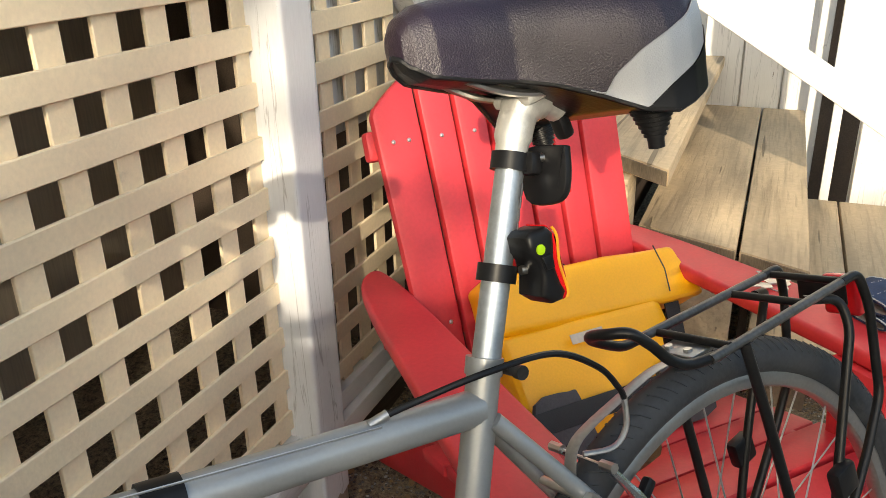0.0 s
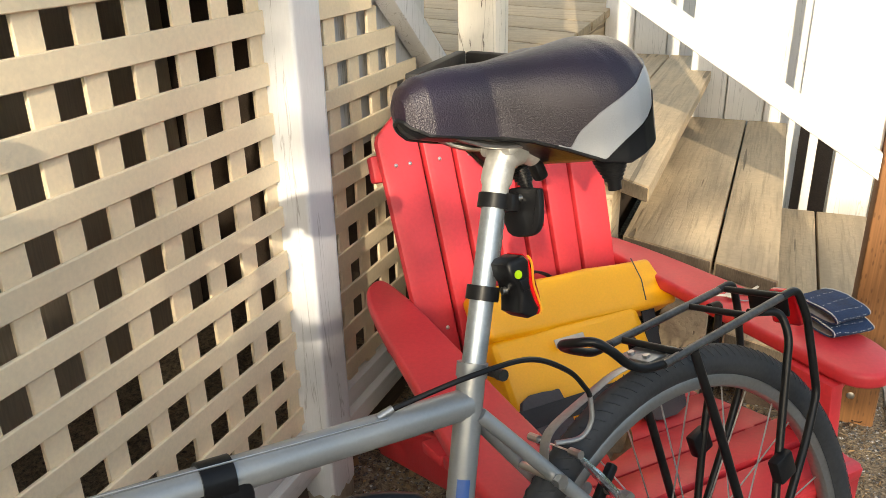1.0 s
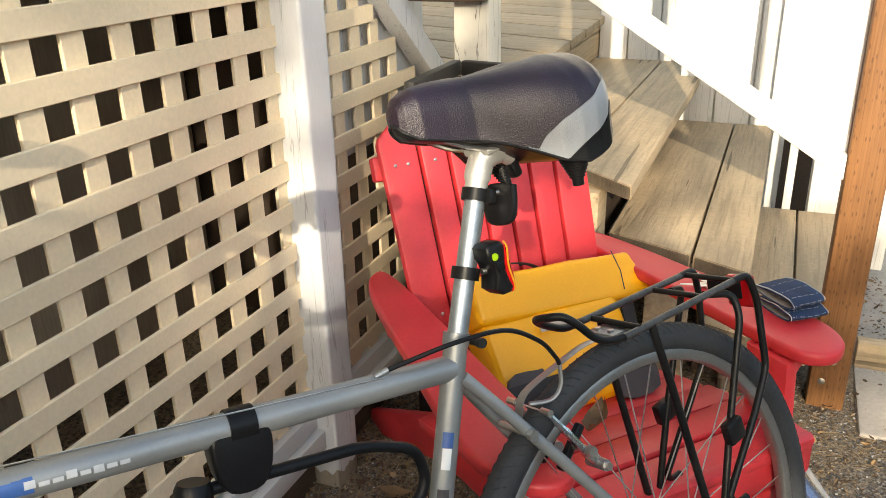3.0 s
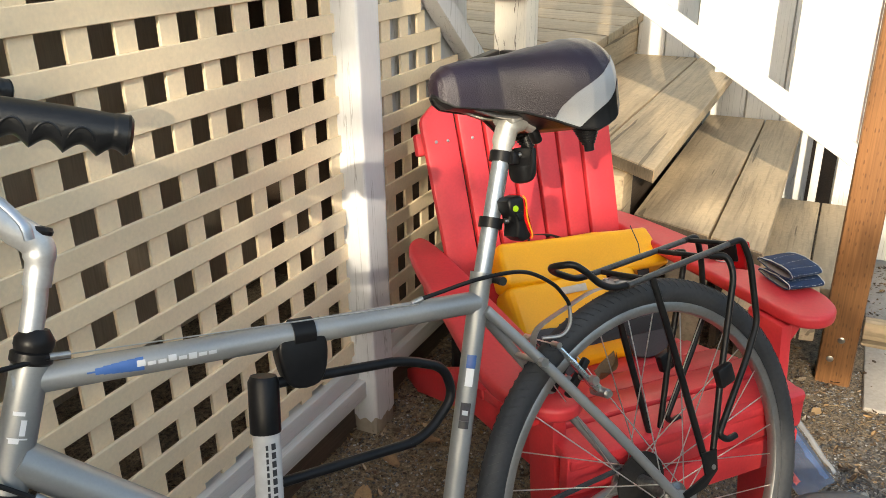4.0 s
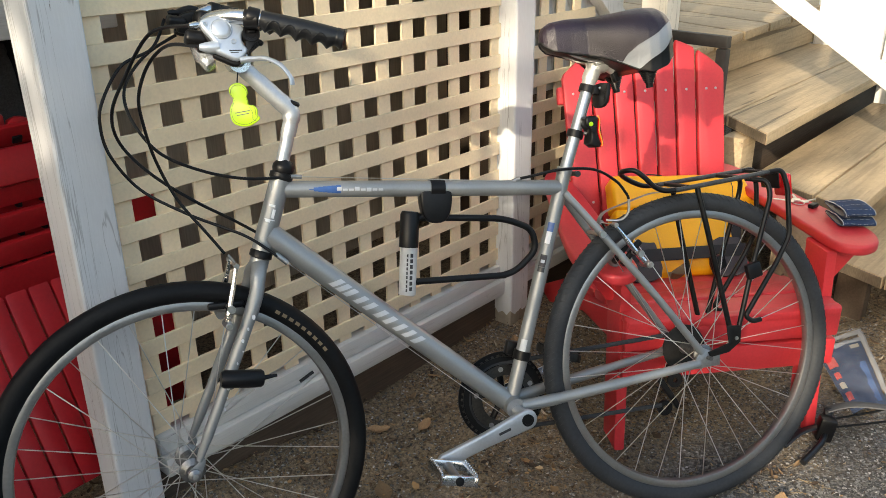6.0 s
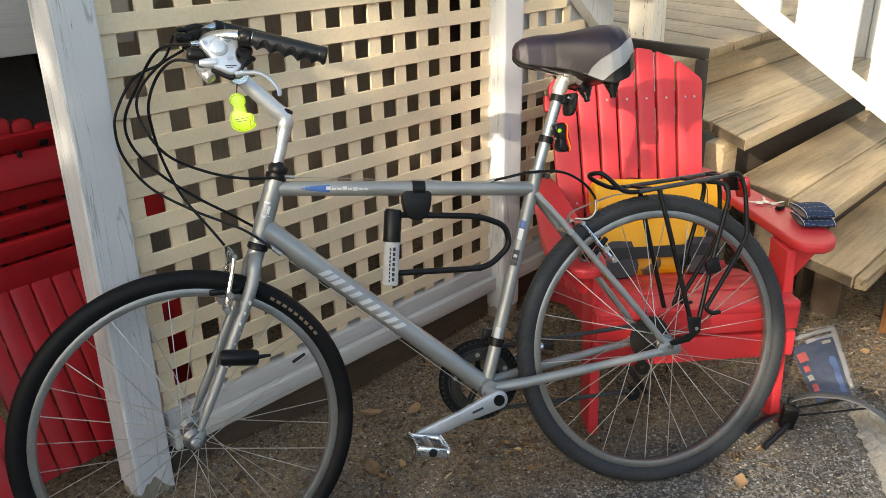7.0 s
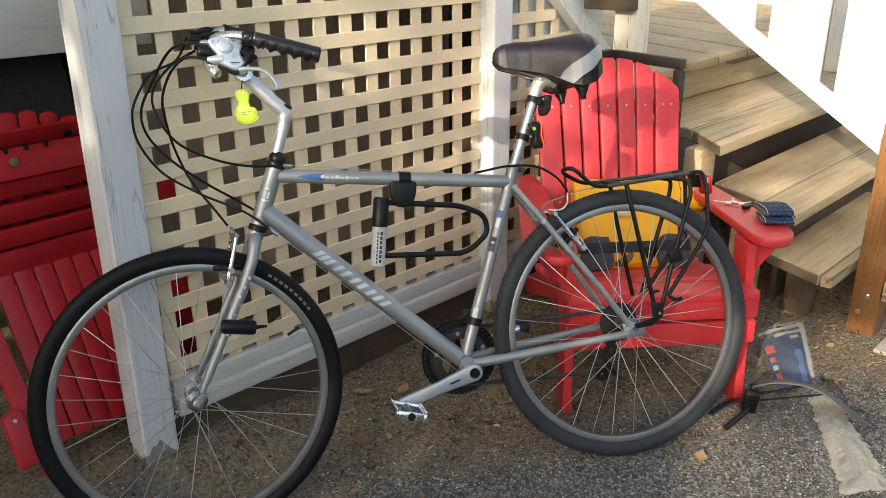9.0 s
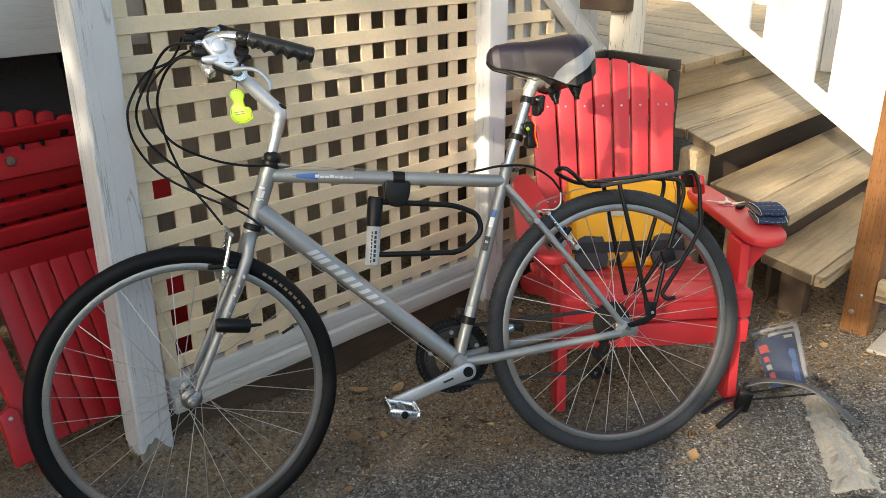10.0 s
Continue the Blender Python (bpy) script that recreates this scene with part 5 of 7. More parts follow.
rr = part("rear_reflector", Shape().slab([(v.x, v.y) for v in curve([(-0.023, 0.02, 0), (0.02, 0.022, 0), (0.026, 0.016, 0), (0.025, -0.014, 0), (0.012, -0.026, 0), (-0.02, -0.022, 0)], 4, True)], 0.009, pose(0.162, 0.018, 0.579, 0, -14, 8) @ Matrix(((0, 0, 1, -0.0045), (1, 0, 0, 0), (0, 1, 0, 0), (0, 0, 0, 1))), 0.003).box((0.014, 0.016, 0.02), pose(0.172, 0.014, 0.59, 0, -14, 8), 0.004), BLACK, bike, "black rear reflector bracket on the seat post")
clamp_band(0.594, rr)
part("lens", Shape().box((0.004, 0.043, 0.038), pose(0.1555, 0.017, 0.5795, 0, -14, 8), 0.001), REDLENS, rr)
LIGHT_C = Vector((0.193, 0, 0.508))


def side_plate(pts, y0, y1, bevel):
    """A plate in the bicycle's side plane; pts run backwards and down from the lamp's middle, in millimetres."""
    o = [(LIGHT_C.x - a * 0.001, LIGHT_C.z - b * 0.001) for a, b in pts]
    return Shape().slab(o, y1 - y0, Matrix(((1, 0, 0, 0), (0, 0, -1, y1), (0, 1, 0, 0), (0, 0, 0, 1))), bevel, 3)


lt = part("rear_light", side_plate([(-18, -28), (-13, -32), (5, -32), (10, -26), (8, -12), (5, 0), (8, 16), (12, 26), (7, 32), (-4, 32), (-14, 23), (-10, 8), (-11, -6), (-18, -15)], 0.004, 0.04, 0.005), BLACK, bike, "black rear lamp with red lens and yellow button")
clamp_band(0.507, lt)
part("lens", side_plate([(6, -33), (14, -25), (15, -8), (17, 12), (17, 27), (11, 33), (9, 26), (6, 0), (9, -20)], 0.006, 0.038, 0.004), REDLENS, lt)
part("trim_line", Shape().tube(curve([(LIGHT_C.x - 0.008, 0.0398, 0.539), (LIGHT_C.x - 0.0115, 0.04, 0.53), (LIGHT_C.x - 0.009, 0.04, 0.508), (LIGHT_C.x - 0.0125, 0.04, 0.484), (LIGHT_C.x - 0.01, 0.0398, 0.477)]), 0.0013, 6), ORANGE, lt)
part("button", Shape().lathe([(0.0046, 0), (0.0043, 0.0014), (0.0001, 0.0018)], along((LIGHT_C.x + 0.008, 0.0398, 0.524), (LIGHT_C.x + 0.008, 0.05, 0.524)), 12), NEON, lt)
part("ridge", side_plate([(-9, -10), (2, -10), (2, 2), (-7, 2)], 0.04, 0.0425, 0.001), BLACK, lt)

# luggage rack over the rear wheel
rack = part("rack", Shape().tube([(-0.205, 0.048, 0.37), (0.03, 0.047, 0.364)], 0.0052, 10).tube([(-0.205, -0.048, 0.37), (0.03, -0.046, 0.37)], 0.0052, 10), RAILWORN, bike, "black tubular luggage rack with worn rails")
part("clip_hoop", Shape().tube(curve([(0.02, 0.046, 0.364), (0.05, 0.04, 0.366), (0.072, 0.036, 0.378), (0.092, 0.033, 0.401), (0.108, 0.026, 0.416), (0.12, 0.01, 0.417), (0.12, -0.012, 0.412), (0.108, -0.026, 0.402), (0.085, -0.034, 0.388), (0.055, -0.04, 0.374), (0.02, -0.046, 0.37)], 6), 0.0055, 10), BLACKTUBE, rack)
for x in (-0.205, -0.13, 0.0):
    part("cross_bar", rod((x, 0.048, 0.367), (x, -0.048, 0.369), 0.0045, 10), BLACKTUBE, rack)
for s in (1, -1):
    part("stay", Shape().tube(fillet([(-0.02, 0.049 * s, 0.362), (-0.03, 0.055 * s, 0.28), (-0.062, 0.06 * s, 0.05)], 0.03), 0.0058, 10), BLACKTUBE, rack)
    part("stay", Shape().tube(fillet([(-0.15, 0.03 * s, 0.362), (-0.192, 0.046 * s, 0.352), (-0.191, 0.055 * s, 0.32), (-0.13, 0.058 * s, 0.174), (-0.079, 0.06 * s, 0.035)], 0.02), 0.0055, 10), BLACKTUBE, rack)
    part("stay", Shape().tube(fillet([(-0.195, 0.048 * s, 0.37), (-0.228, 0.049 * s, 0.371), (-0.236, 0.053 * s, 0.33), (-0.229, 0.057 * s, 0.226), (-0.19, 0.058 * s, 0.172), (-0.104, 0.058 * s, 0.07), (-0.117, 0.062 * s, 0.056), (-0.138, 0.062 * s, 0.057)], 0.014), 0.0055, 10), BLACKTUBE, rack)
    part("foot_plate", Shape().slab([(-0.085, 0.055), (-0.05, 0.06), (-0.052, 0.022), (0.0, 0.012), (-0.004, 0.0), (-0.05, 0.002), (-0.08, 0.02)], 0.004, Matrix(((1, 0, 0, 0), (0, 0, -1, 0.069 * s), (0, 1, 0, 0), (0, 0, 0, 1))), 0.001), BLACKTUBE, rack)
    part("clamp_block", Shape().box((0.034, 0.016, 0.034), pose(-0.128, 0.064 * s, 0.168, 0, 10, 0), 0.004), BLACK, rack)
    part("screw", Shape().lathe([(0.0045, 0), (0.004, 0.002), (0.0001, 0.0025)], along((-0.07, 0.07 * s, 0.03), (-0.07, 0.1 * s, 0.03)), 10), STEEL, rack)
part("front_arm", Shape().tube(curve([(0.03, 0.008, 0.359), (0.07, 0.008, 0.361), (0.12, 0.009, 0.352), (0.168, 0.012, 0.343), (0.188, 0.014, 0.334), (0.197, 0.016, 0.318), (0.204, 0.02, 0.298)], 4), 0.007, 10, flat=0.18, up=(0, 0, 1)), ALLOY_DULL, rack, "bent flat alloy strut")
part("boss_bolt", Shape().tube([(0.203, -0.02, 0.299), (0.203, 0.044, 0.299)], 0.0045, 10).tube([(0.203, 0.04, 0.299), (0.203, 0.048, 0.299)], 0.0075, 6), STEEL, rack)
part("mount_plate", Shape().box((0.05, 0.05, 0.004), pose(0.005, 0, 0.361), 0.0015), ALLOY_DULL, rack)
for y in (0.012, -0.012):
    part("screw", Shape().tube([(0.02, y, 0.36), (0.02, y, 0.3665)], 0.0045, 8), STEEL, rack)
part("tail_plate", Shape().box((0.004, 0.06, 0.034), pose(-0.233, 0.0, 0.345), 0.002), BLACK, rack)
part("tail_reflector", Shape().box((0.016, 0.046, 0.05), pose(-0.256, 0.012, 0.333), 0.006, 3).box((0.02, 0.03, 0.02), pose(-0.243, 0.0, 0.338), 0.003), REDLENS, rack, "red rear reflector")

# drive train
def crank_outline(x0, z0, x1, z1, r0, r1):
    """A tapered bar with round ends in the bicycle's side plane."""
    a = math.atan2(z1 - z0, x1 - x0)
    o = [(x0 + r0 * math.cos(a + math.pi / 2 + math.pi * i / 10), z0 + r0 * math.sin(a + math.pi / 2 + math.pi * i / 10)) for i in range(11)]
    k = ((x0 + x1) / 2 + (r0 + r1) * 0.42 * math.sin(a), (z0 + z1) / 2 - (r0 + r1) * 0.42 * math.cos(a))
    l = ((x0 + x1) / 2 - (r0 + r1) * 0.42 * math.sin(a), (z0 + z1) / 2 + (r0 + r1) * 0.42 * math.cos(a))
    return o + [k] + [(x1 + r1 * math.cos(a - math.pi / 2 + math.pi * i / 10), z1 + r1 * math.sin(a - math.pi / 2 + math.pi * i / 10)) for i in range(11)] + [l]


crank_l = part("crank_arm", Shape().slab(crank_outline(0.428, -0.034, 0.605, -0.079, 0.021, 0.0145), 0.0145, Matrix(((1, 0, 0, 0), (0, 0, -1, 0.092), (0, 1, 0, 0), (0, 0, 0, 1))), 0.0045, 3).tube([(0.428, 0.03, -0.034), (0.428, 0.08, -0.034)], 0.0135, 16), CRANKALLOY, bike, "satin silver left crank arm")
part("print_line", Shape().box((0.026, 0.0006, 0.005), pose(0.478, 0.0925, -0.0465, 0, 14, 0), 0), DECALDARK, crank_l)
part("crank_bolt", Shape().lathe([(0.0125, 0), (0.0125, 0.002), (0.0085, 0.002), (0.0085, 0.001), (0.0001, 0.001)], along((0.428, 0.0918, -0.034), (0.428, 0.2, -0.034)), 18), BLACK, crank_l)
part("crank_arm", Shape().tube([(0.428, -0.075, -0.03), (0.35, -0.08, -0.01), (0.255, -0.085, 0.012)], [0.0175, 0.0135, 0.0125], 14, flat=0.55, up=(0, 1, 0)), ALLOY, bike)


def pedal(x, z, s, cage=None):
    cage = cage or ALLOY
    pd = part("pedal", Shape().tube([(x, 0.098 * s, z), (x, 0.19 * s, z)], 0.008, 12), ALLOY_DULL, bike, "silver cage pedal")
    for k in (1, -1):
        part("cage", Shape().slab([(v.x, v.y) for v in curve([(0.036 * k, 0.0, 0), (0.033 * k, 0.03, 0), (0.033 * k, 0.062, 0), (0.036 * k, 0.09, 0), (0.03 * k, 0.09, 0), (0.027 * k, 0.05, 0), (0.03 * k, 0.0, 0)], 3, True)], 0.018, pose(x, 0.0, z, 0, -18, 0) @ Matrix(((1, 0, 0, 0), (0, s, 0, 0.1 * s), (0, 0, 1, -0.009), (0, 0, 0, 1))), 0.001), cage, pd)
        for i in range(9):
            part("tooth", Shape().box((0.004, 0.004, 0.005), pose(x, 0, z, 0, -18, 0) @ Matrix.Translation((0.034 * k, (0.108 + i * 0.0093) * s, 0.011)), 0.001), cage, pd)
    for y in (0.105, 0.185):
        part("cage_end", Shape().box((0.062, 0.008, 0.02), pose(x, y * s, z, 0, -18, 0), 0.003), cage, pd)
    part("axle_cap", Shape().lathe([(0.0085, 0), (0.0085, 0.003), (0.0001, 0.004)], along((x, 0.188 * s, z), (x, 0.3 * s, z)), 16), BLACK, pd)
    part("pedal_reflector", Shape().box((0.004, 0.045, 0.014), pose(x, 0, z, 0, -18, 0) @ Matrix.Translation((-0.0345, 0.145 * s, 0)), 0.002), CLEARLENS, pd)


pedal(0.605, -0.079, 1)
pedal(0.255, 0.012, -1, DARKSTEEL)
rings = part("chainring", Shape().lathe([(0.062, -0.0015), (0.089, -0.0015), (0.089, 0.0015), (0.062, 0.0015)], along((BB.x, -0.047, BB.z), (BB.x, -1, BB.z)), 56, True), BLACK, bike, "black chainring")
part("chainring", Shape().lathe([(0.05, -0.0015), (0.072, -0.0015), (0.072, 0.0015), (0.05, 0.0015)], along((BB.x, -0.04, BB.z), (BB.x, -1, BB.z)), 48, True), DARKSTEEL, rings)
part("guard_ring", Shape().lathe([(0.086, -0.001), (0.098, -0.001), (0.098, 0.002), (0.086, 0.002)], along((BB.x, -0.055, BB.z), (BB.x, -1, BB.z)), 56, True), BLACK, rings)
teeth = Shape()
for i in range(44):
    a = 2 * math.pi * i / 44
    teeth.box((0.0065, 0.0024, 0.0055), pose(BB.x + 0.0905 * math.cos(a), -0.047, BB.z + 0.0905 * math.sin(a), 0, -math.degrees(a), 0), 0.0008, 1)
part("teeth", teeth, DARKSTEEL, rings)
for i in range(5):
    a = 2 * math.pi * i / 5 + 0.3
    part("ring_bolt", rod((BB.x + 0.064 * math.cos(a), -0.036, BB.z + 0.064 * math.sin(a)), (BB.x + 0.064 * math.cos(a), -0.052, BB.z + 0.064 * math.sin(a)), 0.0055, 10), ALLOY_DULL, rings)
for i in range(5):
    a = 2 * math.pi * i / 5 + 0.3
    part("spider_arm", rod((BB.x, -0.05, BB.z), (BB.x + 0.07 * math.cos(a), -0.049, BB.z + 0.07 * math.sin(a)), 0.007, 8), BLACK, rings)
part("cassette", Shape().lathe([(0.016, 0.0), (0.052, 0.0), (0.052, 0.003), (0.047, 0.0035), (0.047, 0.007), (0.041, 0.0075), (0.041, 0.012), (0.035, 0.0125), (0.035, 0.017), (0.029, 0.0175), (0.029, 0.024), (0.016, 0.024)], along((0, -0.028, 0), (0, -1, 0)), 40), SPROCKET, bike, "dark steel sprocket stack")
part("chain", Shape().tube([(BB.x, -0.047, BB.z + 0.074), (0.03, -0.04, 0.033)], 0.0032, 6, flat=1.6).tube([(BB.x, -0.047, BB.z - 0.074), (0.06, -0.045, -0.128)], 0.0032, 6, flat=1.6)
     .tube([(BB.x + 0.075 * math.sin(a), -0.047, BB.z + 0.075 * math.cos(a)) for a in [math.pi * i / 16 for i in range(17)]], 0.0032, 6), TYRE_GREY, bike, "dark chain")
der = part("rear_derailleur", Shape().box((0.03, 0.014, 0.028), pose(0.012, -0.066, -0.055, 0, 25, 0), 0.005).box((0.014, 0.012, 0.09), pose(0.03, -0.06, -0.11, 0, 28, 0), 0.004), BLACK, bike, "black rear derailleur")
for x, z in ((0.018, -0.078), (0.05, -0.138)):
    part("jockey_wheel", Shape().lathe([(0.006, -0.003), (0.018, -0.003), (0.018, 0.003), (0.006, 0.003)], along((x, -0.05, z), (x, -1, z)), 20, True), BLACK, der)
part("front_derailleur", Shape().box((0.05, 0.02, 0.03), pose(0.39, -0.04, 0.075, 0, -20, 0), 0.004).tube([(0.389, 0.0, 0.08), (0.394, 0.0, 0.068)], 0.0185, 16), BLACK, bike)
part("band_clamp", Shape().tube([(0.396, 0, 0.062), (0.391, 0, 0.075)], 0.018, 16), BLACK, bike)


# decals: plain shapes in their colours
def decal_strip(a, b, r, half, material, name="decal", lift=0.0006, turn=0.0, start=0.0, end=1.0):
    """A patch bent round a tube's left side, between two shares of its length."""
    a, b = Vector(a), Vector(b)
    d = (b - a).normalized()
    y = Vector((0, 1, 0))
    w = y.cross(d).normalized()
    rows = []
    for i in range(9):
        t = turn + half * (i / 8 * 2 - 1)
        off = (y * math.cos(t) + w * math.sin(t)) * (r + lift)
        rows.append([a.lerp(b, start) + off, a.lerp(b, end) + off])
    part(name, Shape().sheet(rows), material, frame_ob)


TT0, TT1 = (0.845, 0, 0.487), (0.268, 0, 0.404)
for i in range(7):
    k = abs(i - 3) / 3
    decal_strip(TT0, TT1, 0.0158, 0.42 * (1 - i / 6) ** 0.5 + 0.06, BLUE, "decal", 0.0006, 0.0, 0.21 - 0.0145 * i, 0.2248 - 0.0145 * i)
for i in range(8):
    decal_strip(TT0, TT1, 0.0158, 0.22 if i in (0, 3, 5) else 0.13, DECALGREY, "decal", 0.0009, 0.05 if i in (0, 3) else -0.06, 0.212 + i * 0.0195, 0.2275 + i * 0.0195)
DT0, DT1 = (0.86, 0, 0.405), tuple(BB)


def slanted_block(a, b, r, t0, t1, s0, s1, shear, material, lift=0.0012):
    """A sheared patch on a tube's left side: angles t0 to t1, shares s0 to s1 of its length."""
    a, b = Vector(a), Vector(b)
    y = Vector((0, 1, 0))
    w = y.cross((b - a).normalized()).normalized()
    rows = []
    for i in range(7):
        t = t0 + (t1 - t0) * i / 6
        off = (y * math.cos(t) + w * math.sin(t)) * (r + lift)
        k = shear * i / 6
        rows.append([a.lerp(b, s0 + k) + off, a.lerp(b, s1 + k) + off])
    part("decal", Shape().sheet(rows), material, frame_ob)


# pale slanted bars in place of the maker's mark
for start, bars in ((0.235, (0.0, 0.027, 0.054)), (0.33, (0.0, 0.036)), (0.41, (0.0, 0.036)), (0.488, (0.0,)), (0.525, (0.0, 0.036))):
    for k in bars:
        a0 = start + k
        slanted_block(DT0, DT1, 0.0222 - 0.0018 * a0, -0.55, 0.42, a0, a0 + 0.019, 0.024, DECALGREY)
ST0, ST1 = tuple(BB), tuple(CL)
for s0, s1, mt, hf, tn in ((0.79, 0.83, BLUE, 0.42, 0.5), (0.735, 0.789, DECALWHITE, 0.34, 0.5), (0.752, 0.768, BLUE, 0.2, 0.5), (0.63, 0.685, GREYPATCH, 0.45, 0.5), (0.648, 0.662, DECALGREY, 0.25, 0.5), (0.607, 0.629, DECALDARK, 0.45, 0.5), (0.24, 0.3, DECALGREY, 0.4, 0.5), (0.25, 0.275, DECALDARK, 0.25, 0.5)):
    decal_strip(ST0, ST1, 0.0155, hf, mt, "sticker", 0.0006 if mt in (BLUE, DECALDARK, GREYPATCH) or hf > 0.5 else 0.0012, tn, s0, s1)
for z0, z1, hf, tn in ((0.42, 0.45, 0.25, 0.25), (0.45, 0.462, 0.5, 0.1), (0.48, 0.60, 0.14, -0.1), (0.63, 0.66, 0.3, 0.2)):
    decal_strip(tuple(HB), tuple(HT), 0.0195, hf, DECALWHITE, "decal", 0.0008, tn, z0, z1)

# tyre print: plain pale bars along the sidewall
for i in range(9):
    a = radians(29 + i * 2.7)
    w = radians(1.7)
    rows = [[(1 * r * math.cos(a + w * t), r * math.sin(a + w * t), -0.0148 + (0.0022 if r > 0.335 else 0)) for r in (0.3228, 0.326, 0.3292)] for t in (0, 0.5, 1)]
    m3 = Matrix(((-1, 0, 0, 0), (0, 1, 0, 0), (0, 0, 1, 0), (0, 0, 0, 1)))
    part("print_mark", Shape().sheet([[(-x, y, -0.0203 if abs((x * x + y * y) ** 0.5 - 0.326) < 0.003 else -0.0197) for x, y, z in r] for r in rows]), TAN, front_wheel)
part("valve", Shape().tube([(-0.282 * math.cos(radians(24)), 0.282 * math.sin(radians(24)), 0), (-0.25 * math.cos(radians(24)), 0.25 * math.sin(radians(24)), 0)], 0.0035, 8), BLACK, front_wheel)

# bicycle lock hung from the top tube
lock = thing("bicycle_lock", "black steel shackle lock with silver barrel, clipped to frame", "lock", BIKE)
part("barrel", Shape().tube([(0.6155, 0, 0.241), (0.615, 0, 0.2425), (0.5975, 0, 0.337)], [0.0145, 0.0172, 0.0172], 22), SLEEVE, lock, "pale silver lock barrel")
part("barrel_cap", Shape().tube([(0.5985, 0, 0.335), (0.5865, 0, 0.398), (0.585, 0, 0.404)], [0.0192, 0.0192, 0.016], 22), BLACK, lock, "black barrel cap")
part("shackle", Shape().tube(curve(fillet([(0.59, 0, 0.392), (0.56, 0, 0.388), (0.395, 0, 0.36), (0.338, 0, 0.33), (0.333, 0, 0.285), (0.39, 0, 0.242), (0.61, 0, 0.266)], 0.07, 8), 2), 0.0068, 14), BLACK, lock, "black coated shackle")
part("mount", Shape().slab([(v.x, v.y) for v in curve([(0.028, 0.03, 0), (-0.024, 0.03, 0), (-0.03, -0.005, 0), (-0.016, -0.035, 0), (0.018, -0.035, 0), (0.032, -0.005, 0)], 4, True)], 0.03, pose(0.532, 0.015, 0.412, 0, -8, 0) @ Matrix(((1, 0, 0, 0), (0, 0, -1, 0), (0, 1, 0, 0), (0, 0, 0, 1))) @ Matrix.Translation((0, 0, 0)), 0.005, 3), BLACK, lock, "black plastic lock mount")
part("mount_strap", Shape().tube([(0.540, 0, 0.4435), (0.512, 0, 0.4395)], 0.0185, 24), BLACK, lock)
for dx, wd, n in ((-0.0045, 0.0058, 7), (0.004, 0.003, 9)):
    for i in range(n):
        h = 0.076 / n
        z = 0.325 - h * (i + 0.5)
        x = 0.5995 + (0.335 - z) * 0.185 + dx
        part("print_bar", Shape().box((wd, 0.0006, h * 0.72), pose(x, 0.0172 * math.cos(dx / 0.0172) + 0.0003, z, 0, -10, -math.degrees(dx / 0.0172)), 0), DECALDARK, lock)

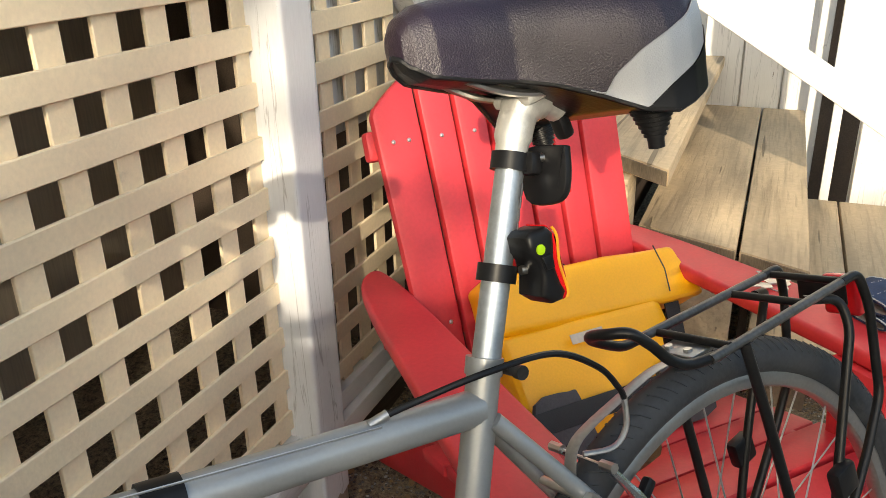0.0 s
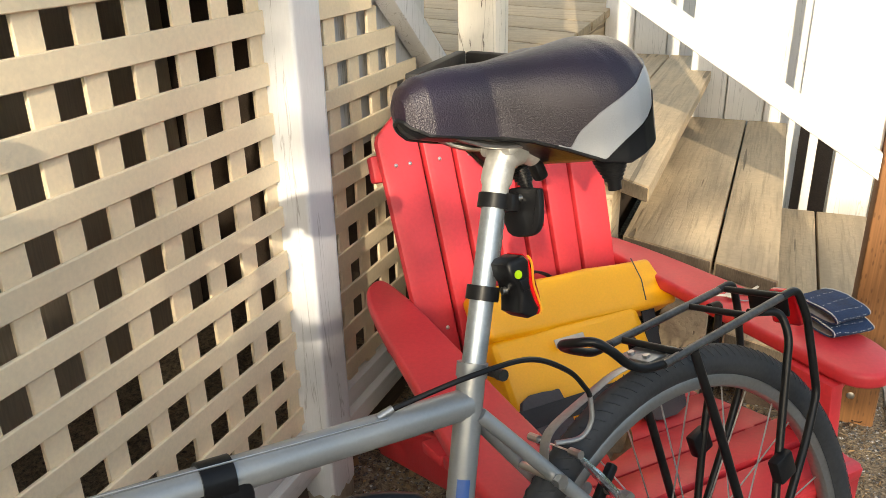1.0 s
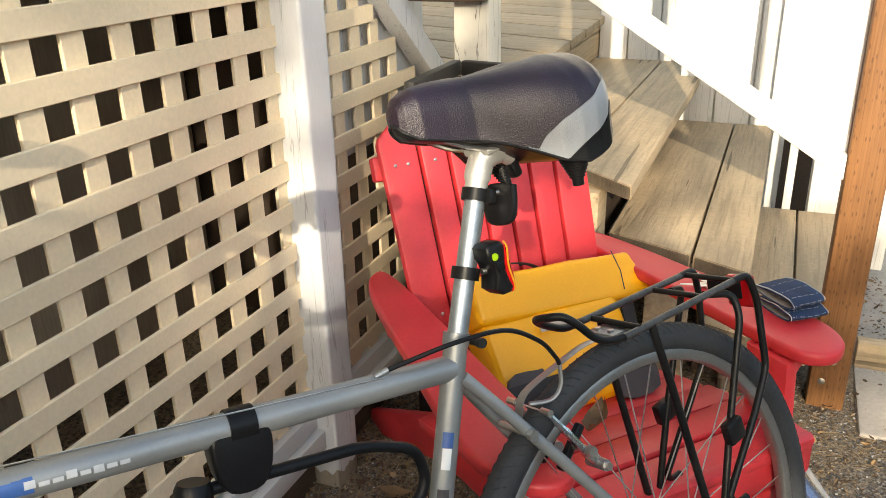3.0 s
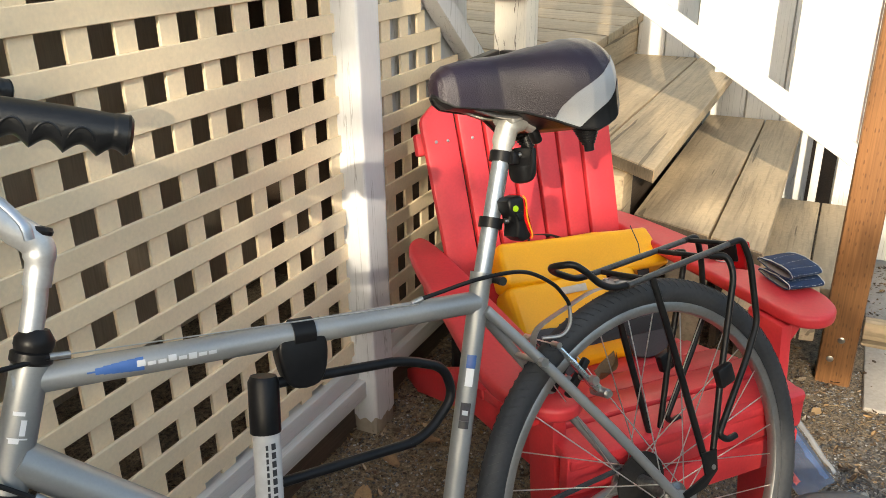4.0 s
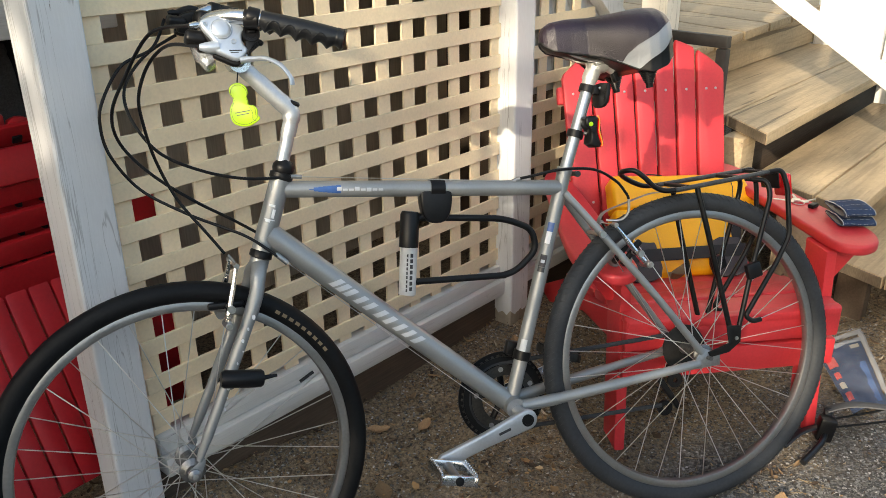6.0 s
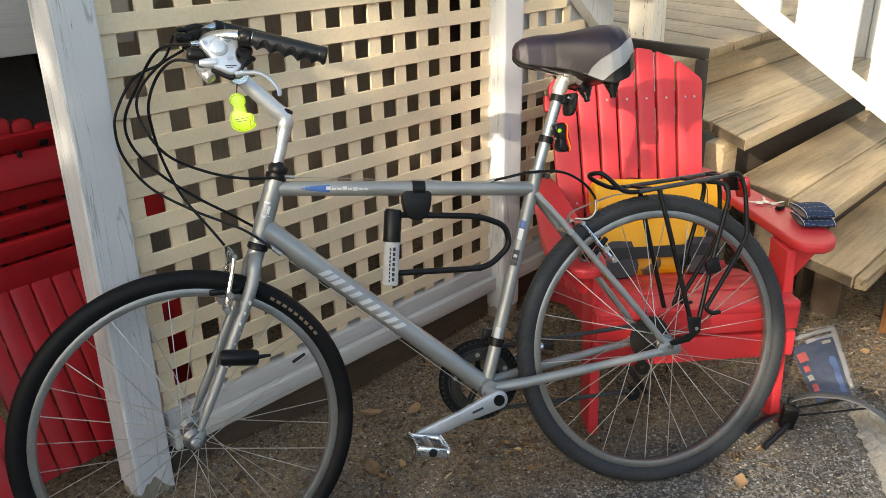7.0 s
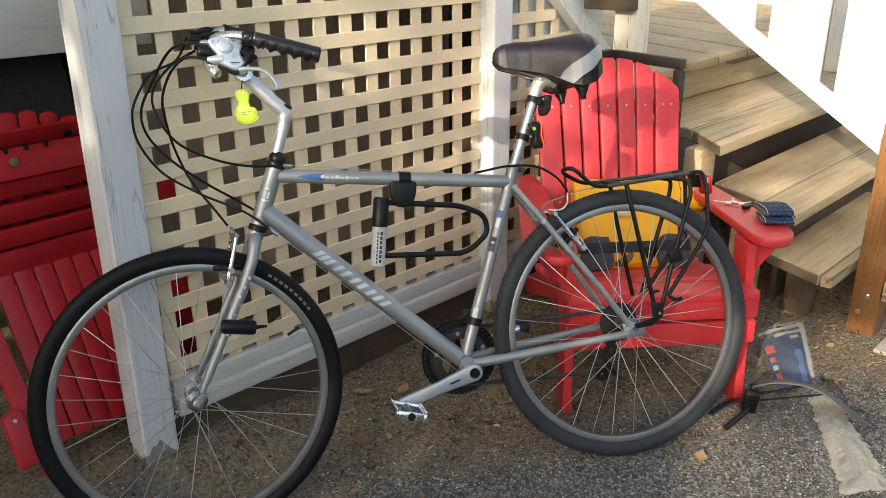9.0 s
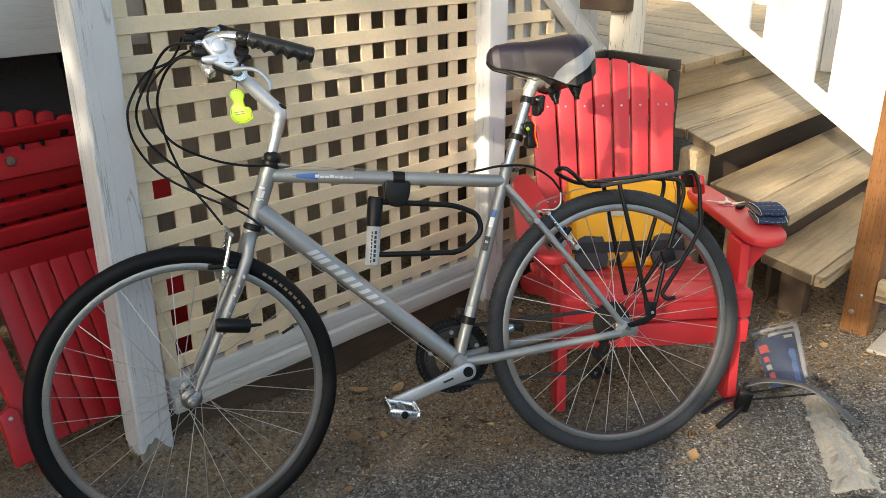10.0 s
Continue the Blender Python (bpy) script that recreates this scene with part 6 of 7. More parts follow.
# ---- things on and round the chair ----
def pannier():
    """Roll-top bag on the seat; local: x across, y back, z up."""
    B = thing("pannier_bag", "yellow roll-top pannier bag with black straps on the chair seat", "bag", CHAIR @ pose(0.01, 0.30, 0.285, -40, 0, 0))
    W, H, D = 0.32, 0.205, 0.10

    def soft(w, h, d, cz, seed, puff=0.010, edge=0.022):
        bm = bmesh.new()
        bmesh.ops.create_cube(bm, size=1.0, matrix=Matrix.Diagonal((w, d, h, 1)))
        bmesh.ops.bevel(bm, geom=bm.edges[:], offset=edge, segments=3, affect="EDGES", profile=0.5)
        bmesh.ops.subdivide_edges(bm, edges=bm.edges[:], cuts=4, use_grid_fill=True)
        bmesh.ops.triangulate(bm, faces=[f for f in bm.faces if len(f.verts) > 4])
        bm.normal_update()
        for v in bm.verts:
            n = noise.noise((v.co.x * 9 + seed, v.co.y * 9, v.co.z * 9)) + 0.4 * noise.noise((v.co.x * 25, v.co.y * 25 + seed, v.co.z * 25))
            bulge = puff * (1 - (2 * v.co.x / w) ** 2) * (1 - (2 * v.co.z / h) ** 2)
            v.co += v.normal * n * 0.005 + Vector((0, math.copysign(bulge, v.co.y), 0))
        bm.verts.index_update()
        sh = Shape().add([v.co + Vector((0, 0, cz)) for v in bm.verts], [[v.index for v in f.verts] for f in bm.faces])
        bm.free()
        return sh

    body = part("body", soft(W, H, D, H / 2, 1.0, 0.014), YELLOW, B, "", None, 70)
    closure = soft(0.395, 0.098, 0.085, H + 0.036, 5.0, 0.002, 0.012)
    closure.v = [(x + 0.036 * max(0.0, (x - 0.08) / 0.118) * (0.5 - (z - H + 0.013) / 0.098), y, z) for x, y, z in closure.v]
    roll = part("roll_top", closure, YELLOW, B, "rolled yellow closure", pose(0.032, -0.008, 0, 0, 2.5, 0), 70)
    part("seam", Shape().tube([(0.13, -0.0535, H + 0.0), (0.135, -0.054, H + 0.04), (0.13, -0.051, H + 0.085)], 0.0012, 5), GREYPATCH, roll, "stitched dark seam")
    part("buckle", Shape().box((0.014, 0.03, 0.05), pose(0.218, 0.0, H + 0.02), 0.004), BLACK, roll)
    part("strap", Shape().box((W + 0.03, 0.004, 0.034), pose(0.0, -0.0725, 0.056), 0.0015), WEB, B, "black webbing strap")
    part("strap", Shape().box((0.03, 0.004, 0.12), pose(0.182, -0.03, 0.15, 0, 12, 0), 0.0015), WEB, B, "black webbing strap")
    for s in (1, -1):
        part("corner_patch", Shape().slab([(v.x, v.y) for v in curve([(-0.045, 0.0, 0), (0.045, 0.0, 0), (0.045, 0.085, 0), (0.03, 0.095, 0), (-0.032, 0.09, 0)], 3, True)], 0.012, Matrix(((1, 0, 0, 0.118 * s), (0, 0, 1, -0.0725), (0, 1, 0, -0.004), (0, 0, 0, 1))), 0.001), GREYPATCH, B, "grey fabric corner patch")
    part("label_patch", Shape().box((0.062, 0.002, 0.016), pose(-0.02, -0.0685, 0.165), 0.0008), CARDWHITE, B, "pale grey woven label")
    part("carry_loop", Shape().tube(curve([(-0.055, 0.035, H + 0.06), (-0.03, 0.045, H + 0.115), (0.0, 0.045, H + 0.122), (0.05, 0.045, H + 0.105), (0.075, 0.035, H + 0.06)], 8), 0.0075, 8, flat=0.4), WEB, B, "black carry loop")


pannier()


def gloves():
    """A pair of knitted gloves, each folded over once into a soft loop whose open side shows the lining."""
    g = thing("gloves", "folded pair of blue knitted gloves with pale stitching and grey lining", "gloves", CHAIR @ pose(0.352, 0.118, 0.503, 0, 0, -6))

    def loop(l, h, inset, seed, x):
        """Closed outline of the fold at x: round towards the arm's front, pinched at the back."""
        pts = []
        for j in range(33):
            a = 2 * math.pi * j / 32
            c, q = math.cos(a), math.sin(a)
            fat = 0.34 + 0.66 * ((1 - c) / 2) ** 0.4
            n = noise.noise((x * 22 + seed, c * 1.6, q * 1.6)) + 0.5 * noise.noise((x * 60, c * 4 + seed, q * 4))
            y = (l / 2 - inset) * c
            z = h / 2 + max(0.0012, (h / 2 - inset) * fat) * q
            z = z - (h / 2) * (1 - fat) * 0.55 + 0.0022 * n * (1 if q > -0.3 else 0.2)
            pts.append((x, y + 0.0015 * n, max(z, 0.0004 + inset)))
        return pts

    for k, (z, w, h, off, turn) in enumerate(((0.0, 0.08, 0.025, 0.0, -4), (0.0215, 0.076, 0.028, 0.008, 3))):
        m = pose(-0.002 * k, off, z, 3 * k, 0, turn)
        l = 0.108 - 0.006 * k
        xs = [w * (i / 16 - 0.5) for i in range(17)]
        outer = [loop(l, h, 0.0012 * (2 * abs(i - 8) / 16) ** 6, 3.0 * k, x) for i, x in enumerate(xs)]
        inner = [loop(l, h, 0.0052, 3.0 * k, x) for x in xs]
        body = Shape().sheet(outer)
        body.sheet([outer[0], inner[0]])
        body.sheet([outer[-1], inner[-1]])
        gl = part("glove", body, DENIM, g, "", m, 70)
        part("lining", Shape().sheet(inner), FLEECE, gl, "grey fleece lining")
        st = Shape()
        for row, step in ((outer[0], 0.0006), (outer[-1], -0.0006)):
            for j in range(32):
                p, q = Vector(row[j]), Vector(row[j + 1])
                for u in (0.0, 0.5):
                    e = p.lerp(q, u)
                    f = p.lerp(q, u + 0.34)
                    st.tube([(e.x + step, e.y, e.z + 0.0006), (f.x + step * 3, f.y, f.z + 0.0012)], 0.0009, 5)
        for j in range(6):
            c = 6 + 3 * j
            for i in range(1, 15):
                if (i * 7 + j * 5 + k) % 3:
                    e, f = Vector(outer[i][c]), Vector(outer[i + 1][c])
                    st.tube([tuple(e), tuple(e.lerp(f, 0.5))], 0.0005, 4)
        part("stitching", st, PALETHREAD, gl, "pale stitching")


gloves()


def key_ring():
    k = thing("key_ring", "small bunch of metal keys on the chair arm", "keys", CHAIR @ pose(0.30, 0.262, 0.503))
    part("ring", Shape().tube([(0.014 * math.cos(2 * math.pi * i / 24), 0.014 * math.sin(2 * math.pi * i / 24), 0.002) for i in range(24)], 0.0014, 6, True), STEEL, k)
    for i, a in enumerate((20, 75, 150)):
        part("key", Shape().slab([(0.0, -0.008), (0.014, -0.011), (0.02, -0.004), (0.05, -0.0035), (0.052, 0.0015), (0.02, 0.004), (0.014, 0.011), (0.0, 0.008)], 0.002, pose(0.012 * math.cos(radians(a)), 0.012 * math.sin(radians(a)), 0.001 + 0.002 * i, 0, 0, a), 0.0006), STEEL, k)
    part("fob", Shape().box((0.03, 0.016, 0.012), pose(0.02, -0.035, 0.006, 0, 0, 30), 0.004), BLACK, k)


key_ring()


def dark_screen():
    """Two black-stained panels that meet in a corner behind the chair."""
    d = thing("corner_screen", "black-stained wooden box frame behind the chair, weathered top", "wooden box")
    z = 0.935
    for a, b in (((1.83, 1.055), (2.115, 1.062)), ((2.112, 1.045), (2.068, 0.745))):
        A, Bv = Vector((*a, 0)), Vector((*b, 0))
        L = (Bv - A).length
        u = (Bv - A).normalized()
        w = Vector((-u.y, u.x, 0))
        M = Matrix(((u.x, w.x, 0, a[0]), (u.y, w.y, 0, a[1]), (0, 0, 1, 0), (0, 0, 0, 1)))
        part("top_rail", Shape().span((0, -0.012, z - 0.035), (L, 0.012, z), 0.004), BLACKBOX, d, "", M)
        part("stile", Shape().span((L - 0.034, -0.0125, 0.06), (L, 0.0125, z - 0.037), 0.004), BLACKBOX, d, "", M)
        part("panel", Shape().span((0, -0.004, 0.07), (L - 0.03, 0.004, z - 0.03 if a[0] < 2 else 0.5), 0.001), BLACKBOX, d, "", M)
        if a[0] < 2:
            part("mid_rail", Shape().span((0, -0.011, z - 0.115), (L - 0.036, 0.011, z - 0.09), 0.003), BLACKBOX, d, "", M)


dark_screen()


def mudguard():
    """A spare clip-on mudguard lying on the gravel."""
    g = thing("mudguard", "dark grey plastic clip-on mudguard lying on the gravel", "mudguard")
    pts = curve([(1.66, 0.215, 0.115), (1.695, 0.165, 0.135), (1.735, 0.09, 0.135), (1.745, 0.02, 0.12), (1.725, -0.09, 0.083)], 8)
    n = len(pts)
    rows = []
    for i, p in enumerate(pts):
        t = (pts[min(i + 1, n - 1)] - pts[max(i - 1, 0)]).normalized()
        side = t.cross(Vector((0.5, 0.1, 0.86))).normalized()
        upv = side.cross(t)
        w = 0.028 * min(1, 0.45 + 2.2 * (1 - i / (n - 1)))
        rows.append([p + side * (w * a) - upv * (0.011 * a * a) for a in (-1, -0.85, -0.5, 0, 0.5, 0.85, 1)] + [p + side * (w * a) - upv * (0.011 * a * a + 0.0028) for a in (1, 0.5, 0, -0.5, -1)] + [p - side * w - upv * 0.011])
    part("blade", Shape().sheet(rows), GUARDGREY, g, "", None, 50)
    part("clip", Shape().box((0.036, 0.04, 0.06), pose(1.61, 0.193, 0.088, 10, 5, 30), 0.006), BLACK, g)
    part("clip", Shape().box((0.018, 0.02, 0.04), pose(1.643, 0.2, 0.105, 0, 30, 30), 0.005), BLACK, g)
    part("strap", Shape().tube(curve([(1.61, 0.205, 0.088), (1.56, 0.235, 0.084), (1.49, 0.25, 0.075)]), 0.010, 8, flat=0.5), RUBBER, g)
    part("strap", Shape().tube(curve([(1.61, 0.19, 0.08), (1.56, 0.185, 0.074), (1.475, 0.195, 0.062)]), 0.008, 8), RUBBER, g)
    part("stay", Shape().tube(curve([(1.625, 0.18, 0.088), (1.68, 0.115, 0.1), (1.738, 0.04, 0.118)]), 0.0028, 8), BLACK, g)
    part("stay", Shape().tube(curve([(1.63, 0.196, 0.1), (1.68, 0.14, 0.115), (1.725, 0.09, 0.13)]), 0.0028, 8), BLACK, g)


mudguard()


def packet():
    """Torn clear packaging with a printed header card, trailing a crumpled strip."""
    g = thing("plastic_packet", "clear crumpled plastic packet with blue and red printed card", "packaging")

    def flat(points, z, rough, seed, nx=14, ny=36, arch=0.012, wob=0.0):
        a, b, c, d = [Vector((*p, 0)) for p in points]
        rows = []
        for i in range(ny + 1):
            row = []
            for j in range(nx + 1):
                p = a.lerp(b, j / nx).lerp(d.lerp(c, j / nx), i / ny)
                p += (b - a).normalized() * wob * (noise.noise((i * 0.13, seed, 1.0 + (j > nx / 2))) + 0.5 * noise.noise((i * 0.4, seed, 3.0)))
                h = ground_z(p.x, p.y) + z + arch * math.sin(math.pi * j / nx) + rough * (0.6 * noise.noise((p.x * 16, p.y * 16, seed)) + 0.7 * abs(noise.noise((p.x * 34, p.y * 34, seed + 3))) + 0.5 * abs(noise.noise((p.x * 80, p.y * 80, seed + 5))))
                if wob:
                    u, w = j / nx, i / ny
                    fold = 1 - abs(noise.noise((u * 3.0 + 0.5 * noise.noise((w * 4, seed, 0)), w * 1.6, seed))) * 2.2
                    crease = 1 - abs(noise.noise((u * 6 + w * 4, w * 2.5 - u * 2, seed + 2))) * 2
                    h = ground_z(p.x, p.y) + z + arch * math.sin(math.pi * u) + rough * (0.55 * fold + 0.3 * crease)
                row.append((p.x, p.y, max(h, ground_z(p.x, p.y) + 0.003)))
            rows.append(row)
        return Shape().sheet(rows)

    card = [Vector(p) for p in ((1.985, 0.335), (2.15, 0.268), (1.85, 0.11), (1.745, 0.165))]

    def patch(u0, v0, u1, v1):
        q = lambda u, v: tuple(card[0].lerp(card[1], u).lerp(card[3].lerp(card[2], u), v))
        return [q(u0, v0), q(u1, v0), q(u1, v1), q(u0, v1)]

    part("header_card", flat(patch(0, 0, 1, 1), 0.012, 0.003, 1.0), CARDBLUE, g, "dark blue printed card", None, 80)
    for u0, v0, u1, v1, mat, lab in ((0.04, 0.16, 0.3, 0.32, CARDRED, "red printed block"), (0.36, 0.36, 0.88, 0.95, CARDMID, "mid blue printed panel"), (0.36, 0.06, 0.9, 0.12, CARDWHITE, "white printed line"), (0.06, 0.4, 0.2, 0.5, CARDRED, "red printed bar"), (0.06, 0.56, 0.2, 0.66, CARDWHITE, "white printed bar"), (0.06, 0.72, 0.22, 0.84, CARDRED, "red printed bar"), (0.45, 0.45, 0.7, 0.5, CARDWHITE, "white printed line")):
        part("print", flat(patch(u0, v0, u1, v1), 0.019, 0.002, 1.0, 4, 6, 0.003), mat, g, lab, None, 80)
    part("film", flat([(2.0, 0.36), (2.17, 0.272), (1.86, 0.09), (1.72, 0.165)], 0.022, 0.012, 7.0, 24, 60), POLY, g, "clear plastic film", None, 50)
    for u0, v0, u1, v1 in ((0.93, -0.06, 1.06, 0.98), (-0.04, -0.1, 1.04, -0.02), (0.3, 0.03, 0.95, 0.1)):
        # turned edges of the bag, several layers thick
        part("film_fold", flat(patch(u0, v0, u1, v1), 0.03, 0.008, 4.0 + u0, 8, 16, 0.004), MILKY, g, "milky turned edge of the film", None, 50)
    part("inner_card", flat([(1.765, 0.09), (1.838, 0.048), (1.505, -0.225), (1.405, -0.14)], 0.004, 0.017, 12.0, 34, 110, 0.012, 0.014), STRIP, g, "crumpled pale paper strip", None, 75)
    part("film", flat([(1.72, 0.135), (1.84, 0.065), (1.47, -0.25), (1.37, -0.12)], 0.012, 0.02, 21.0, 34, 110, 0.014, 0.014), POLY, g, "clear plastic film", None, 75)
    part("crease", Shape().tube([(p[0], p[1], p[2]) for p in curve([(2.0, 0.365, 0.1), (2.1, 0.318, 0.105), (2.2, 0.27, 0.1)])], 0.003, 6), POLY, g)


packet()


# ---- stacked red chairs and black mesh chair under the deck ----
def stacked_chairs():
    c = thing("folded_garden_chair", "red slatted garden chairs stacked under the deck, coloured darker for shade", "chair", pose(0.05, 1.50, 0.0, 0, 0, 3))
    XZ = lambda y: Matrix(((1, 0, 0, 0), (0, 0, -1, y), (0, 1, 0, 0), (0, 0, 0, 1)))

    def crest(x):
        return 0.924 - 1.3 * (x - 0.2) ** 2

    # the rear chair's fanned back shows its rounded tops over the plank
    for i in range(9):
        x = -0.068 + i * 0.05
        o = [(x, 0.62), (x + 0.045, 0.62)] + [(x + 0.0225 + 0.0225 * math.cos(a), crest(x + 0.0225) - 0.011 + 0.011 * math.sin(a)) for a in [math.pi * k / 6 for k in range(7)]]
        part("back_slat", Shape().slab(o, 0.018, XZ(0.075), 0.004), RED_SHADED, c)
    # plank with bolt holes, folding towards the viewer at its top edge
    part("plank", Shape().box((1.0, 0.014, 0.05), pose(-0.12, 0.022, 0.868, 28, 0, 0), 0.005), RED_SHADED, c)
    part("plank", Shape().box((1.0, 0.022, 0.078), pose(-0.12, 0.012, 0.806, -24, 0, 0), 0.006), RED_SHADED, c)
    part("plank", Shape().box((1.0, 0.022, 0.05), pose(-0.12, 0.02, 0.748, 14, 0, 0), 0.006), RED_SHADED, c)
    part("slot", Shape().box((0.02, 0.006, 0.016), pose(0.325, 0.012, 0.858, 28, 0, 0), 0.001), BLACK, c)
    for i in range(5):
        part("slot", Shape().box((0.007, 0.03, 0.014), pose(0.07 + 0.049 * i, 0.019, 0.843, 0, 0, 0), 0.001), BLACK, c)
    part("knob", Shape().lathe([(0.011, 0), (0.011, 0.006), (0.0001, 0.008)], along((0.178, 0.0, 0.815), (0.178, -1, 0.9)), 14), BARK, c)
    # level slats with small black blocks set in the gaps between them
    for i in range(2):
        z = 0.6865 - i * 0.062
        part("seat_slat", Shape().box((1.0, 0.02, 0.05), pose(-0.12, 0.012 + 0.004 * i, z, 10, 0, 0), 0.006), RED_SHADED, c)
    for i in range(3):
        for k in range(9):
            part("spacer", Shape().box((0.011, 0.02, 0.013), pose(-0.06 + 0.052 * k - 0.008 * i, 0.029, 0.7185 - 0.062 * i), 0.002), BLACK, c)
    part("backing", Shape().span((-0.62, 0.034, 0.56), (0.36, 0.044, 0.88), 0.002), RED_SHADED, c)
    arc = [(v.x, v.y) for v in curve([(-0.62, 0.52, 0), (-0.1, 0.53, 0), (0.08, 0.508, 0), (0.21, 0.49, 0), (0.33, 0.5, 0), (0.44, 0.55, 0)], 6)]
    part("curved_rail", Shape().slab(arc + [(0.44, 0.592), (-0.62, 0.592)], 0.022, XZ(0.03), 0.005), RED_SHADED, c)
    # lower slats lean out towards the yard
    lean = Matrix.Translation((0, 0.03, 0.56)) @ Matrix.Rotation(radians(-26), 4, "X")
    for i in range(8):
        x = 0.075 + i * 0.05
        part("lower_slat", Shape().slab([(x, -0.475), (x + 0.046, -0.475), (x + 0.046, 0.0), (x, 0.0)], 0.018, lean @ XZ(0.009), 0.004), RED_SHADED, c)
    part("lower_rail", Shape().box((0.4, 0.024, 0.05), lean @ pose(0.275, 0.022, -0.42), 0.005), RED_SHADED, c)
    part("side_rail", Shape().slab([(-0.05, 0.1), (0.035, 0.09), (0.058, -0.53), (0.02, -0.535), (-0.005, -0.2)], 0.026, lean @ XZ(-0.02), 0.006), RED_SHADED, c)
    part("foot", Shape().slab([(-0.035, -0.49), (0.012, -0.49), (0.012, -0.36), (-0.005, -0.345), (-0.035, -0.36)], 0.03, lean @ XZ(-0.05), 0.008), RED_SHADED, c)
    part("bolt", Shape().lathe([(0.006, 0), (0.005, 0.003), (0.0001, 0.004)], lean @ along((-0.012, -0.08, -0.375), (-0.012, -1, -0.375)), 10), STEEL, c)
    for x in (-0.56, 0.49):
        part("leg", Shape().span((x, 0.046, -0.02), (x + 0.03, 0.12, 0.6), 0.005), RED_SHADED, c)
    part("leg", Shape().slab([(0.49, 0.12), (0.6, 0.1), (0.615, 0.42), (0.5, 0.42)], 0.025, XZ(0.0), 0.005), RED_SHADED, c)
    part("arm", Shape().slab([(0.49, 0.6), (0.61, 0.61), (0.585, 0.7), (0.49, 0.72)], 0.025, XZ(0.0), 0.008), RED_SHADED, c)
    m = thing("mesh_chair", "black woven mesh chair back with red frame edge", "chair", pose(0.05, 1.72, 0.0, 0, 0, 3))
    part("mesh_back", Shape().slab([(v.x, v.y) for v in curve([(-0.55, 0.6, 0), (0.38, 0.6, 0), (0.425, 0.9, 0), (0.415, 1.0, 0), (0.385, 1.045, 0), (-0.5, 1.03, 0)], 5, True)], 0.012, XZ(0.0), 0.003), MESHCLOTH, m)
    part("top_tube", Shape().tube(curve([(-0.55, -0.006, 1.03), (0.3, -0.006, 1.045), (0.395, -0.006, 1.04), (0.43, -0.004, 0.98), (0.44, 0, 0.6), (0.44, 0, 0.0)], 6), 0.013, 10), BLACK, m)
    part("frame_edge", Shape().tube(curve([(0.47, 0.04, -0.02), (0.47, 0.04, 0.7), (0.462, 0.03, 0.93), (0.442, 0.02, 1.01)]), 0.016, 10), RED, m)
    part("leg", rod((-0.5, 0, -0.02), (-0.5, 0, 0.75), 0.012, 10), BLACK, m)


stacked_chairs()

# ---- loose matter on the ground ----
def gravel():
    rnd = random.Random(11)
    base = []
    for k in range(6):
        bm = bmesh.new()
        bmesh.ops.create_icosphere(bm, subdivisions=1, radius=1.0)
        pts = [v.co * (1 + 0.35 * noise.noise(v.co * 1.7 + Vector((k * 3.1, 0, 0)))) for v in bm.verts]
        bm.verts.index_update()
        base.append((np.array([tuple(p) for p in pts]), [[v.index for v in f.verts] for f in bm.faces]))
        bm.free()
    sh = Shape()
    while len(sh.v) < 12 * 48000:
        x, y = rnd.uniform(-0.5, 2.4), rnd.uniform(-0.6, 1.2)
        soil = 0.62 * x + y + 0.9 * noise.noise((x * 2.2, y * 2.2, 4.0))
        if soil > 1.25 and rnd.random() < 0.4:
            continue
        r = 0.0021 * (1 + 1.0 * rnd.random() ** 2)
        v, f = base[rnd.randrange(6)]
        a = rnd.uniform(0, 6.28)
        q = v * (r * rnd.uniform(0.8, 1.4), r * rnd.uniform(0.8, 1.4), r * 0.7)
        q = np.stack([q[:, 0] * math.cos(a) - q[:, 1] * math.sin(a) + x, q[:, 0] * math.sin(a) + q[:, 1] * math.cos(a) + y, q[:, 2] + ground_z(x, y) + r * 0.2], 1)
        k = len(sh.v)
        sh.v += [tuple(p) for p in q]
        sh.f += [(i[0] + k, i[1] + k, i[2] + k) for i in f]
    m = bpy.data.materials.new("loose_gravel")
    t, p = nodes_of(m)
    geo = t.nodes.new("ShaderNodeNewGeometry")
    r = t.nodes.new("ShaderNodeValToRGB")
    e = r.color_ramp.elements
    e[0].color, e[1].color = (0.05, 0.046, 0.042, 1), (0.5, 0.475, 0.44, 1)
    q = e.new(0.72)
    q.color = (0.17, 0.157, 0.143, 1)
    t.links.new(geo.outputs["Random Per Island"], r.inputs[0])
    t.links.new(r.outputs[0], p.inputs["Base Color"])
    p.inputs["Roughness"].default_value = 0.85
    tagged(part("gravel", sh, m), "loose grey gravel chips on the ground", "gravel", kind="stuff")


gravel()


def leaf_blade(length, width, curl, seed):
    rnd = random.Random(seed)
    rows = []
    for i in range(7):
        u = i / 6
        w = width * math.sin(math.pi * min(1, u * 0.93 + 0.05)) ** 0.8 * (1 + 0.25 * rnd.uniform(-1, 1))
        z = curl * (u - 0.4) ** 2 * 2.2
        rows.append([(length * (u - 0.5), w * s, z + abs(s) * curl * 0.6 + rnd.uniform(-1, 1) * 0.002) for s in (-1, -0.5, 0, 0.5, 1)])
    return Shape().sheet(rows)


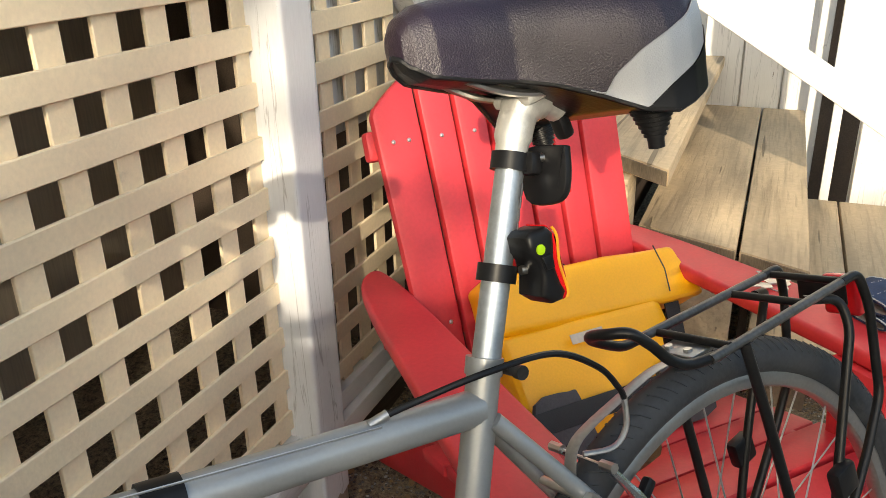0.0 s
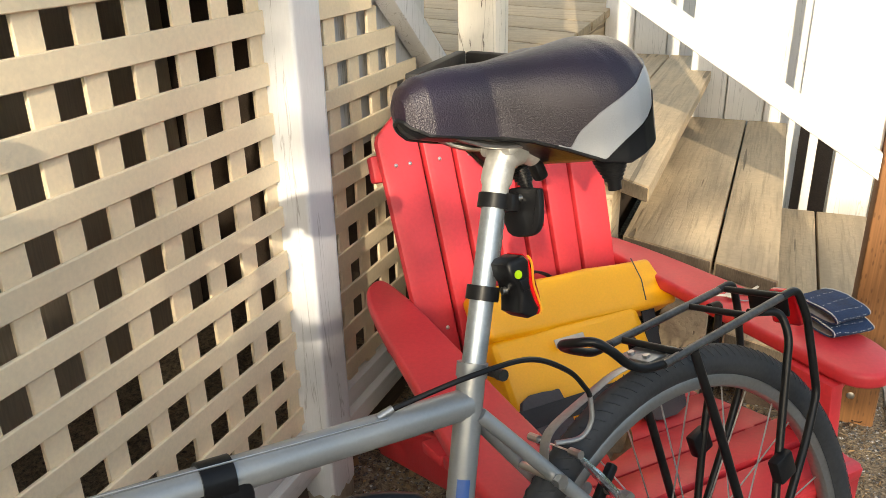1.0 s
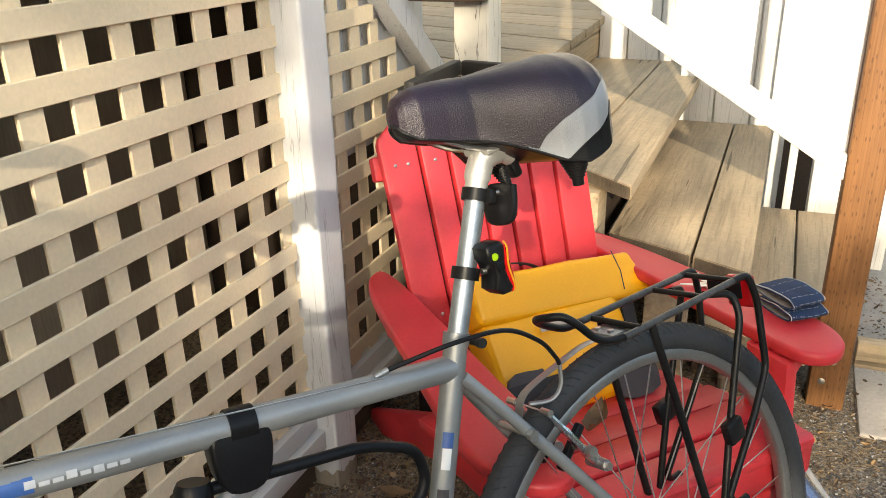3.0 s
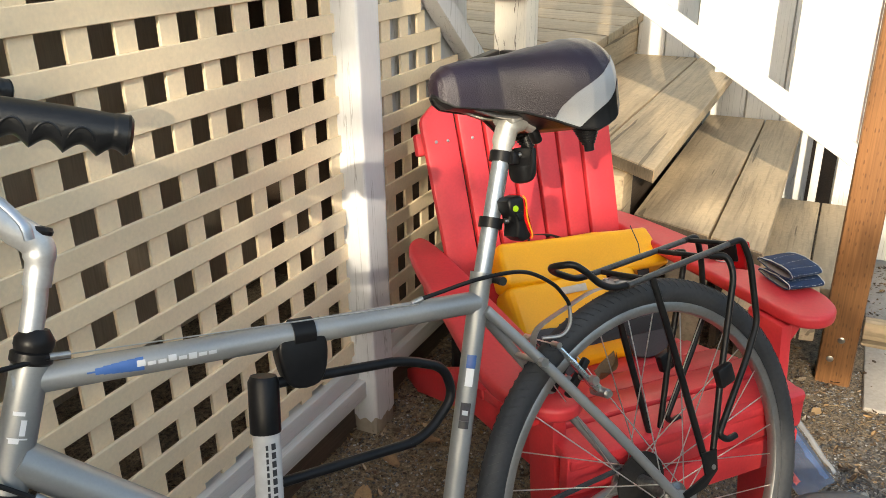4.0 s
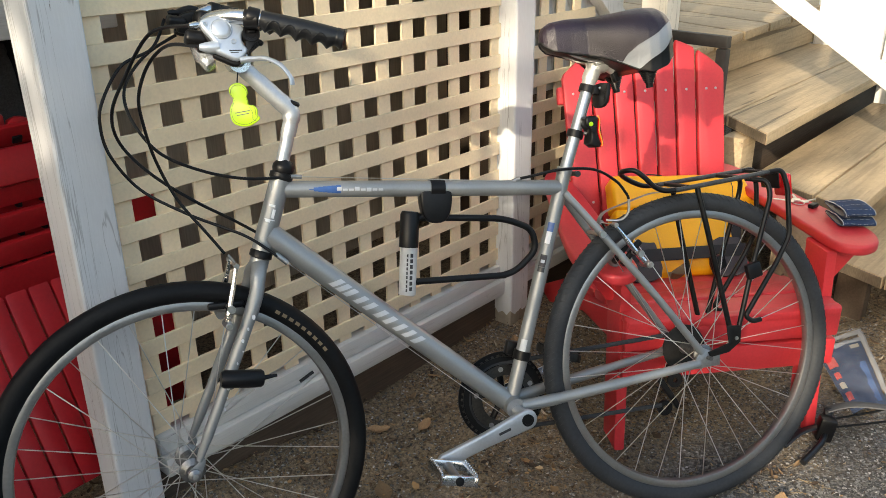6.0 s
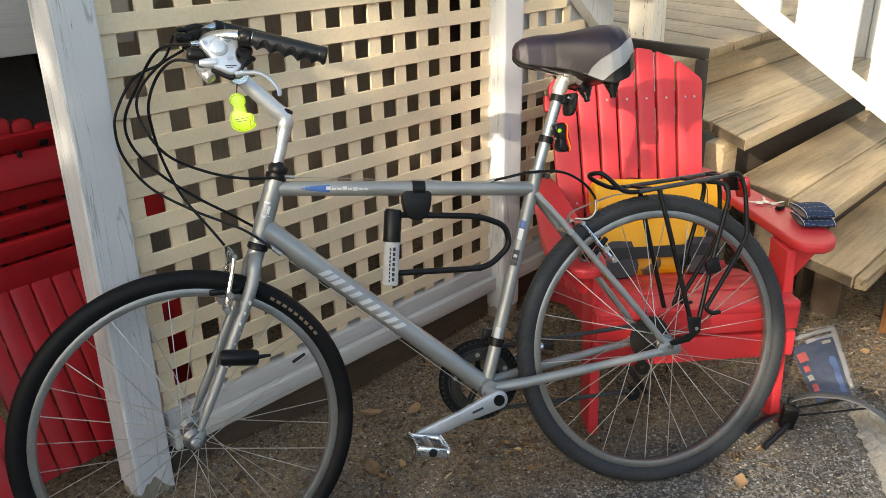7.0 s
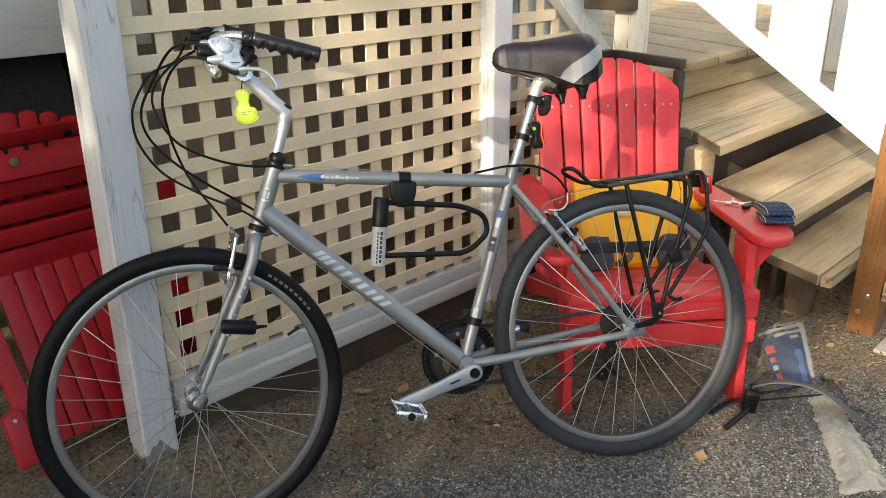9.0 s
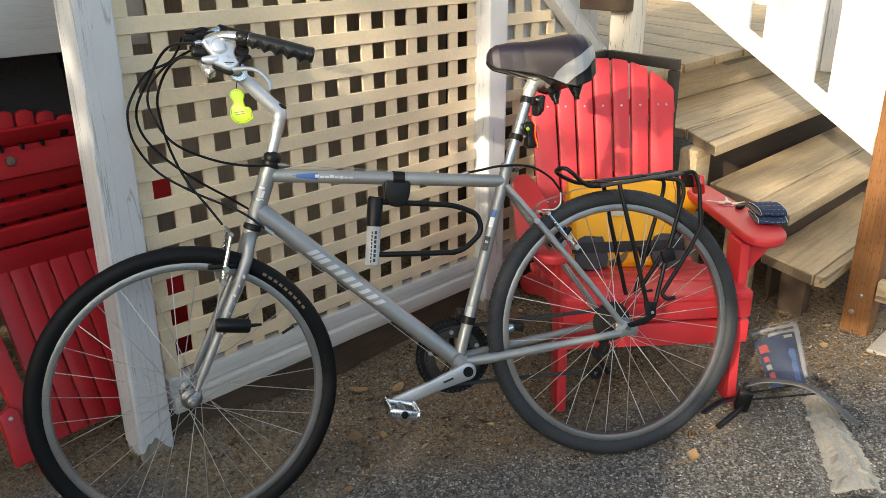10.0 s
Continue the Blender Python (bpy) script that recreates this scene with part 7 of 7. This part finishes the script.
def litter():
    """Dead leaves and straw: one loose mass."""
    rnd = random.Random(5)
    sh = Shape()
    blades = [leaf_blade(1.0, 0.12 + 0.09 * (k % 4), 0.05 + 0.1 * (k % 3), k) for k in range(9)]
    n = 0
    while n < 17000:
        x, y = rnd.uniform(-0.5, 3.2), rnd.uniform(-1.0, 1.6)
        soil = 0.62 * x + y + 0.9 * noise.noise((x * 2.2, y * 2.2, 4.0))
        patch = noise.noise((x * 5, y * 5, 11.0))
        if rnd.random() > (0.95 if soil > 1.3 and patch > 0.05 else 0.5 if soil > 1.3 else 0.1):
            continue
        s = rnd.uniform(0.005, 0.014) * (2.4 if rnd.random() < 0.05 and soil > 1.2 else 1)
        m = pose(x, y, ground_z(x, y) + 0.004 + rnd.uniform(0, 0.006), rnd.uniform(-22, 22), rnd.uniform(-22, 22), rnd.uniform(0, 360)) @ Matrix.Diagonal((s, s, s, 1))
        b = blades[rnd.randrange(9)]
        sh.add(b.v, b.f, m)
        n += 1
    lm = paint("leaf_litter", (0.23, 0.135, 0.06), 0.8, vary=0.4, scale=20)
    t, p = nodes_of(lm)
    geo = t.nodes.new("ShaderNodeNewGeometry")
    r = t.nodes.new("ShaderNodeValToRGB")
    e = r.color_ramp.elements
    e[0].color, e[1].color = (0.035, 0.022, 0.014, 1), (0.42, 0.35, 0.26, 1)
    for at, tone in ((0.5, (0.13, 0.082, 0.046, 1)), (0.8, (0.24, 0.15, 0.075, 1)), (0.92, (0.33, 0.2, 0.085, 1))):
        e.new(at).color = tone
    t.links.new(geo.outputs["Random Per Island"], r.inputs[0])
    t.links.new(r.outputs[0], p.inputs["Base Color"])
    tagged(part("leaf_litter", sh, lm, None, "", None, 20), "brown dead leaves scattered on the soil", "leaves", kind="stuff")
    st = Shape()
    for i in range(7000):
        x, y = rnd.uniform(-0.2, 3.0), rnd.uniform(-0.6, 1.2)
        soil = 0.62 * x + y + 0.9 * noise.noise((x * 2.2, y * 2.2, 4.0))
        if soil < 1.15:
            continue
        a, l = rnd.uniform(0, 6.28), rnd.uniform(0.012, 0.045)
        z = ground_z(x, y) + 0.002
        st.tube([(x, y, z), (x + l * 0.5 * math.cos(a), y + l * 0.5 * math.sin(a), z + rnd.uniform(0.001, 0.005)), (x + l * math.cos(a + 0.06), y + l * math.sin(a + 0.06), z + rnd.uniform(0, 0.005))], 0.00045, 3, caps=False)
    tagged(part("straw", st, paint("dry_straw", (0.27, 0.19, 0.1), 0.8, vary=0.3)), "dry straw and grass stems on the soil", "straw", kind="stuff")


litter()
LEAVES = [((1.318, 0.185), 0.05, 20), ((0.775, 0.905), 0.06, 65), ((0.93, 1.08), 0.06, 150), ((1.02, 1.0), 0.05, 10), ((1.60, 1.02), 0.07, 110), ((1.50, 1.06), 0.06, 60), ((0.62, 0.75), 0.04, 200), ((1.2, -0.1), 0.045, 80), ((1.35, 1.05), 0.08, 20)]
for i, ((x, y), s, a) in enumerate(LEAVES):
    lf = part("dry_leaf", leaf_blade(1.0, 0.3, 0.14, 40 + i), LEAFLIT, None, "", pose(x, y, ground_z(x, y) + 0.008, 4, -6, a) @ Matrix.Diagonal((s, s, s, 1)), 60)
    tagged(lf, "curled brown dead leaf on the ground", "leaf", "dead leaves on the ground")
lf = part("dry_leaf", leaf_blade(1.0, 0.32, 0.35, 77), LEAFLIT, None, "", CHAIR @ pose(-0.06, 0.14, 0.372, -10, 0, 30) @ Matrix.Diagonal((0.075, 0.075, 0.075, 1)), 60)
tagged(lf, "curled brown dead leaf on the chair seat", "leaf", "dead leaves on the ground")


# ---- unseen tree added behind the camera: its crown shades the place and lets spots of sun through ----
def shade_tree():
    rnd = random.Random(8)
    S = TO_SUN
    H = Vector((-S.y, S.x, 0)).normalized()
    if H.y > 0:
        H = -H
    V = S.cross(H)
    if V.z < 0:
        V = -V
    foot = S * 6.2
    foot.z = ground_z(foot.x, foot.y) - 0.05
    tr = thing("tree", "unseen leafy tree added to shade the bicycle", "tree")
    crown_c = S * 7.0 + V * 0.6 - H * 1.0
    part("trunk", Shape().tube(curve([tuple(foot - H * 1.3), tuple(foot - H * 1.2 + Vector((0, 0, 0.9))), tuple(crown_c - Vector((0, 0, 0.4))), tuple(crown_c + Vector((0, 0, 1.2)))], 5), [0.2] * 3 + [0.15] * 6 + [0.1] * 4 + [0.06] * 3, 12), BARK, tr)
    for i in range(9):
        a = 2 * math.pi * i / 9
        part("limb", Shape().tube(curve([tuple(crown_c), tuple(crown_c + H * math.cos(a) * 0.7 + V * math.sin(a) * 0.6), tuple(crown_c + H * math.cos(a) * 1.7 + V * math.sin(a) * 1.3)], 4), [0.06] * 4 + [0.035] * 4 + [0.015], 8), BARK, tr)
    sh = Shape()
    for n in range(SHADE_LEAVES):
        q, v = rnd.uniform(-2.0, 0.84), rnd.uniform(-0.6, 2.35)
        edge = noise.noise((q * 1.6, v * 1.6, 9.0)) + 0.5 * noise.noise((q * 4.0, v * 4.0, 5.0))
        # leaf density laid out by where shade or sun should fall: dense low, thinner upwards and towards the stairs
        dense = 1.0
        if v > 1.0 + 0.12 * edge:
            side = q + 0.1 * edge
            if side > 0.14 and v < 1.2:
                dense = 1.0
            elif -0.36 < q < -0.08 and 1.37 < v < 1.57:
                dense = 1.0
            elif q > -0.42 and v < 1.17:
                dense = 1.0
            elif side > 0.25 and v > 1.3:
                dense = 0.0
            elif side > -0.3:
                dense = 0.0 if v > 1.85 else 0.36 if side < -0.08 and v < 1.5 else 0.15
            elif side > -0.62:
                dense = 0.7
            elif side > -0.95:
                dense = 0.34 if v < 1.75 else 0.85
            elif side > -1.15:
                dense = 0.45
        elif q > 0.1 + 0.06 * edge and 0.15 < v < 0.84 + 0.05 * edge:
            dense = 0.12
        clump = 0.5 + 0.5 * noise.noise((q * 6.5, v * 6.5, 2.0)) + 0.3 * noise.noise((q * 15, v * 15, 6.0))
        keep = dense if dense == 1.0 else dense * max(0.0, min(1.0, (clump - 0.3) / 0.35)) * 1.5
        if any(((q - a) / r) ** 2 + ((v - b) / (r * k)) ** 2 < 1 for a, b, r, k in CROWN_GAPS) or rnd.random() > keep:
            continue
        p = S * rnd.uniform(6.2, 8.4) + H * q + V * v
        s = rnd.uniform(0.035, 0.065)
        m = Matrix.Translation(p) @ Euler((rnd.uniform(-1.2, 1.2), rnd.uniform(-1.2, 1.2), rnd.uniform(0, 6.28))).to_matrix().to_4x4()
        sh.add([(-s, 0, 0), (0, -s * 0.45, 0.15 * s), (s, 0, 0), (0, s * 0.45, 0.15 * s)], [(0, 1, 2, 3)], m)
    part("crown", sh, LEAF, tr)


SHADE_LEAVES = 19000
CROWN_GAPS = [(-0.47, 1.4, 0.13, 0.9), (-0.71, 1.27, 0.085, 1.5), (-0.17, 1.27, 0.07, 0.9), (-0.36, 1.27, 0.055, 1.0), (-0.3, 1.5, 0.05, 0.8)]   # openings placed to let sun onto chosen spots
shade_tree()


# ---- unseen hedge added behind the camera: closes the yard and darkens reflections ----
def hedge():
    rows = []
    for k in range(13):
        z = -0.1 + 3.1 * k / 12
        row = []
        for i in range(181):
            a = radians(95 + 245 * i / 180)
            r = 9.5 + 0.35 * noise.noise((a * 9, z * 1.6, 1.0)) + 0.15 * noise.noise((a * 40, z * 6, 4.0)) + (0.8 * (k - 9) / 3 if k > 9 else 0)
            top = 0.3 * noise.noise((a * 14, 2.0, 7.0)) * (k / 12)
            row.append((0.8 + r * math.cos(a), 0.4 + r * math.sin(a), z + top))
        rows.append(row)
    tagged(part("backdrop", Shape().sheet(rows), HEDGE), "unseen dark green hedge added to darken reflections", "hedge", kind="structure")


hedge()
